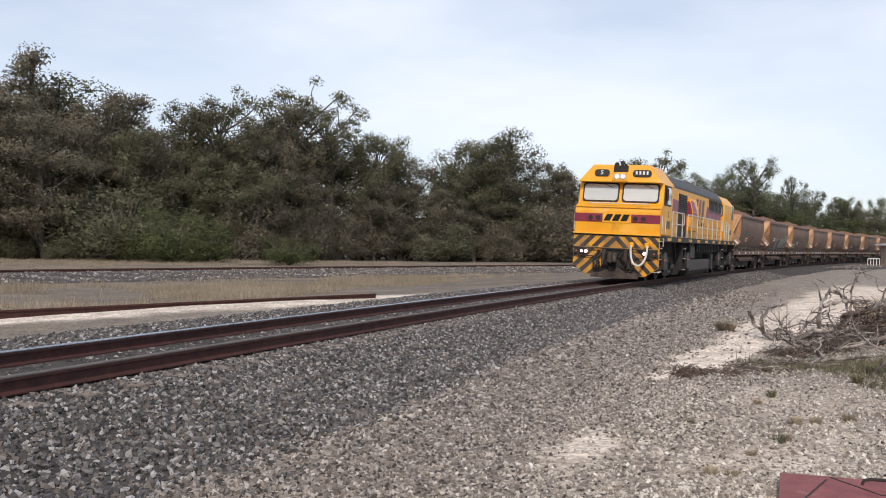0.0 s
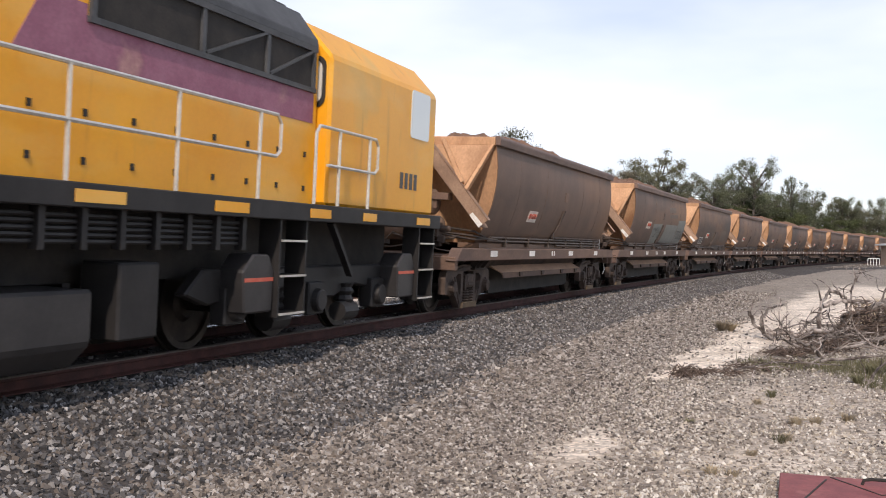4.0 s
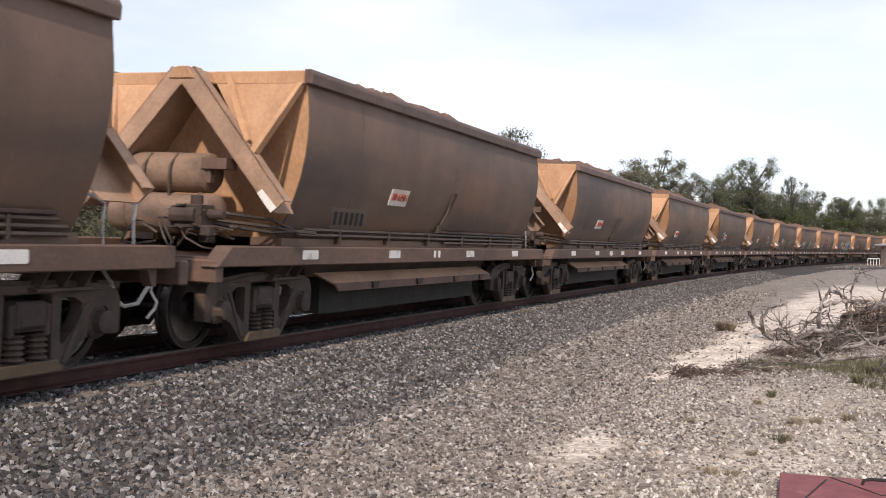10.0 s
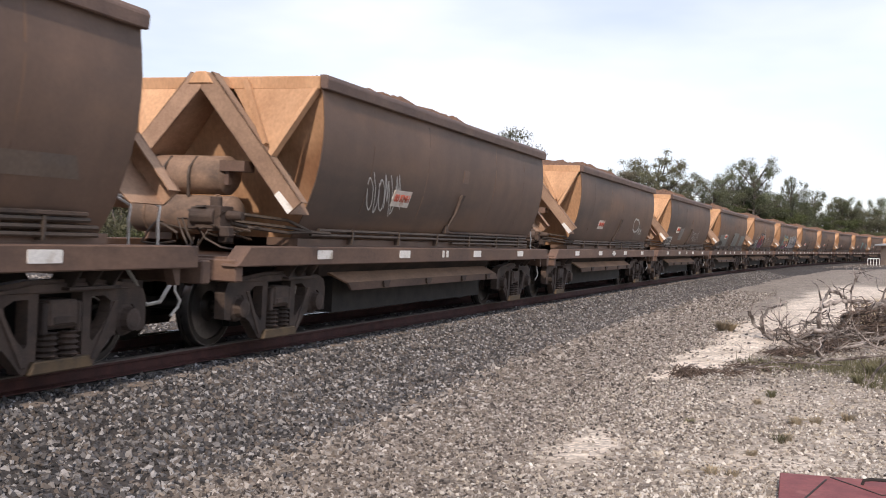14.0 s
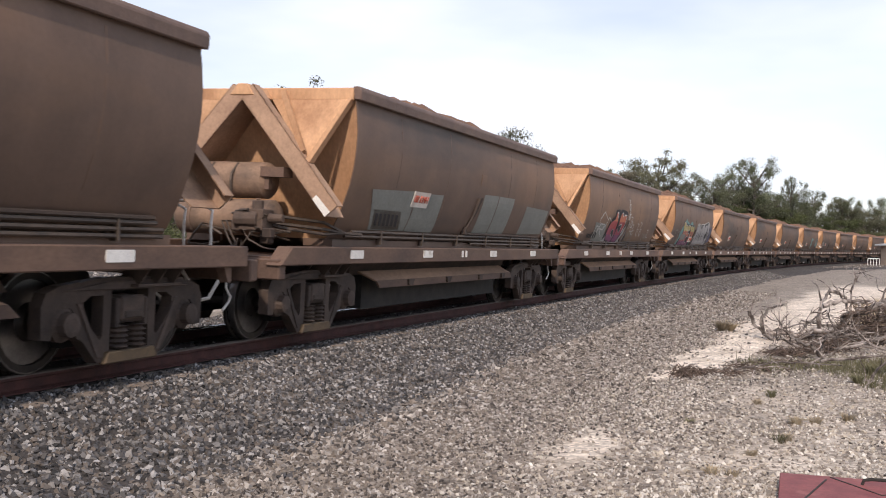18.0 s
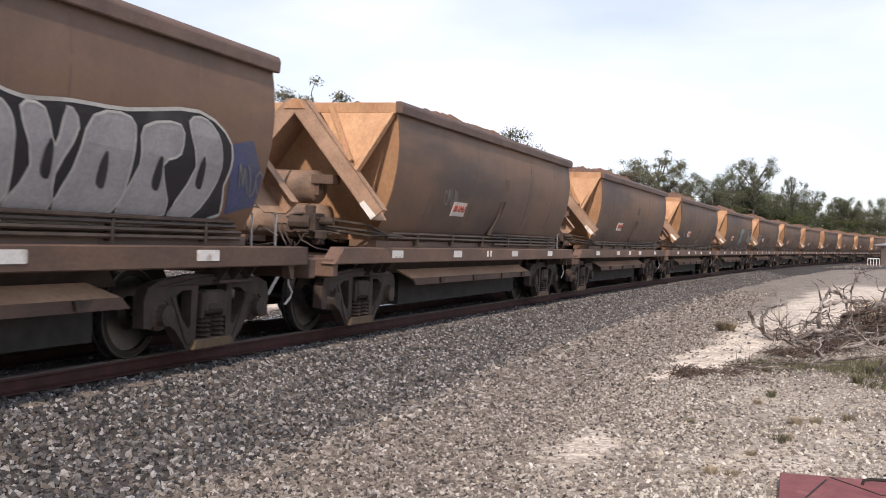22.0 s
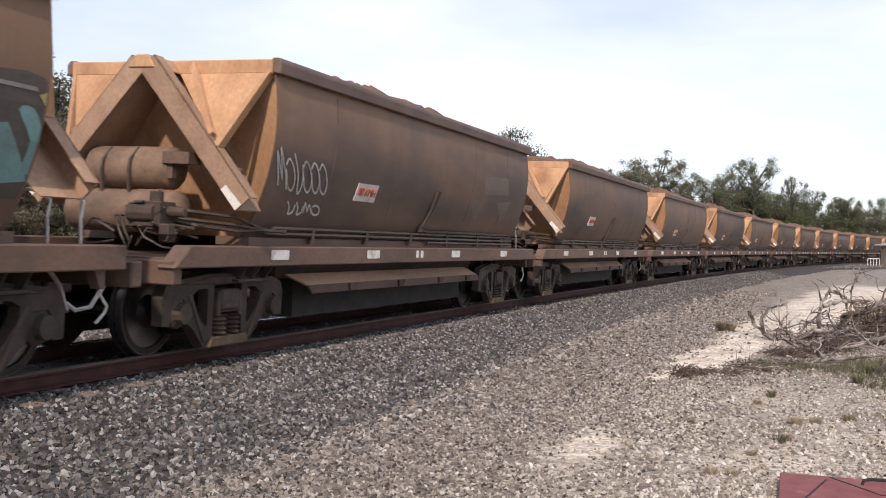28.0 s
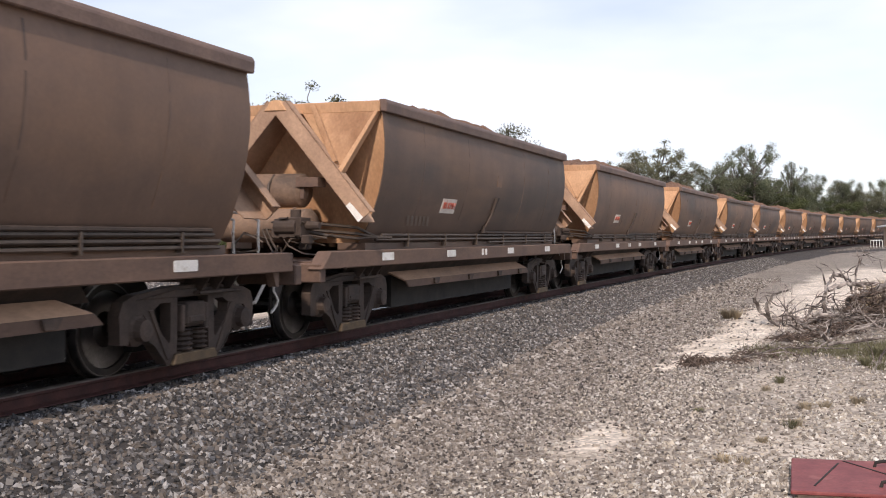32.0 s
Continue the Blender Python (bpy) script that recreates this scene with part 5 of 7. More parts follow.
            slab(bm, [c0 + nrm * 0.9 + Vector((sx * 0.004, 0, 0)), c0 + nrm * 0.25 + Vector((sx * 0.004, 0, 0)), b + nrm * 0.1 + Vector((sx * 0.004, 0, 0)), b + nrm * 0.88 + Vector((sx * 0.004, 0, 0))], (sx * 0.004, 0, 0))
            part("leg_tip", bm, "white", w, "white painted tip")
            bm = bmesh.new()
            slab(bm, [(xe + sx * 0.02, sy * 1.28, 2.97), (xe + sx * 0.02, sy * 1.235, 2.97), (xe + sx * 0.5, sy * 0.9, 2.12), (xe + sx * 0.5, sy * 0.95, 2.08)], (-sx * 0.12, 0, 0))
            part("gusset", bm, "dust", w)
            bm = bmesh.new()
            slab(bm, [(xe + sx * 0.02, sy * 1.24, 2.95), (xe + sx * 0.02, sy * 0.1, 2.95), (xe + sx * 0.4, sy * 0.72, 2.3), (xe + sx * 0.42, sy * 0.88, 2.16)], (-sx * 0.015, 0, 0))
            part("pocket_plate", bm, "dust", w, "dusty triangular end plate")
            bm = bmesh.new()
            beam(bm, (xe + sx * 0.06, sy * 0.32, 2.98), (xe + sx * 0.47, sy * 0.85, 2.2), 0.07, 0.05, (1, 0, 0))
            part("stiffener", bm, "dust", w)
        bm = bmesh.new()
        slab(bm, [(xe + sx * 0.52, -0.17, 2.88), (xe + sx * 0.52, 0.17, 2.88), (xe + sx * 0.52, 0.07, 3.02), (xe + sx * 0.52, -0.07, 3.02)], (-sx * 0.54, 0, 0))
        part("apex_cap", bm, "dust", w, bevel=0.012)
        bm = bmesh.new()
        box(bm, min(xe - sx * 0.3, xe + sx * 1.4), max(xe - sx * 0.3, xe + sx * 1.4), -1.0, 1.0, 0.92, 0.97)
        part("deck", bm, "sill", w)
        bm = bmesh.new()
        xa, xb = sorted((xe + sx * 1.3, xe + sx * 1.45))
        box(bm, xa, xb, -1.15, 1.15, 0.72, 0.95)
        part("headstock", bm, "sill", w, bevel=0.015)
        # coupler
        c = new("coupler")
        c.parent = w
        bm = bmesh.new()
        xa, xb = sorted((sx * 6.0, sx * 6.3))
        box(bm, xa, xb, -0.09, 0.09, 0.66, 0.82)
        xa, xb = sorted((sx * 6.28, sx * 6.47))
        box(bm, xa, xb, -0.17, 0.14, 0.6, 0.88)
        part("knuckle", bm, "bogie", c, bevel=0.02)
        bm = bmesh.new()
        tube(bm, [(sx * 6.05, 0.35, 0.85), (sx * 6.15, 0.4, 0.7), (sx * 6.3, 0.36, 0.48), (sx * 6.4, 0.28, 0.45), (sx * 6.46, 0.2, 0.52)], 0.022, 6)
        part("air_hose", bm, "hose", c, "pale rubber brake hose")
    # brake gear on the leading platform
    for z, y0, y1, x, rad in ((1.86, -0.7, 0.34, 5.0, 0.225), (1.4, -0.85, 0.5, 5.12, 0.225)):
        bm = bmesh.new()
        lathe(bm, [(y0 - 0.04, 0.05), (y0, rad * 0.8), (y0 + 0.05, rad), (y1 - 0.05, rad), (y1, rad * 0.8), (y1 + 0.04, 0.05)], 18, "y", (x, 0, z))
        part("air_tank", bm, "reservoir", w, "dusty cylindrical air reservoir", smooth=True)
    for y in (-0.42, -0.08):
        bm = bmesh.new()
        tube(bm, [(5.24, y, 1.6), (5.26, y, 1.84), (5.24, y, 1.93), (5.1, y, 2.06)], 0.018, 6)
        part("tank_strap", bm, "pipe", w)
    for y in (-0.6, 0.25):
        bm = bmesh.new()
        tube(bm, [(5.12 + 0.23 * math.cos(a_), y, 1.4 + 0.23 * math.sin(a_)) for a_ in [k * 0.35 - 1.2 for k in range(9)]], 0.014, 5)
        part("tank_strap", bm, "reservoir", w)
    bm = bmesh.new()
    box(bm, 5.0, 5.22, 0.3, 0.62, 1.9, 2.02)
    box(bm, 5.1, 5.18, 0.34, 0.4, 1.75, 1.95)
    part("tank_bracket", bm, "sill", w)
    bm = bmesh.new()
    box(bm, 5.4, 5.66, 0.3, 0.62, 1.25, 1.5)
    lathe(bm, [(0.25, 0.1), (0.55, 0.1)], 10, "y", (5.62, 0, 1.38))
    lathe(bm, [(1.45, 0.07), (1.6, 0.07)], 10, "z", (5.5, 0.46, 0))
    lathe(bm, [(0.6, 0.06), (0.8, 0.05)], 8, "y", (5.5, 0, 1.4))
    part("brake_valve", bm, "bogie", w, bevel=0.008)
    rr_ = random.Random(3)
    for k in range(12):
        bm = bmesh.new()
        y, z = rr_.uniform(-0.5, 0.6), rr_.uniform(1.05, 1.5)
        ends = [Vector((5.45 + rr_.uniform(-0.1, 0.25), y, z)), Vector((5.72, y + rr_.uniform(-0.3, 0.3), z + rr_.uniform(-0.2, 0.15))), Vector((5.55, y + rr_.uniform(-0.3, 0.4), 1.2 + rr_.uniform(-0.2, 0.3))), Vector((5.2 + rr_.uniform(-0.3, 0.3), y + rr_.uniform(0.0, 0.5), 1.12 + rr_.uniform(-0.1, 0.2)))]
        tube(bm, ends[:1] + [ends[0].lerp(ends[1], 0.7), ends[1].lerp(ends[2], 0.4), ends[1].lerp(ends[2], 0.8), ends[2].lerp(ends[3], 0.5)] + ends[3:], 0.013, 5)
        part("brake_pipe", bm, "pipe", w)
    for k, (ya, za) in enumerate(((0.62, 1.42), (0.55, 1.34), (0.7, 1.28))):
        bm = bmesh.new()
        tube(bm, [(5.5, ya - 0.2, za + 0.06), (5.3, ya + 0.1, za), (4.9, 1.02, za - 0.04), (4.6, 1.16, 1.26), (4.2, 1.2, 1.25)], 0.02, 6)
        part("brake_pipe", bm, "pipe", w)
    for k in range(4):
        c_ = Vector((5.52 + rr_.uniform(-0.1, 0.14), 0.25 + 0.15 * k, rr_.uniform(1.14, 1.48)))
        d_ = rr_.uniform(0.045, 0.075)
        bm = bmesh.new()
        box(bm, c_.x - d_, c_.x + d_, c_.y - d_, c_.y + d_, c_.z - d_, c_.z + d_)
        part("valve", bm, "bogie", w, "grimy brake valve", bevel=0.015)
    # bent rods and hose on the trailing platform
    for y, x_ in ((0.62, -5.72), (0.86, -5.84)):
        bm = bmesh.new()
        tube(bm, [(x_, y, 0.97), (x_ + 0.02, y, 1.3), (x_ - 0.06, y - 0.04, 1.44), (x_ + 0.04, y - 0.14, 1.52), (x_ + 0.1, y - 0.4, 1.53)], 0.015, 6)
        part("handrail", bm, "hose", w, "pale bent handrail")
    bm = bmesh.new()
    tube(bm, [(-5.9, 0.95, 0.86), (-5.98, 0.97, 0.78), (-5.96, 0.98, 0.66), (-6.04, 0.99, 0.56), (-6.02, 0.98, 0.5), (-5.94, 0.96, 0.42)], 0.014, 6)
    part("release_rod", bm, "hose", w, "pale bent brake release rod")
    bm = bmesh.new()
    slab(bm, [(-5.7, 1.0, 0.93), (-5.86, 1.0, 0.93), (-5.86, 1.0, 0.72), (-5.8, 1.0, 0.72)], (0, 0.1, 0))
    part("end_stop", bm, "sill", w)
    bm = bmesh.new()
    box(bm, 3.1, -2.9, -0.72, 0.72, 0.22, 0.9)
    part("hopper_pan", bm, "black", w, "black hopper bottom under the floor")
    # heaped load
    bm = bmesh.new()
    gx_, gy_ = 72, 14
    vs = [[bm.verts.new((BX0 + 0.25 + (BX1 - BX0 - 0.5) * i / gx_, -1.2 + 2.4 * j / gy_, 2.92 + (0.15 + 0.31 * max(0, math.sin(i / gx_ * math.pi)) + 0.1 * noise.noise((i * 0.25, j * 0.6, 0)) + 0.12 * noise.noise((i * 0.8, j * 1.3, 4)) + 0.05 * noise.noise((i * 2.3, j * 2.1, 9))) * (1 - abs((j - gy_ / 2) / (gy_ / 2)) ** 2.6) * min(1, i / 16, (gx_ - i) / 12))) for j in range(gy_ + 1)] for i in range(gx_ + 1)]
    for i in range(gx_):
        for j in range(gy_):
            bm.faces.new((vs[i][j], vs[i + 1][j], vs[i + 1][j + 1], vs[i][j + 1]))
    part("ore_load", bm, "ore", w, "heaped red-brown ore")
    for x in (4.88, -4.45):
        build_bogie(w, x)
    # speed plate
    pl = part("speed_plate", sheet_patch(1.75, 2.35, 1.62, 1.84, 1, 0.008), "plate", w, "white speed plate with red lettering")
    tilt = math.atan2(wall_w(1.85) - wall_w(1.65), 0.2)
    lettering("80 KMH", 0.15, "red", pl, Matrix.Translation((2.05, wall_w(1.73) + 0.016, 1.73)) @ Matrix.Rotation(-tilt, 4, "X") @ ON_SIDE)
    return tagged(w, "brown steel bogie ore wagon coated in orange dust, loaded with ore", "wagon", "ore wagons of the train")
# ---- locomotive; nose at x = 0, +y to the camera's side ----
def build_loco():
    L = new("locomotive")

    def add(name, material, fn, label="", **kw):
        bm = bmesh.new()
        fn(bm)
        return part(name, bm, material, L, label, **kw)

    def boxes(name, material, *dims, label="", bevel=0.0):
        return add(name, material, lambda bm: [box(bm, *d) for d in dims], label, bevel=bevel)

    # underframe
    boxes("underframe", "dark", (-19.95, -0.05, -1.44, 1.44, 1.38, 1.57), label="dark grey walkway sill", bevel=0.01)
    for x0, x1 in ((-2.1, -1.4), (-4.1, -3.5), (-5.9, -5.75), (-6.5, -6.1), (-8.5, -7.8), (-10.6, -9.9), (-12.6, -12.0), (-14.5, -13.9), (-16.3, -15.8), (-17.6, -17.2), (-19.5, -19.0)):
        boxes("reflector", "yellow", (x0, x1, 1.44, 1.446, 1.42, 1.52))
        boxes("reflector", "yellow", (x0, x1, -1.446, -1.44, 1.42, 1.52))
    # cab
    side = [(0.0, 1.57), (0.02, 2.3), (-0.03, 2.48), (-0.33, 2.6), (-0.5, 3.3), (-2.0, 3.3), (-2.0, 1.57)]
    add("cab", "yellow", lambda bm: slab(bm, [(x, -1.43, z) for x, z in side], (0, 2.86, 0)), "bright yellow driving cab", bevel=0.03)

    def hood(bm):
        lo = [(-0.14, -1.4, 3.29), (-0.14, 1.4, 3.29), (-2.55, 1.4, 3.29), (-2.9, 1.15, 3.29), (-2.9, -1.15, 3.29), (-2.55, -1.4, 3.29)]
        hi = [(-0.34, -0.95, 3.88), (-0.34, 0.95, 3.88), (-2.4, 0.95, 3.9), (-2.9, 0.85, 3.8), (-2.9, -0.85, 3.8), (-2.4, -0.95, 3.9)]
        a, b = [bm.verts.new(q) for q in lo], [bm.verts.new(q) for q in hi]
        bm.faces.new(a[::-1])
        bm.faces.new(b)
        for i in range(6):
            bm.faces.new((a[i], a[(i + 1) % 6], b[(i + 1) % 6], b[i]))
    add("cab_roof", "yellow", hood, "yellow chamfered cab roof", bevel=0.02)
    add("nose_stripe", "maroon", lambda bm: slab(bm, [(0.012, -1.435, 1.95), (0.02, -1.435, 2.23), (0.02, 1.435, 2.23), (0.012, 1.435, 1.95)], (0.01, 0, 0)), "maroon band across the nose")
    boxes("nose_lip", "yellow", (-0.05, 0.06, -1.46, 1.46, 1.55, 1.6))
    boxes("nose_ledge", "yellow", (-0.3, 0.03, -1.42, 1.42, 2.44, 2.475))
    # windscreens, raked
    for y in (-0.67, 0.67):
        rk = Matrix.Translation((-0.405, y, 2.955)) @ Matrix.Rotation(-0.237, 4, "Y")
        for nm, mt, w_, h_, t_ in (("windscreen_frame", "black", 1.24, 0.66, 0.02), ("windscreen", "far_glass" if y < 0 else "glass", 1.14, 0.56, 0.03)):
            bm = bmesh.new()
            slab(bm, [rk @ Vector((0, a, b)) for a, b in rounded(0, 0, w_, h_, 0.1)], (t_, 0, 0.005))
            part(nm, bm, mt, L)
        add("wiper", "black", lambda bm: tube(bm, [rk @ Vector((0.045, 0.05, 0.3)), rk @ Vector((0.045, 0.4, 0.15))], 0.01, 5))
    add("nose_rail", "silver", lambda bm: tube(bm, [(-0.2, -0.95, 2.53), (0.0, -0.95, 2.58), (0.0, 1.05, 2.58), (-0.2, 1.05, 2.53)], 0.018, 6))
    # number boards, headlamps and horns over the windscreens
    slope = math.atan2(0.2, 0.59)
    for y, w_ in ((-0.62, 0.5), (0.72, 0.62)):
        rk = Matrix.Translation((-0.235, y, 3.59)) @ Matrix.Rotation(-slope, 4, "Y")
        bm = bmesh.new()
        slab(bm, [rk @ Vector((0, a, b)) for a, b in rounded(0, 0, w_, 0.24, 0.1)], (0.03, 0, 0.01))
        nb = part("number_board", bm, "black", L, "black rounded number board")
        if y < 0:
            lettering("S", 0.2, "galv", nb, Matrix.Translation((-0.19, y, 3.6)) @ Matrix.Rotation(-slope, 4, "Y") @ ON_FRONT)
        else:
            bm = bmesh.new()
            for k in range(4):
                c = rk @ Vector((0.035, -0.18 + 0.12 * k, 0))
                beam(bm, c - Vector((0, 0, 0.07)), c + Vector((0, 0, 0.07)), 0.06, 0.02, (1, 0, 0))
            part("board_bar", bm, "galv", nb)
    boxes("horn_recess", "black", (-0.7, -0.235, -0.24, 0.24, 3.62, 3.84))
    boxes("lamp_box", "yellow", (-0.4, -0.12, -0.26, 0.26, 3.33, 3.62), bevel=0.01)
    for y in (-0.1, 0.1):
        add("headlamp_rim", "silver", lambda bm: lathe(bm, [(-0.14, 0.1), (-0.1, 0.1)], 16, "x", (0, y, 3.48)))
        add("headlamp", "lamp", lambda bm: lathe(bm, [(-0.12, 0.062), (-0.085, 0.05)], 16, "x", (0, y, 3.48)), "lit headlamp")
    for y, z, l_ in ((-0.14, 3.88, 0.5), (0.05, 3.93, 0.55), (0.16, 3.8, 0.4)):
        add("horn", "black", lambda bm: lathe(bm, [(-0.25 - l_, 0.025), (-0.4, 0.035), (-0.28, 0.07), (-0.25, 0.08)], 12, "x", (0, y, z)), smooth=True)
    # cab side: window, door and lettering
    for sy in (1, -1):
        boxes("side_window_frame", "dark", (-1.78, -0.52, sy * 1.425, sy * 1.437, 2.58, 3.26))
        boxes("side_window", "glass", (-1.7, -1.1, sy * 1.43, sy * 1.443, 2.64, 3.2))
        boxes("window_opening", "black", (-1.06, -0.58, sy * 1.43, sy * 1.442, 2.64, 3.2))
        boxes("mirror", "black", (-0.85, -0.7, sy * 1.45, sy * 1.52, 2.75, 3.15), bevel=0.02)
        add("grab_rail", "silver", lambda bm: tube(bm, [(-0.12, sy * 1.47, 1.65), (-0.12, sy * 1.47, 2.2)], 0.018, 6))
        add("grab_rail", "silver", lambda bm: tube(bm, [(-0.75, sy * 1.47, 1.65), (-0.75, sy * 1.47, 2.15)], 0.018, 6))
        boxes("side_bar", "letter", *[(-1.12 - 0.19 * k, -1.0 - 0.19 * k, sy * 1.43, sy * 1.438, 1.83, 2.09) for k in range(4)], label="dark painted bars")
        boxes("door_panel", "yellow", (-2.7, -2.0, sy * 1.1, sy * 1.2, 1.58, 3.4))
        add("door_window", "black", lambda bm: slab(bm, [(a, sy * 1.2, b) for a, b in rounded(-2.32, 2.98, 0.3, 0.62, 0.1)], (0, sy * 0.01, 0)), "dark rounded cab door window")
        boxes("door_post", "yellow", (-2.78, -2.7, sy * 1.1, sy * 1.3, 1.58, 3.42))
        # long hood panels
        boxes("louvre_surround", "dark", (-6.6, -4.85, sy * 1.15, sy * 1.17, 1.6, 3.2))
        boxes("louvre", "black", (-6.5, -4.95, sy * 1.17, sy * 1.175, 2.66, 3.13))
        for k in range(6):
            add("louvre_slat", "dark", lambda bm: slab(bm, [(-6.5, sy * 1.175, 2.68 + 0.077 * k), (-6.5, sy * 1.2, 2.67 + 0.077 * k), (-6.5, sy * 1.2, 2.685 + 0.077 * k), (-6.5, sy * 1.175, 2.71 + 0.077 * k)], (1.55, 0, 0)))
        add("lilac_panel", "lilac", lambda bm: slab(bm, [(-4.84, sy * 1.15, 2.42), (-3.3, sy * 1.15, 2.46), (-3.4, sy * 1.15, 2.66), (-3.52, sy * 1.15, 2.93), (-3.75, sy * 1.15, 2.95), (-4.84, sy * 1.15, 2.92)], (0, sy * 0.006, 0)), "faded maroon paint panel, glare painted in as lilac, with a ragged edge")
        add("maroon_panel", "maroon", lambda bm: slab(bm, [(-6.62, sy * 1.15, 2.5), (-6.62, sy * 1.15, 2.95), (-6.85, sy * 1.15, 2.95), (-6.85, sy * 1.15, 2.5)], (0, sy * 0.006, 0)))
        add("air_duct", "yellow", lambda bm: slab(bm, [(-6.85, sy * 1.15, 1.82), (-6.85, sy * 1.15, 3.12), (-6.85, sy * 1.24, 3.1), (-6.85, sy * 1.36, 2.6), (-6.85, sy * 1.36, 1.85)], (-1.5, 0, 0)), "yellow air duct box", bevel=0.02)
        add("maroon_panel", "maroon", lambda bm: slab(bm, [(-6.845, sy * 1.16, 3.0), (-6.845, sy * 1.24, 2.98), (-6.845, sy * 1.34, 2.6), (-6.845, sy * 1.35, 2.42), (-6.845, sy * 1.16, 2.42)], (0.006, 0, 0)))
        add("lilac_panel", "lilac", lambda bm: slab(bm, [(-6.9, sy * 1.361, 2.42), (-8.1, sy * 1.361, 2.42), (-7.9, sy * 1.361, 2.56), (-6.9, sy * 1.361, 2.58)], (0, sy * 0.005, 0)))
        add("lilac_panel", "lilac", lambda bm: slab(bm, [(-6.9, sy * 1.366, 2.6), (-7.9, sy * 1.366, 2.6), (-7.6, sy * 1.27, 3.0), (-6.9, sy * 1.262, 3.03)], (0, sy * 0.006, 0.001)))
        # big painted emblem as plain slanted shapes
        for x, mt in ((-8.75, "letter"), (-9.55, "maroon"), (-10.4, "letter")):
            add("emblem", mt, lambda bm: slab(bm, [(x + 0.05, sy * 1.15, 2.4), (x - 0.2, sy * 1.15, 3.2), (x - 0.72, sy * 1.15, 3.2), (x - 0.5, sy * 1.15, 2.4)], (0, sy * 0.006, 0)), "slanted painted emblem shape")
        boxes("emblem_plate", "maroon", (-9.85, -9.55, sy * 1.15, sy * 1.156, 2.12, 2.32))
        add("maroon_panel", "lilac", lambda bm: slab(bm, [(-11.6, sy * 1.15, 2.5), (-11.9, sy * 1.15, 2.98), (-12.4, sy * 1.15, 2.98), (-12.4, sy * 1.15, 2.84), (-16.3, sy * 1.15, 2.84), (-16.3, sy * 1.15, 2.5)], (0, sy * 0.006, 0)))
        for k in range(13):
            x = -8.6 - 0.62 * k
            boxes("hood_door", "yellow", (x - 0.595, x - 0.02, sy * 1.12, sy * 1.147, 1.62, 2.4 if x < -11.9 else 3.3))
            boxes("latch", "dark", (x - 0.12, x - 0.08, sy * 1.145, sy * 1.165, 1.72, 1.78), (x - 0.12, x - 0.08, sy * 1.145, sy * 1.165, 2.1, 2.16))
        # radiator opening with braces
        boxes("radiator_opening", "black", (-16.25, -12.45, sy * 1.15, sy * 1.155, 2.88, 3.32))
        boxes("radiator_frame", "grey", (-16.3, -12.4, sy * 1.15, sy * 1.19, 3.3, 3.36), (-16.3, -12.4, sy * 1.15, sy * 1.19, 2.84, 2.89), *[(x - 0.03, x + 0.03, sy * 1.15, sy * 1.185, 2.85, 3.34) for x in (-12.45, -14.0, -15.2, -16.25)])
        for xa, xb in ((-14.05, -15.15), (-15.25, -16.2)):
            add("brace", "grey", lambda bm: beam(bm, (xa, sy * 1.17, 2.9), (xb, sy * 1.17, 3.3), 0.04, 0.03))
        # handrails
        for xa, xb, n_ in ((-2.25, -4.65, 2), (-5.4, -15.1, 7), (-15.9, -17.6, 2)):
            add("handrail", "silver", lambda bm: tube(bm, [(xa, sy * 1.42, 1.57), (xa, sy * 1.42, 2.36), (xa - 0.08, sy * 1.42, 2.44), (xb + 0.08, sy * 1.42, 2.44), (xb, sy * 1.42, 2.36), (xb, sy * 1.42, 2.08), (xb + 0.08, sy * 1.42, 2.02), (xa - 0.3, sy * 1.42, 2.02)], 0.02, 6), "silver tubular handrail")
            for k in range(n_):
                x = xa + (xb - xa) * (k + 0.7) / n_
                add("stanchion", "silver", lambda bm: tube(bm, [(x, sy * 1.42, 1.57), (x, sy * 1.42, 2.44)], 0.02, 6))
        # steps
        for x in (-0.35, -5.05, -15.5, -19.5):
            for z in (0.38, 0.78, 1.15):
                boxes("step", "dark", (x - 0.3, x + 0.25, sy * 1.15, sy * 1.4, z, z + 0.022))
                boxes("step_edge", "silver", (x - 0.3, x + 0.25, sy * 1.4, sy * 1.42, z, z + 0.022))
            boxes("step_side", "dark", (x - 0.33, x - 0.3, sy * 1.15, sy * 1.4, 0.36, 1.4), (x + 0.25, x + 0.28, sy * 1.15, sy * 1.4, 0.36, 1.4))
        # sand boxes, with a red band
        for x in (-1.7, -6.4, -14.9, -18.9):
            add("sand_box", "tank_grey", lambda bm: slab(bm, [(x - 0.3, sy * 1.05, 0.42), (x + 0.25, sy * 1.05, 0.42), (x + 0.3, sy * 1.05, 0.85), (x + 0.1, sy * 1.05, 1.02), (x - 0.2, sy * 1.05, 1.02), (x - 0.32, sy * 1.05, 0.85)], (0, sy * 0.3, 0)), "dark sand box with a red band", bevel=0.02)
            boxes("red_band", "red", (x - 0.3, x + 0.27, sy * 1.35, sy * 1.353, 0.74, 0.78))
        # cooling pipes under the walkway
        for k in range(5):
            add("cooling_pipe", "dark", lambda bm: tube(bm, [(-8.4, sy * 1.3, 1.12 + 0.05 * k), (-14.6, sy * 1.3, 1.12 + 0.05 * k)], 0.02, 6))
        [boxes("pipe_bracket", "dark", (-8.5 - 0.47 * k, -8.43 - 0.47 * k, sy * 1.27, sy * 1.36, 1.06, 1.38)) for k in range(14)]
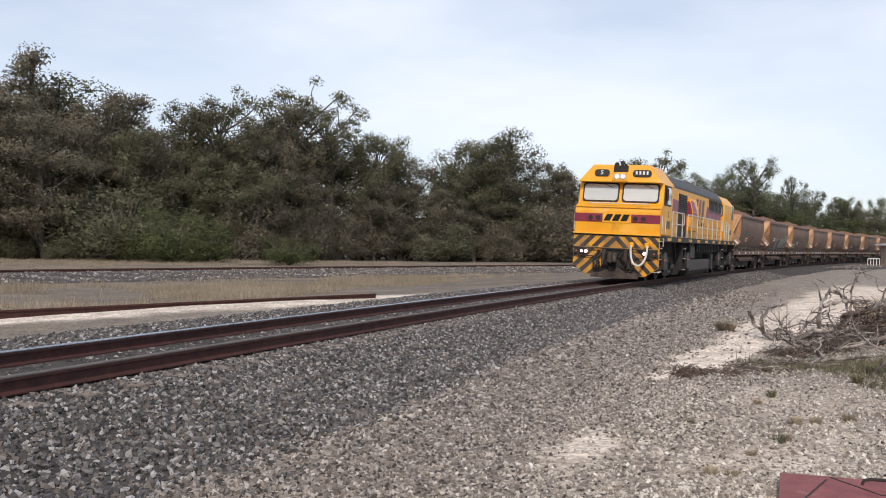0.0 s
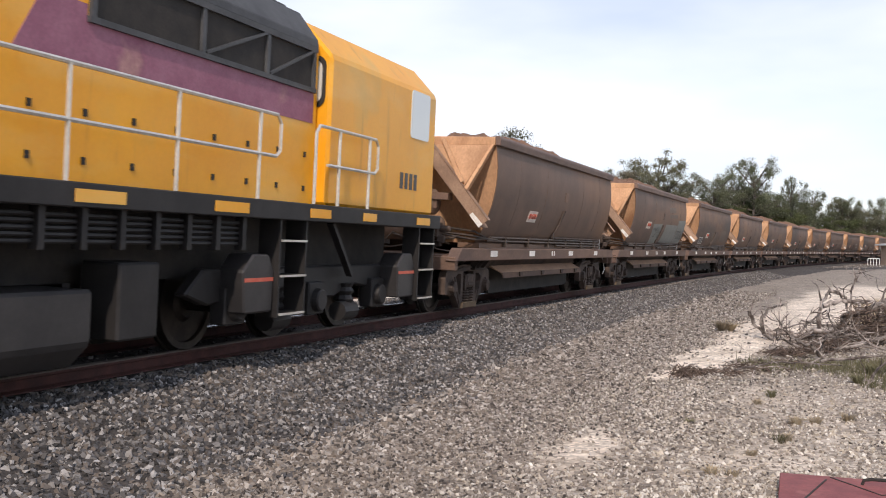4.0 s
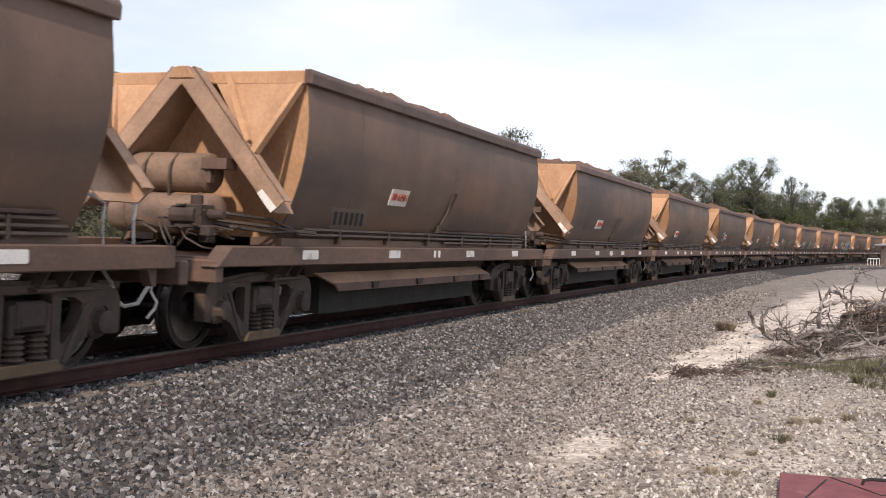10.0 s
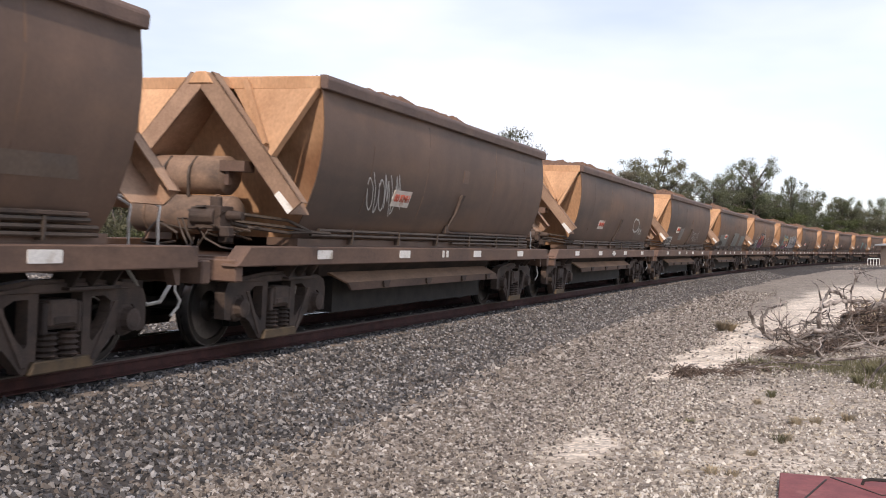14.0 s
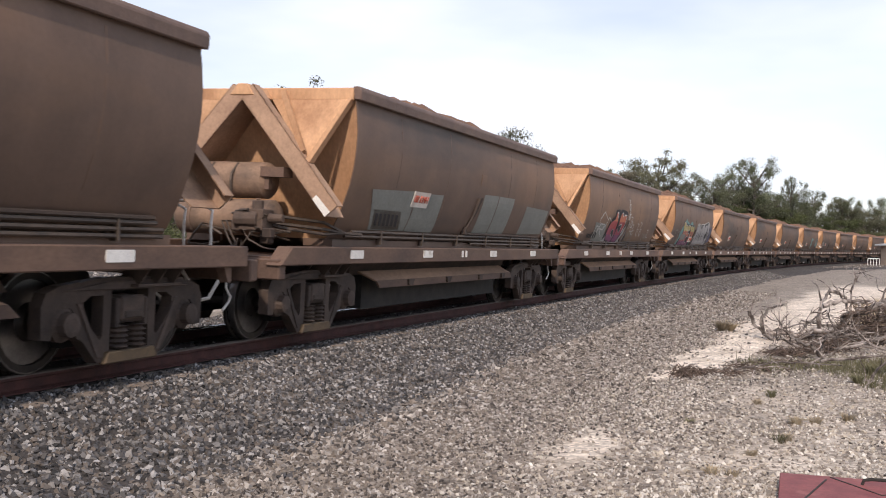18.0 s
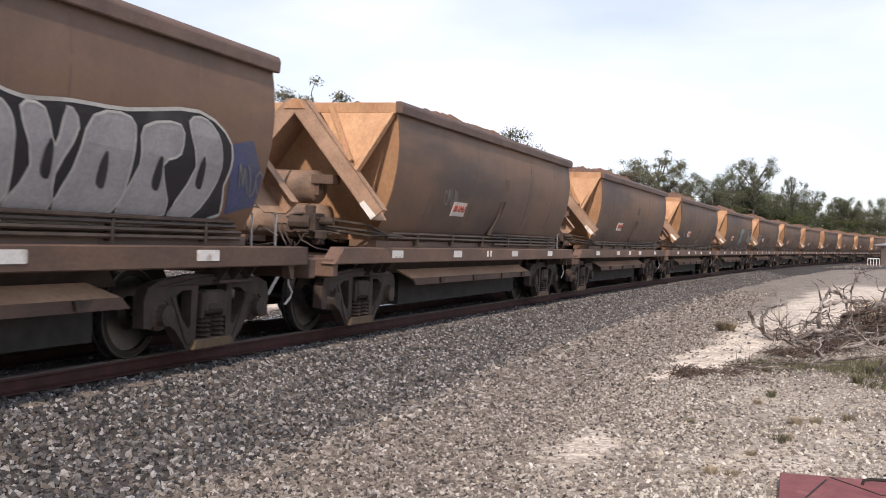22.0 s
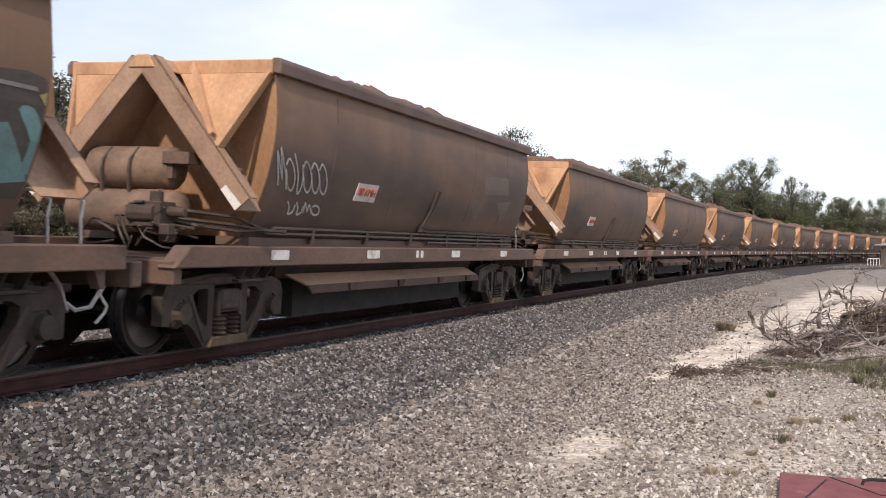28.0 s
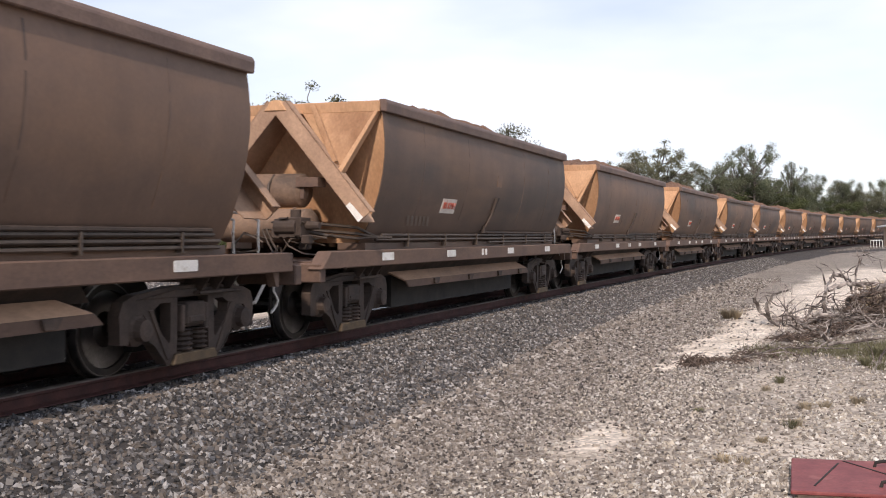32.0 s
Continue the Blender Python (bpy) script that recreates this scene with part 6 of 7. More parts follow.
        boxes("equipment_box", "tank_grey", (-8.2, -7.1, sy * 0.8, sy * 1.3, 0.78, 1.25), label="dark grey battery box", bevel=0.03)
        boxes("vent_box", "dark", (-7.6, -7.15, sy * 0.9, sy * 1.25, 1.25, 1.38), (-8.2, -7.75, sy * 0.9, sy * 1.25, 1.25, 1.38))
        boxes("valve_box", "dark", (-13.3, -12.75, sy * 0.9, sy * 1.3, 0.3, 0.95), bevel=0.02)
        for x in (-4.3, -17.4):
            add("bogie_strut", "dark", lambda bm: beam(bm, (x + 0.7, sy * 1.25, 1.38), (x, sy * 1.2, 0.75), 0.08, 0.06))
    lettering("Company", 0.28, "letter", L, Matrix.Translation((-10.75, 1.152, 2.22)) @ ON_SIDE, "wordmark")
    lettering("S", 0.3, "letter", L, Matrix.Translation((-1.36, 1.436, 2.3)) @ ON_SIDE, "class_letter")
    # long hood and roof
    hoodp = [(-1.15, 1.57), (1.15, 1.57), (1.15, 3.4), (0.95, 3.7), (-0.95, 3.7), (-1.15, 3.4)]
    add("long_hood", "yellow", lambda bm: slab(bm, [(-2.6, y, z) for y, z in hoodp], (-13.8, 0, 0)), "yellow engine hood", bevel=0.01)
    roofp = [(-1.17, 3.36), (1.17, 3.36), (1.16, 3.45), (0.9, 3.78), (-0.9, 3.78), (-1.16, 3.45)]
    add("roof", "grey", lambda bm: slab(bm, [(-2.85, y, z) for y, z in roofp], (-13.5, 0, 0)), "grey hood roof", bevel=0.01)
    for x0, x1, z in ((-7.0, -6.9, 3.84), (-7.2, -10.5, 3.85), (-10.8, -11.2, 3.86), (-12.2, -13.4, 3.84), (-13.8, -15.0, 3.84), (-15.3, -16.3, 3.86)):
        boxes("roof_hatch", "grey", (min(x0, x1), max(x0, x1), -0.75, 0.75, 3.77, z), bevel=0.01)
    for x in (-12.9, -14.4, -15.8):
        add("fan_ring", "black", lambda bm: lathe(bm, [(3.78, 0.55), (3.9, 0.55), (3.9, 0.48), (3.84, 0.46)], 20, "z", (x, 0, 0)))
    for x in (-8.0, -9.2):
        add("exhaust", "black", lambda bm: slab(bm, [(x, -0.3, 3.8), (x, 0.3, 3.8), (x, 0.24, 3.95), (x, -0.24, 3.95)], (-0.5, 0, 0)), bevel=0.02)
    for k in (0, 4, 5, 8, 9, 11):
        x = -3.2 - 1.05 * k
        add("lifting_lug", "black", lambda bm: slab(bm, [(x, 0.86, 3.74), (x - 0.12, 0.86, 3.74), (x - 0.09, 0.86, 3.83), (x - 0.03, 0.86, 3.83)], (0, 0.03, 0)))
        boxes("roof_joint", "black", (x - 0.31, x - 0.3, -0.91, 0.91, 3.776, 3.786))
    # rear cab
    rp = [(-1.3, 1.57), (1.3, 1.57), (1.3, 3.3), (0.9, 3.72), (-0.9, 3.72), (-1.3, 3.3)]
    add("rear_cab", "yellow", lambda bm: slab(bm, [(-16.45, y, z) for y, z in rp], (-3.5, 0, 0)), "yellow rear cab", bevel=0.04)
    for sy in (1, -1):
        bm = bmesh.new()
        slab(bm, [(a, sy * 1.3, b) for a, b in rounded(-19.3, 2.95, 0.7, 0.66, 0.06)], (0, sy * 0.012, 0))
        part("rear_window", bm, "glass", L)
        boxes("side_bar", "letter", *[(-18.75 - 0.17 * k, -18.65 - 0.17 * k, sy * 1.3, sy * 1.308, 1.9, 2.12) for k in range(4)])
    bm = bmesh.new()
    slab(bm, [(-16.44, 0.98 + a, 3.0 + b) for a, b in rounded(0, 0, 0.42, 0.5, 0.1)], (0.02, 0, 0))
    part("door_window", bm, "glass", L)
    bm = bmesh.new()
    slab(bm, [(-16.445, 0.98 + a, 3.0 + b) for a, b in rounded(0, 0, 0.5, 0.6, 0.12)], (0.015, 0, 0))
    part("window_frame", bm, "black", L)
    # tank
    tp = [(-1.05, 0.1), (1.05, 0.1), (1.25, 0.3), (1.25, 0.74), (-1.25, 0.74), (-1.25, 0.3)]
    add("fuel_tank", "tank_grey", lambda bm: slab(bm, [(-7.3, y, z) for y, z in tp], (-5.2, 0, 0)), "dark grey fuel tank", bevel=0.03)
    boxes("frame_core", "black", (-19.5, -0.6, -0.75, 0.75, 0.75, 1.4))
    # pilot with hazard stripes
    add("pilot", "pilot", lambda bm: slab(bm, [(-0.02, -1.44, 1.5), (-0.02, 1.44, 1.5), (-0.02, 1.44, 0.5), (-0.02, 1.0, 0.2), (-0.02, -1.0, 0.2), (-0.02, -1.44, 0.5)], (-0.08, 0, 0)), "yellow pilot plate with black hazard stripes", bevel=0.01)

    def cut(poly, a, b, c):
        """The part of a (y, z) polygon where a*y + b*z <= c."""
        out = []
        for (y0, z0), (y1, z1) in zip(poly, poly[1:] + poly[:1]):
            d0, d1 = a * y0 + b * z0 - c, a * y1 + b * z1 - c
            if d0 <= 0:
                out.append((y0, z0))
            if d0 * d1 < 0:
                t_ = d0 / (d0 - d1)
                out.append((y0 + (y1 - y0) * t_, z0 + (z1 - z0) * t_))
        return out

    for sy in (1, -1):
        for region in ([(0.0, 1.49), (1.43, 1.49), (1.43, 1.12), (0.0, 1.12)], [(0.5, 1.06), (1.43, 1.06), (1.43, 0.51), (1.0, 0.22), (0.5, 0.22)]):
            for k in range(1, 8):
                q_ = cut(cut(region, 1, 1, 0.56 + 0.4 * k + 0.2), -1, -1, -(0.56 + 0.4 * k))
                if len(q_) > 2 and abs(sum(p0[0] * p1[1] - p1[0] * p0[1] for p0, p1 in zip(q_, q_[1:] + q_[:1]))) > 0.01:
                    add("hazard_stripe", "stripe", lambda bm: slab(bm, [(-0.018, sy * y_, z_) for y_, z_ in q_], (0.006, 0, 0)))
        boxes("step_edge", "silver", (-0.3, -0.02, min(sy * 1.44, sy * 1.47), max(sy * 1.44, sy * 1.47), 1.38, 1.4), (-0.3, -0.02, min(sy * 1.3, sy * 1.46), max(sy * 1.3, sy * 1.46), 1.0, 1.02), (-0.3, -0.02, min(sy * 1.2, sy * 1.46), max(sy * 1.2, sy * 1.46), 0.36, 0.38))
        boxes("data_plate", "silver", (-0.72, -0.55, sy * 1.44, sy * 1.446, 1.22, 1.5))
        boxes("step_well", "black", (-1.15, -0.12, min(sy * 1.1, sy * 1.2), max(sy * 1.1, sy * 1.2), 0.4, 1.38))
        boxes("marker_lamp_box", "dark", (-0.02, 0.1, sy * 1.18 - 0.2, sy * 1.18 + 0.2, 0.86, 1.06), bevel=0.01)
        add("ditch_lamp", "lamp", lambda bm: lathe(bm, [(0.09, 0.055), (0.12, 0.045)], 14, "x", (0, sy * 0.98, 0.96)), "ditch lamp")
        add("ditch_lamp", "lamp" if sy < 0 else "dark", lambda bm: lathe(bm, [(0.09, 0.045), (0.12, 0.035)], 14, "x", (0, sy * 1.12, 0.96)))
        add("marker_lamp", "red", lambda bm: lathe(bm, [(0.09, 0.03), (0.12, 0.025)], 12, "x", (0, sy * 1.3, 0.96)))
        for y in (0.62, 0.88):
            add("class_lamp", "black", lambda bm: lathe(bm, [(0.02, 0.09), (0.06, 0.08)], 14, "x", (0, sy * y, 2.09)))
        add("air_hose", "black", lambda bm: tube(bm, [(0.05, sy * 0.45, 0.95), (0.22, sy * 0.55, 0.75), (0.25, sy * 0.5, 0.45), (0.15, sy * 0.38, 0.4)], 0.03, 6))
        add("air_hose", "black", lambda bm: tube(bm, [(0.05, sy * 0.6, 0.9), (0.2, sy * 0.7, 0.65), (0.22, sy * 0.62, 0.42), (0.12, sy * 0.5, 0.4)], 0.03, 6))
        boxes("lamp_panel", "maroon", (0.02, 0.045, min(sy * 0.5, sy * 1.02), max(sy * 0.5, sy * 1.02), 1.98, 2.2), bevel=0.005)
    add("jumper_hose", "hose", lambda bm: tube(bm, [(0.14 + 0.14 * math.sin(math.pi * k / 20), 0.81 - 0.27 * math.cos(math.pi * k / 20), 1.22 - 0.66 * math.sin(math.pi * k / 20) ** 0.75) for k in range(21)], 0.034, 8), "pale looped jumper hose", smooth=True)
    [boxes("jumper_socket", "yellow", (0.0, 0.14, y, y + 0.14, 1.15, 1.32), bevel=0.02) for y in (0.48, 0.98)]
    boxes("draft_pocket", "black", (-0.015, 0.0, -0.46, 0.46, 0.3, 1.06), label="grimy dark drawgear pocket")
    add("foot_bar", "dark", lambda bm: tube(bm, [(0.08, -1.42, 1.08), (0.08, 1.42, 1.08)], 0.025, 6))
    for y, mt in ((-0.28, "pit"), (0.0, "pit"), (0.28, "pit")):
        add("emblem", mt, lambda bm: slab(bm, [(0.036, y - 0.16, 2.0), (0.036, y - 0.05, 2.22), (0.036, y + 0.16, 2.22), (0.036, y + 0.05, 2.0)], (0.006, 0, 0)), "slanted painted emblem shape")
    boxes("emblem_ground", "yellow", (0.015, 0.033, -0.48, 0.48, 1.945, 2.235))
    add("plough", "plough", lambda bm: slab(bm, [(0.0, -0.72, 0.46), (0.1, 0.0, 0.44), (0.0, 0.72, 0.46), (0.1, 0.8, 0.12), (0.26, 0.0, 0.1), (0.1, -0.8, 0.12)], (-0.15, 0, 0)), "grey dusty plough under the pilot")
    boxes("coupler", "plough", (-0.1, 0.3, -0.1, 0.1, 0.72, 0.88), (0.25, 0.42, -0.17, -0.02, 0.62, 0.96), (0.3, 0.5, 0.02, 0.14, 0.64, 0.94), bevel=0.03)
    q_ = random.Random(41)
    for k in range(9):
        y = q_.uniform(-0.75, 0.6)
        add("brake_hose", "pit", lambda bm: tube(bm, [(0.02, y, 1.02), (0.14, y + q_.uniform(-0.1, 0.1), 0.85), (0.22, y + q_.uniform(-0.15, 0.15), 0.6), (0.2, y + q_.uniform(-0.2, 0.2), 0.42), (0.1, y + q_.uniform(-0.2, 0.2), 0.36 + q_.uniform(0, 0.2))], q_.uniform(0.018, 0.032), 7), smooth=True)
    boxes("uncoupling_gear", "plough", (0.0, 0.1, -0.42, -0.3, 0.5, 1.05), (0.0, 0.1, 0.3, 0.42, 0.5, 1.05), (0.04, 0.08, -1.3, 1.3, 0.8, 0.83), bevel=0.01)
    boxes("rear_coupler", "bogie", (-20.8, -19.9, -0.12, 0.12, 0.65, 0.85), bevel=0.03)
    # bogies
    for xc in (-4.0, -16.6):
        b = new("bogie")
        b.parent = L
        b.location = (xc, 0, 0)
        for sy in (1, -1):
            bm = bmesh.new()
            slab(bm, [(2.6, sy * 0.95, 0.62), (2.3, sy * 0.95, 0.86), (-2.3, sy * 0.95, 0.86), (-2.6, sy * 0.95, 0.62), (-2.2, sy * 0.95, 0.5), (-1.2, sy * 0.95, 0.62), (-0.6, sy * 0.95, 0.48), (0.6, sy * 0.95, 0.48), (1.2, sy * 0.95, 0.62), (2.2, sy * 0.95, 0.5)], (0, sy * 0.14, 0))
            part("bogie_frame", bm, "dark", b, bevel=0.02)
            for x in (1.8, 0, -1.8):
                bm = bmesh.new()
                box(bm, x - 0.2, x + 0.2, sy * 0.98, sy * 1.16, 0.3, 0.68)
                lathe(bm, [(0, 0.15), (sy * 0.1, 0.13)], 12, "y", (x, sy * 1.14, 0.47))
                part("axle_box", bm, "dark", b, bevel=0.015)
            for x in (0.9, -0.9):
                bm = bmesh.new()
                lathe(bm, [(0.34 + 0.05 * i, 0.1 if i % 2 else 0.13) for i in range(7)], 10, "z", (x, sy * 1.08, 0))
                part("spring", bm, "dark", b)
                bm = bmesh.new()
                lathe(bm, [(-0.15, 0.12), (0.25, 0.12)], 10, "x", (x, sy * 1.12, 0.3))
                part("brake_cylinder", bm, "dark", b)
        for x in (1.8, 0, -1.8):
            bm = bmesh.new()
            for sy in (1, -1):
                o = sy * 0.533
                lathe(bm, [(o - sy * 0.065, 0.51), (o - sy * 0.03, 0.51), (o - sy * 0.03, 0.485), (o + sy * 0.065, 0.48), (o + sy * 0.06, 0.41), (o + sy * 0.025, 0.4), (o + sy * 0.025, 0.2), (o + sy * 0.07, 0.15)], 24, "y")
            lathe(bm, [(-0.9, 0.08), (0.9, 0.08)], 10, "y")
            ws = part("loco_wheelset", bm, "wheel", b, smooth=True)
            ws.matrix_parent_inverse = Matrix.Translation((x, 0, 0.482))
    return tagged(L, "yellow and maroon diesel locomotive with grey roof, headlamps lit", "locomotive")
# ---- the train ----
V0, ACC, PITCH_L = 9.6668, -0.03163, 12.927


def run(t):
    """Metres run by the train since the tenth second."""
    slip = np.interp(t, [0, 3, 6, 8, 12, 14, 17, 18, 19, 21, 24, 25, 28, 30, 31, 32], [0, 0, 0.1, 0.14, 0.14, 0.14, 0.13, 0.12, 0.16, 0.2, 0.14, 0.12, 0.02, 0, -0.12, -0.2])
    return V0 * (t - 10) + 0.5 * ACC * (t - 10) ** 2 + float(slip)


def on_line(s, half, ahead=0.0):
    """A vehicle's pose with its bogies at s - half and s + half; ahead: from its origin to their middle."""
    xa, ya, _ = line(s - half)
    xb, yb, _ = line(s + half)
    mid = Vector(((xa + xb) / 2, (ya + yb) / 2, 0))
    psi = math.atan2(ya - yb, xa - xb)
    return Matrix.Translation(mid) @ Matrix.Rotation(psi, 4, "Z") @ Matrix.Rotation(-CANT, 4, "X") @ Matrix.Translation((ahead, 0, 0))


loco = build_loco()
first = build_wagon()
FIRST, LAST = -4, 32
wagons = {FIRST: first}
for i in range(FIRST + 1, LAST + 1):
    wagons[i] = copy_thing(first, Matrix.Identity(4))


# plates that were bolted on a little off the usual place
for i, (px_, pz) in {-3: (2.2, 1.88), -2: (1.78, 1.75), -1: (2.28, 1.73), 0: (1.88, 1.77), 1: (1.92, 1.73), 2: (2.41, 1.69), 3: (2.16, 1.76), 5: (2.73, 1.84), 6: (2.34, 1.78), 8: (0.36, 1.53), 9: (1.96, 1.71),
                     10: (1.98, 1.73), 11: (2.24, 1.73), 13: (2.25, 1.78), 14: (2.15, 1.78)}.items():
    for o in wagons[i].children:
        if o.name.startswith("speed_plate"):
            o.location += Vector((px_ - 2.05, wall_w(pz) - wall_w(1.73) + (0.016 if i == 8 else 0.006), pz - 1.73))
for o in [o for o in wagons[7].children if o.name.startswith("speed_plate")]:
    for c in o.children:
        bpy.data.objects.remove(c)
    bpy.data.objects.remove(o)

# a worn white diamond sits over the middle marker of some wagons
for i in (-2, 1, 2, 4):
    bm = bmesh.new()
    slab(bm, [(0.46, 1.197, 0.985), (0.2, 1.197, 1.055), (-0.06, 1.197, 0.985), (0.2, 1.197, 0.92)], (0, 0.006, 0))
    part("diamond_marker", bm, "white", wagons[i], "worn white diamond marker")

# ---- paint on single wagons ----
for nm, c in (("paint_grey", (0.24, 0.245, 0.22)), ("paint_white", (0.62, 0.6, 0.56)), ("paint_silver", (0.42, 0.4, 0.4)), ("paint_red", (0.42, 0.07, 0.07)), ("paint_orange", (0.55, 0.17, 0.09)), ("paint_yellow", (0.5, 0.4, 0.14)),
              ("paint_crimson", (0.36, 0.06, 0.1)), ("paint_purple", (0.24, 0.07, 0.16)), ("paint_teal", (0.17, 0.32, 0.31)), ("paint_black", (0.025, 0.022, 0.025)), ("paint_blue", (0.09, 0.1, 0.2)), ("paint_faded", (0.175, 0.13, 0.1)), ("paint_grime", (0.085, 0.07, 0.06)), ("paint_pale", (0.27, 0.25, 0.22))):
    M[nm] = mat(nm, tuple(0.85 * k for k in c), c, 0.65, 0, 3, 30, 0.05, c3=tuple(0.55 * k + 0.05 for k in c), s3=1.6, t3=0.56)


def lean(x, z):
    """Painted shapes follow the inward lean of the lower wall."""
    return max(x - 0.4 - 0.62 * (2.1 - z), BX0 + 0.03)


def drape(pts, lift):
    """A painted shape, given as (x, z) points, laid on the bowed wall."""
    bm = bmesh.new()
    bm.faces.new([bm.verts.new((x, 0, z)) for x, z in pts])
    for k in range(12, 30):
        bmesh.ops.bisect_plane(bm, geom=bm.verts[:] + bm.edges[:] + bm.faces[:], plane_co=(0, 0, k * 0.1), plane_no=(0, 0, 1))
    bmesh.ops.triangulate(bm, faces=bm.faces[:])
    for v in bm.verts:
        v.co = (lean(v.co.x, v.co.z), wall_w(v.co.z) + lift, v.co.z)
    return bm


def paint(i, material, *shapes, lift=0.006, name="paint_patch", label=""):
    for pts in shapes:
        part(name, drape(pts, lift), "paint_" + material, wagons[i], label)


def scrawl(i, material, *strokes, width=0.03, lift=0.011):
    """Hand-sprayed lines, each a run of (x, z) points."""
    for pts in strokes:
        fine = []
        for a, b in zip(pts, pts[1:]):
            fine += [(a[0] + (b[0] - a[0]) * k / 3, a[1] + (b[1] - a[1]) * k / 3) for k in range(3)]
        fine.append(pts[-1])
        bm = bmesh.new()
        prev = None
        for k, (x, z) in enumerate(fine):
            x2, z2 = fine[min(k + 1, len(fine) - 1)]
            x1, z1 = fine[max(k - 1, 0)]
            dx, dz = x2 - x1, z2 - z1
            l_ = math.hypot(dx, dz) or 1
            ox, oz = -dz / l_ * width / 2, dx / l_ * width / 2
            now = [bm.verts.new((lean(x + s_ * ox, z + s_ * oz), wall_w(z + s_ * oz) + lift, z + s_ * oz)) for s_ in (1, -1)]
            if prev:
                bm.faces.new((prev[0], now[0], now[1], prev[1]))
            prev = now
        part("scrawl", bm, "paint_" + material, wagons[i])


def tag(i, x, z, w, h, material, seed, n=5):
    """An unreadable tag: a row of looping strokes."""
    q_ = random.Random(seed)
    step = w / n
    for k in range(n):
        cx = x - step * (k + 0.5)
        kind = q_.choice("loop hook wave".split())
        if kind == "loop":
            ctrl = [(cx + step * 0.5 * math.cos(a_), z + h * (0.45 + 0.4 * math.sin(a_))) for a_ in [0.6 + 1.0 * j for j in range(7)]]
        elif kind == "hook":
            ctrl = [(cx + step * 0.3, z + h), (cx + step * 0.1, z + h * 0.5), (cx + step * 0.25, z), (cx - step * 0.3, z + h * 0.2), (cx - step * 0.55, z + h * 0.75)]
        else:
            ctrl = [(cx + step * 0.45, z + h * q_.uniform(0.0, 0.3)), (cx + step * 0.25, z + h), (cx, z + h * 0.3), (cx - step * 0.2, z + h * q_.uniform(0.8, 1.1)), (cx - step * 0.5, z + h * q_.uniform(-0.1, 0.2))]
        pts = []
        for j in range(len(ctrl) - 1):
            p0, p1, p2, p3 = ctrl[max(j - 1, 0)], ctrl[j], ctrl[j + 1], ctrl[min(j + 2, len(ctrl) - 1)]
            for t in (0, 0.33, 0.67):
                pts.append(tuple(0.5 * (2 * p1[c] + (p2[c] - p0[c]) * t + (2 * p0[c] - 5 * p1[c] + 4 * p2[c] - p3[c]) * t * t + (3 * p1[c] - p0[c] - 3 * p2[c] + p3[c]) * t ** 3) for c in (0, 1)))
        scrawl(i, material, pts + ctrl[-1:], width=0.022)


def bars(i, x, z, w, h, n, material, back=None):
    if back:
        paint(i, back, [(x + 0.06, z - 0.05), (x - w - 0.06, z - 0.05), (x - w - 0.06, z + h + 0.05), (x + 0.06, z + h + 0.05)], name="number_panel")
    for k in range(n):
        x0 = x - w * k / n
        paint(i, material, [(x0, z), (x0 - 0.6 * w / n, z), (x0 - 0.6 * w / n, z + h), (x0, z + h)], lift=0.01, name="number_bar")


LINE = "painted-over grey-green patch"
paint(-3, "grey", [(1.92, 1.93), (0.3, 1.97), (0.6, 1.3), (2.1, 1.3)], [(-0.35, 1.97), (-2.73, 1.99), (-2.3, 1.32), (0.3, 1.32)], [(-2.9, 2.17), (-4.55, 2.21), (-4.4, 1.36), (-2.4, 1.34)], label=LINE)
paint(-3, "faded", [(-1.0, 2.56), (-2.3, 2.6), (-2.3, 2.42), (-1.0, 2.38)], [(-1.0, 2.32), (-2.6, 2.36), (-2.6, 2.24), (-1.0, 2.2)], label="faint remains of old painted lettering")
tag(-3, 1.8, 1.5, 1.2, 0.35, "black", 1, 3)
tag(-3, -2.8, 1.5, 1.3, 0.35, "black", 2, 5)
bars(-2, 4.3, 1.42, 0.8, 0.2, 5, "black", "white")
paint(-2, "faded", [(1.2, 1.9), (-0.2, 1.9), (-0.4, 1.45), (1.3, 1.45)], [(-1.6, 2.0), (-3.2, 2.05), (-3.0, 1.5), (-1.4, 1.5)])
bars(0, 4.4, 1.36, 0.9, 0.16, 6, "black", "faded")
bars(2, 4.35, 1.4, 1.3, 0.15, 6, "faded")
bars(2, 3.9, 1.4, 0.5, 0.22, 3, "black")
paint(2, "faded", [(-1.9, 1.75), (-3.6, 1.78), (-3.6, 1.6), (-1.9, 1.58)])
tag(3, 3.9, 1.55, 1.1, 0.5, "white", 4, 6)
paint(4, "faded", [(-1.9, 1.75), (-2.4, 1.9), (-3.13, 1.6), (-3.0, 1.4), (-1.9, 1.35)])
tag(4, -2.25, 1.55, 0.6, 0.2, "white", 5, 4)
scrawl(4, "white", [(-2.1, 1.98), (-2.3, 1.9), (-2.3, 1.75), (-2.1, 1.65), (-1.8, 1.62), (-1.5, 1.7), (-1.45, 1.9), (-1.7, 2.0), (-2.1, 1.98)], width=0.05)
bars(5, 5.08, 1.35, 0.9, 0.18, 6, "black", "white")
paint(5, "pale", [(2.75, 1.9), (1.97, 1.92), (2.31, 1.47), (2.97, 1.5)])
tag(5, -0.2, 1.45, 1.6, 0.4, "white", 6, 4)
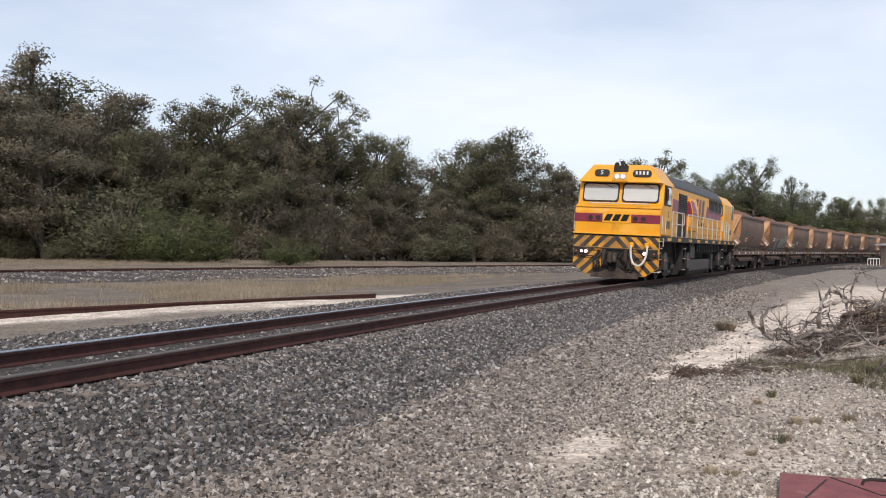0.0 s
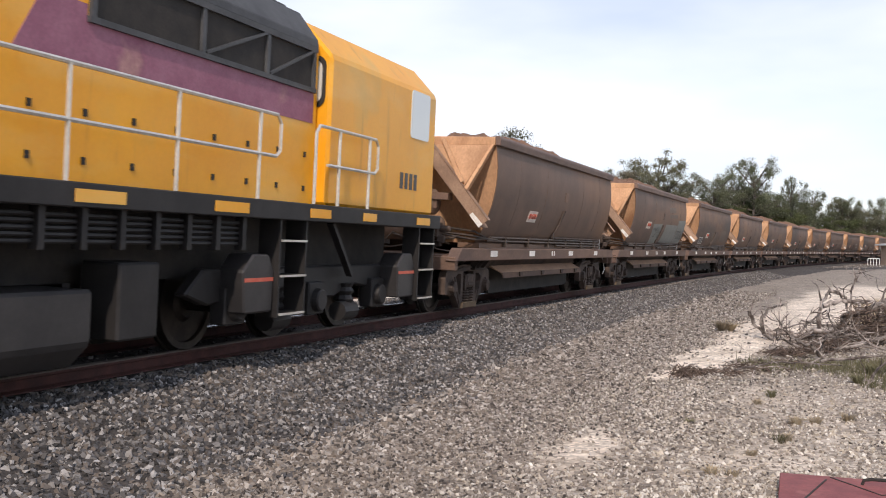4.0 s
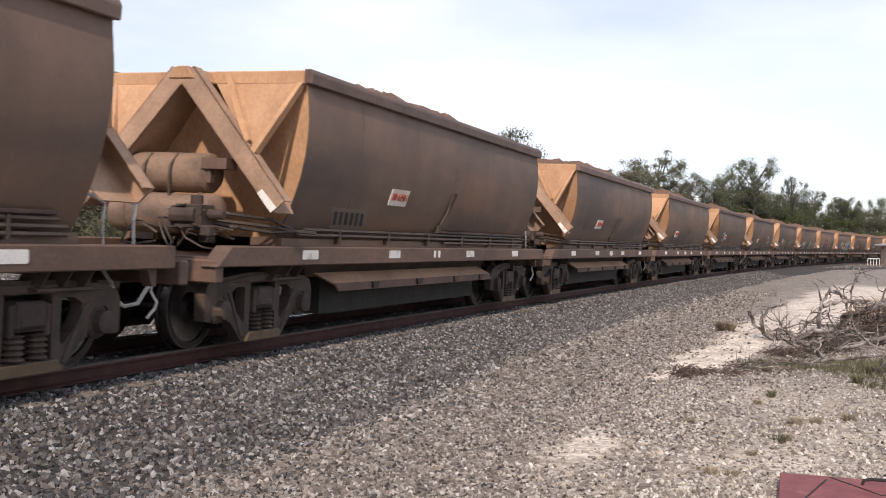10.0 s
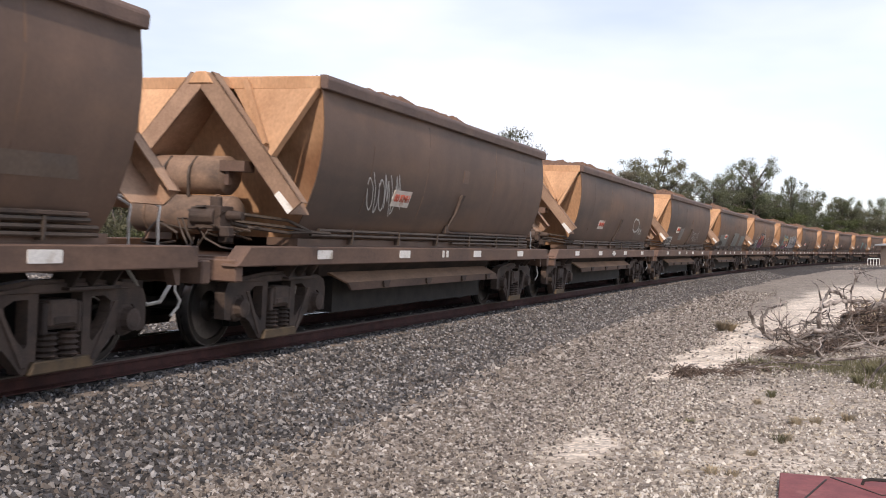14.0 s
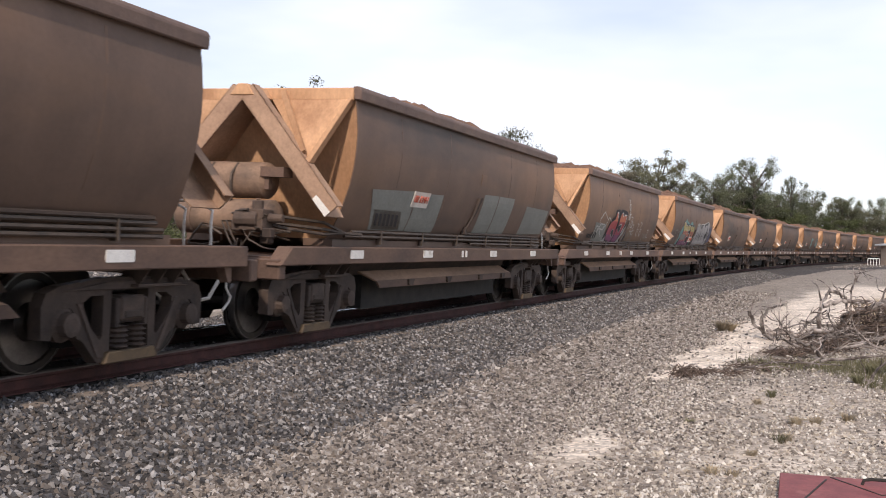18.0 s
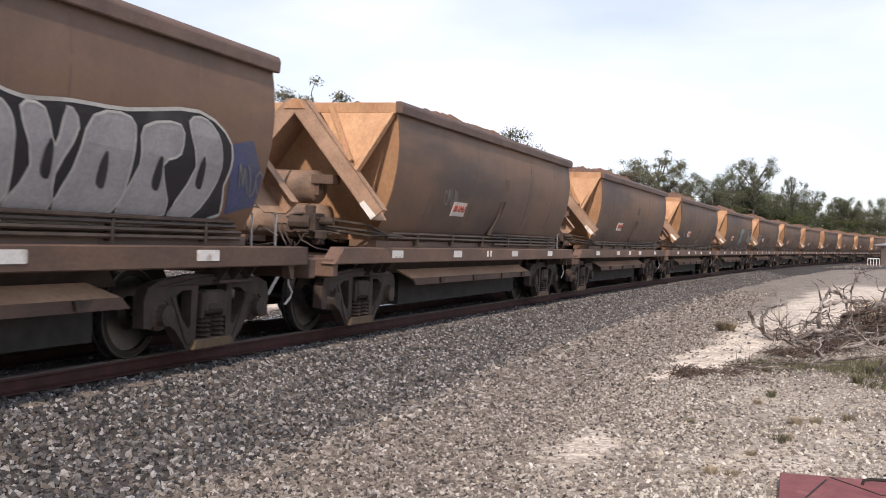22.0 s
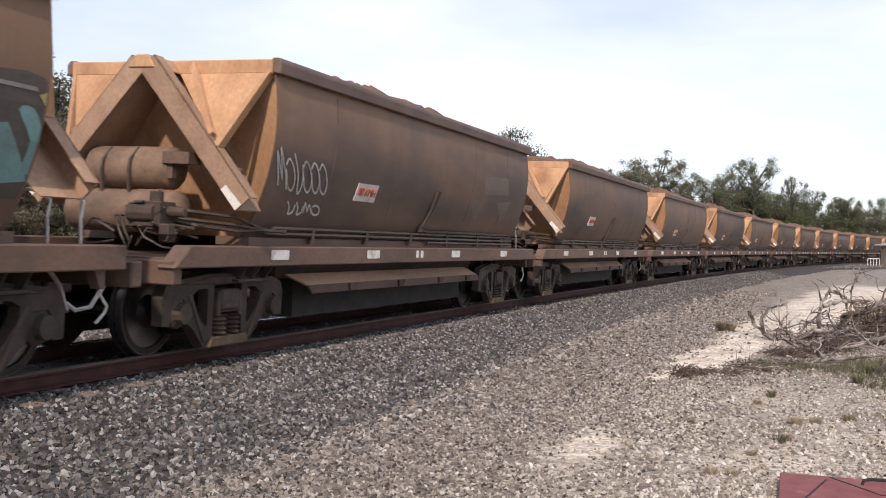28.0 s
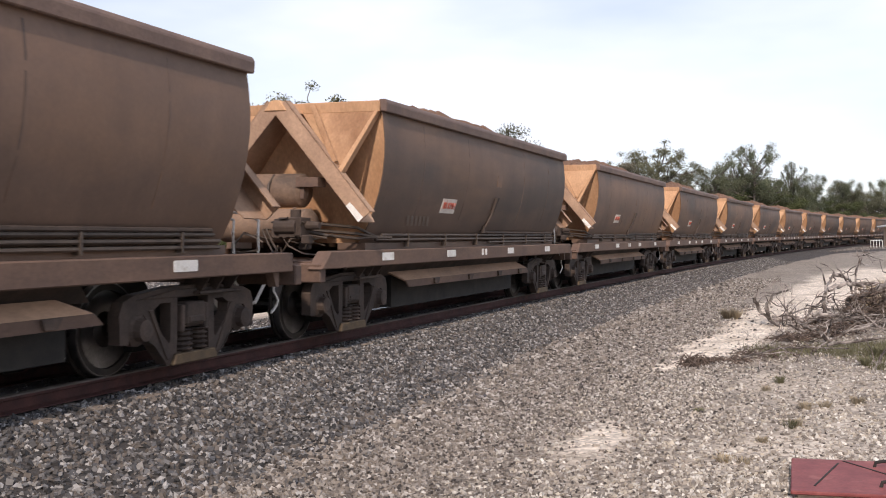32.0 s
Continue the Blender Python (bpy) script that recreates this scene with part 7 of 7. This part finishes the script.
paint(6, "grey", [(4.6, 1.84), (3.08, 1.89), (3.4, 1.32), (4.6, 1.32)], [(3.05, 1.87), (2.02, 1.89), (2.3, 1.32), (3.37, 1.32)], [(0.03, 2.0), (-0.76, 2.01), (-0.34, 1.35), (0.45, 1.35)], [(-0.8, 2.01), (-1.72, 2.01), (-1.28, 1.35), (-0.38, 1.35)], [(-2.55, 1.91), (-4.16, 1.88), (-3.9, 1.4), (-2.2, 1.36)], label=LINE)
bars(6, 4.45, 1.38, 0.8, 0.16, 6, "black", "faded")
def soft(pts, n=3):
    """Rounds a closed run of points."""
    out, k = [], len(pts)
    for i in range(k):
        p0, p1, p2, p3 = (pts[(i + j - 1) % k] for j in range(4))
        for m_ in range(n):
            t = m_ / n
            out.append(tuple(0.5 * (2 * p1[c] + (p2[c] - p0[c]) * t + (2 * p0[c] - 5 * p1[c] + 4 * p2[c] - p3[c]) * t * t + (3 * p1[c] - p0[c] - 3 * p2[c] + p3[c]) * t ** 3) for c in (0, 1)))
    return [(x, max(z, 1.25)) for x, z in out]


def cut_z(pts, z0, above):
    out = []
    for (xa, za), (xb, zb) in zip(pts, pts[1:] + pts[:1]):
        da, db = (za - z0, zb - z0) if above else (z0 - za, z0 - zb)
        if da >= 0:
            out.append((xa, za))
        if da * db < 0:
            t = da / (da - db)
            out.append((xa + (xb - xa) * t, z0))
    return out


def letter(i, pts, bands, edge, lift=0.011, width=0.03, label=""):
    """A spray-painted letter shape: colour bands from the top down, and an outline."""
    pts = soft(pts)
    top = 9.0
    for low, colour in bands:
        shape = cut_z(cut_z(pts, top, False), low, True) if top < 9 else cut_z(pts, low, True)
        if len(shape) > 2:
            paint(i, colour, shape, lift=lift, name="graffiti", label=label)
        top = low
    if edge:
        scrawl(i, edge, pts + pts[:2], width=width, lift=lift + 0.004)


FIRE = [(1.86, "orange"), (1.66, "red"), (1.5, "crimson"), (1.0, "purple")]
paint(7, "grey", [(4.17, 1.78), (2.95, 1.76), (2.99, 1.3), (4.26, 1.3)], label=LINE)
bars(7, 4.84, 1.38, 0.5, 0.1, 4, "black")
bars(7, 4.38, 1.37, 0.55, 0.16, 3, "black")
letter(7, [(2.91, 1.29), (2.72, 1.68), (2.42, 1.9), (2.05, 2.0), (1.95, 2.15), (1.5, 2.19), (1.4, 2.12), (1.23, 2.2), (0.42, 2.15), (0.5, 1.93), (0.6, 1.62), (0.37, 1.8), (0.49, 1.29)], [(1.0, "black")], None, 0.007)
letter(7, [(2.73, 1.6), (2.8, 1.44), (2.69, 1.27), (3.16, 1.28), (2.88, 1.4)], [(1.0, "silver")], None, 0.01)
letter(7, [(0.49, 1.8), (0.35, 1.62), (0.78, 1.26), (1.34, 1.27), (0.93, 1.55)], [(1.0, "silver")], "black", 0.01, 0.02)
letter(7, [(2.65, 1.33), (2.78, 1.48), (2.69, 1.68), (2.44, 1.84), (2.02, 1.93), (1.87, 2.1), (1.66, 2.11), (1.71, 1.78), (1.96, 1.3), (2.38, 1.32)], FIRE, "black", label="orange and purple spray-painted letter shape")
letter(7, [(1.87, 1.26), (1.6, 1.74), (1.4, 2.01), (1.24, 2.11), (1.06, 2.12), (0.99, 2.04), (0.53, 2.07), (0.68, 1.83), (1.04, 1.55), (1.4, 1.29)], FIRE, "black", label="orange and purple spray-painted letter shape")
letter(7, [(2.29, 1.58), (2.09, 1.65), (1.98, 1.55), (2.02, 1.43), (2.22, 1.48)], [(1.0, "black")], "silver", 0.017, 0.02)
letter(7, [(1.6, 1.72), (1.24, 1.8), (1.13, 1.76), (1.32, 1.58), (1.49, 1.62)], [(1.0, "black")], "silver", 0.017, 0.02)
scrawl(7, "white", [(1.84, 2.09), (1.69, 2.09), (1.71, 1.95)], [(1.22, 2.1), (1.08, 2.1), (1.06, 2.0)], [(0.95, 2.05), (0.57, 2.06), (0.7, 1.82), (1.0, 1.56)], width=0.045, lift=0.018)
scrawl(7, "white", [(4.3, 1.4), (4.02, 1.69), (3.84, 1.68), (3.93, 1.51), (3.63, 1.75), (3.16, 1.75), (3.39, 1.61), (3.69, 1.63), (3.61, 1.56), (3.37, 1.43)], [(3.74, 1.77), (3.75, 1.86), (3.31, 2.06), (2.88, 1.87), (3.0, 1.76), (3.31, 1.61)], [(2.88, 1.87), (2.72, 1.94), (2.58, 1.89), (2.48, 1.82)], width=0.026)
for x, z0, z1, n_ in ((0.12, 1.7, 2.52, 6), (-0.25, 1.62, 2.05, 3), (-0.55, 1.5, 1.85, 2), (-1.3, 1.5, 1.9, 2), (-1.75, 1.5, 1.95, 2), (-3.0, 1.5, 1.75, 1)):
    for k in range(n_):
        z = z1 - (z1 - z0) * (k + 1) / n_
        h = (z1 - z0) / n_ * 0.85
        if k % 2 == 0:
            scrawl(7, "white", [(x + 0.14, z + h), (x - 0.12, z + h), (x + 0.1, z), (x - 0.16, z)], width=0.024)
        else:
            scrawl(7, "white", [(x, z + h), (x + 0.13, z + h / 2), (x, z), (x - 0.13, z + h / 2), (x, z + h)], width=0.024)
tag(7, 0.2, 1.36, 0.9, 0.28, "pale", 71, 5)
tag(7, -2.2, 1.38, 0.9, 0.25, "pale", 72, 4)
# the long two-part piece
scrawl(8, "pale", [(4.63, 1.3), (4.65, 1.8), (4.44, 1.84), (4.17, 1.83), (4.08, 1.72), (4.09, 1.56), (4.15, 1.3)], [(4.03, 1.46), (4.05, 1.72), (3.94, 1.8), (3.79, 1.78), (3.81, 1.64)], width=0.035)
letter(8, [(3.95, 1.26), (3.74, 1.57), (3.7, 1.74), (3.52, 1.85), (3.27, 1.97), (3.08, 2.04), (2.95, 2.2), (2.66, 2.21), (2.44, 2.29), (2.28, 2.17), (2.08, 2.21), (1.91, 2.13), (1.52, 2.13), (1.3, 2.22), (1.02, 2.2), (0.9, 2.07), (0.54, 2.06), (0.6, 1.73), (0.87, 1.4), (1.34, 1.27)], [(1.0, "teal")], None, 0.006, label="teal spray-painted backing shape")
letter(8, [(3.7, 1.26), (3.4, 1.64), (3.12, 1.76), (3.04, 2.16), (2.56, 2.16), (2.3, 2.1), (1.9, 2.1), (1.5, 2.1), (1.05, 2.08), (0.62, 2.06), (0.6, 1.75), (0.95, 1.5), (1.5, 1.26)], [(1.0, "black")], None, 0.008)
SUNSET = [(1.84, "yellow"), (1.66, "orange"), (1.46, "red"), (1.0, "purple")]
for shape in ([(3.62, 1.27), (3.34, 1.6), (3.05, 1.71), (2.98, 2.12), (2.64, 2.12), (2.72, 1.81), (2.84, 1.55), (3.21, 1.27)], [(3.05, 1.27), (2.69, 1.74), (2.54, 2.04), (2.35, 2.05), (2.24, 1.95), (2.3, 1.72), (2.6, 1.27)],
              [(2.5, 1.28), (2.24, 1.73), (2.15, 2.03), (1.56, 2.04), (1.63, 1.9), (1.93, 1.86), (1.96, 1.76), (1.7, 1.74), (1.78, 1.62), (2.07, 1.62), (2.21, 1.43), (1.92, 1.4), (2.03, 1.28)],
              [(1.87, 1.28), (1.48, 1.69), (1.38, 2.02), (1.1, 2.02), (1.08, 1.83), (1.25, 1.7), (1.23, 1.54), (1.52, 1.28)], [(0.95, 2.01), (0.66, 2.03), (0.65, 1.78), (0.91, 1.6), (1.06, 1.63), (1.03, 1.8)]):
    letter(8, shape, SUNSET, "white" if shape[0][0] > 1 else "teal", 0.011, 0.022, "yellow and orange spray-painted letter shape")
letter(8, [(3.41, 1.7), (2.9, 1.72), (2.31, 1.67), (2.41, 1.53), (2.9, 1.5), (3.46, 1.5)], [(1.0, "pale")], None, 0.02, label="pale rubbed-out smear")
paint(8, "blue", [(-3.51, 1.4), (-3.67, 2.07), (-4.1, 2.15), (-4.3, 1.5)], name="graffiti")
letter(8, [(0.47, 1.29), (0.2, 1.67), (-0.09, 2.02), (-0.54, 2.18), (-0.92, 2.14), (-1.43, 2.18), (-2.13, 2.2), (-3.21, 2.31), (-3.67, 2.07), (-3.47, 1.67), (-3.03, 1.3)], [(1.0, "black")], "white", 0.008, 0.03)
for shape in ([(0.32, 1.32), (0.09, 1.67), (-0.21, 2.0), (-0.55, 2.12), (-0.74, 2.04), (-0.71, 1.8), (-0.45, 1.33)], [(-0.5, 1.33), (-0.85, 1.67), (-0.86, 2.07), (-1.11, 2.09), (-1.14, 1.83), (-1.37, 2.13), (-1.45, 1.99), (-1.1, 1.63), (-0.98, 1.34)],
              [(-1.05, 1.34), (-1.32, 1.69), (-1.66, 2.1), (-2.14, 2.14), (-2.1, 1.87), (-1.75, 1.36)], [(-1.8, 1.33), (-2.16, 1.77), (-2.3, 2.09), (-2.85, 2.16), (-2.78, 1.91), (-2.49, 1.79), (-2.5, 1.37)], [(-2.55, 1.37), (-3.0, 1.81), (-3.0, 2.2), (-3.3, 2.25), (-3.48, 2.06), (-3.36, 1.72), (-2.9, 1.35)]):
    letter(8, shape, [(1.0, "silver")], "white", 0.011, 0.02, "silver spray-painted letter shape")
    cx, cz = sum(q_[0] for q_ in shape) / len(shape), sum(q_[1] for q_ in shape) / len(shape)
    letter(8, [(cx + 0.1, cz - 0.16), (cx + 0.02, cz), (cx - 0.08, cz + 0.1), (cx - 0.06, cz - 0.04), (cx + 0.02, cz - 0.2)], [(1.0, "black")], None, 0.017)
tag(8, -3.75, 1.6, 0.5, 0.3, "pale", 81, 3)
tag(9, 3.3, 1.75, 0.6, 0.25, "pale", 91, 4)
tag(11, 4.3, 1.5, 0.5, 0.3, "pale", 92, 3)
tag(11, 1.3, 1.4, 0.7, 0.4, "pale", 93, 4)
tag(12, 3.6, 1.5, 0.6, 0.35, "pale", 94, 3)
paint(12, "teal", [(0.2, 1.9), (-0.1, 2.24), (-0.45, 2.28), (-1.27, 2.2), (-1.2, 2.02), (-0.6, 2.08), (-0.62, 1.6), (-0.1, 1.4), (0.3, 1.5)], [(-3.6, 1.9), (-4.0, 1.95), (-4.1, 1.55), (-3.6, 1.5)], lift=0.009)
letter(12, [(-2.55, 2.24), (-3.4, 2.26), (-4.7, 2.27), (-4.6, 1.5), (-2.5, 1.5)], [(1.0, "grime")], None, 0.006, label="old dark painted-over patch")
scrawl(12, "pale", [(-2.63, 1.56), (-2.83, 2.12), (-2.84, 2.2), (-3.41, 2.22), (-4.39, 2.21)], width=0.03)
letter(12, [(-2.65, 1.56), (-2.84, 2.12), (-3.01, 2.16), (-3.29, 2.13), (-3.49, 1.97), (-3.59, 1.96), (-3.65, 1.84), (-3.63, 1.63), (-3.48, 1.62), (-3.43, 1.86), (-3.3, 1.89), (-3.2, 1.6), (-2.84, 1.58)], [(1.75, "pale"), (1.0, "grey")], None, 0.01, label="faded pale spray-painted letter shape")
letter(12, [(-3.2, 1.6), (-3.24, 1.84), (-3.43, 1.95), (-3.63, 1.84), (-3.63, 1.63)], [(1.0, "teal")], None, 0.009)
letter(12, [(-4.06, 1.61), (-4.18, 1.84), (-4.14, 2.05), (-4.3, 2.07), (-4.33, 1.9), (-4.26, 1.78), (-4.57, 1.97), (-4.73, 2.16), (-4.76, 2.24), (-4.6, 1.63)], [(1.0, "teal")], None, 0.01, label="faded teal spray-painted letter shape")
paint(12, "yellow", [(-4.39, 2.17), (-4.76, 2.24), (-4.73, 2.16), (-4.48, 2.09)], lift=0.014, name="graffiti")
tag(13, 5.1, 1.68, 1.15, 0.42, "white", 95, 6)
tag(13, 4.9, 1.45, 0.8, 0.14, "white", 96, 4)
paint(13, "faded", [(-1.9, 2.3), (-3.3, 2.35), (-3.3, 2.05), (-1.9, 2.0)], [(-1.2, 1.9), (-1.9, 1.9), (-1.5, 1.5)], [(-2.6, 1.9), (-3.4, 1.95), (-3.0, 1.5)])
for i in (1, 10, 14, 16):
    bars(i, 4.3, 1.42, 0.9, 0.14, 6, "faded")


def motions():
    times = [float(t) for t in range(33)]
    for i, w in wagons.items():
        walk(w, [(t, on_line(2.758 + i * PITCH_L - run(t) + 4.71, 4.7)) for t in times])
    walk(loco, [(t, on_line(6.509 - (run(t) - run(2.0)) + 10.3, 6.3, 10.3)) for t in times])
    turns = [2 * k / 30 for k in range(481)]
    for name, radius in (("wheelset", 0.427), ("loco_wheelset", 0.482)):
        found = [o for o in scene.objects if o.name.split(".")[0] == name]
        walk(found[0], [(t, Matrix.Rotation(run(t) / radius, 4, "Y")) for t in turns])
        keys = found[0].animation_data
        for o in found[1:]:
            o.rotation_mode = "QUATERNION"
            same = o.animation_data_create()
            same.action, same.action_slot = keys.action, keys.action_slot


motions()
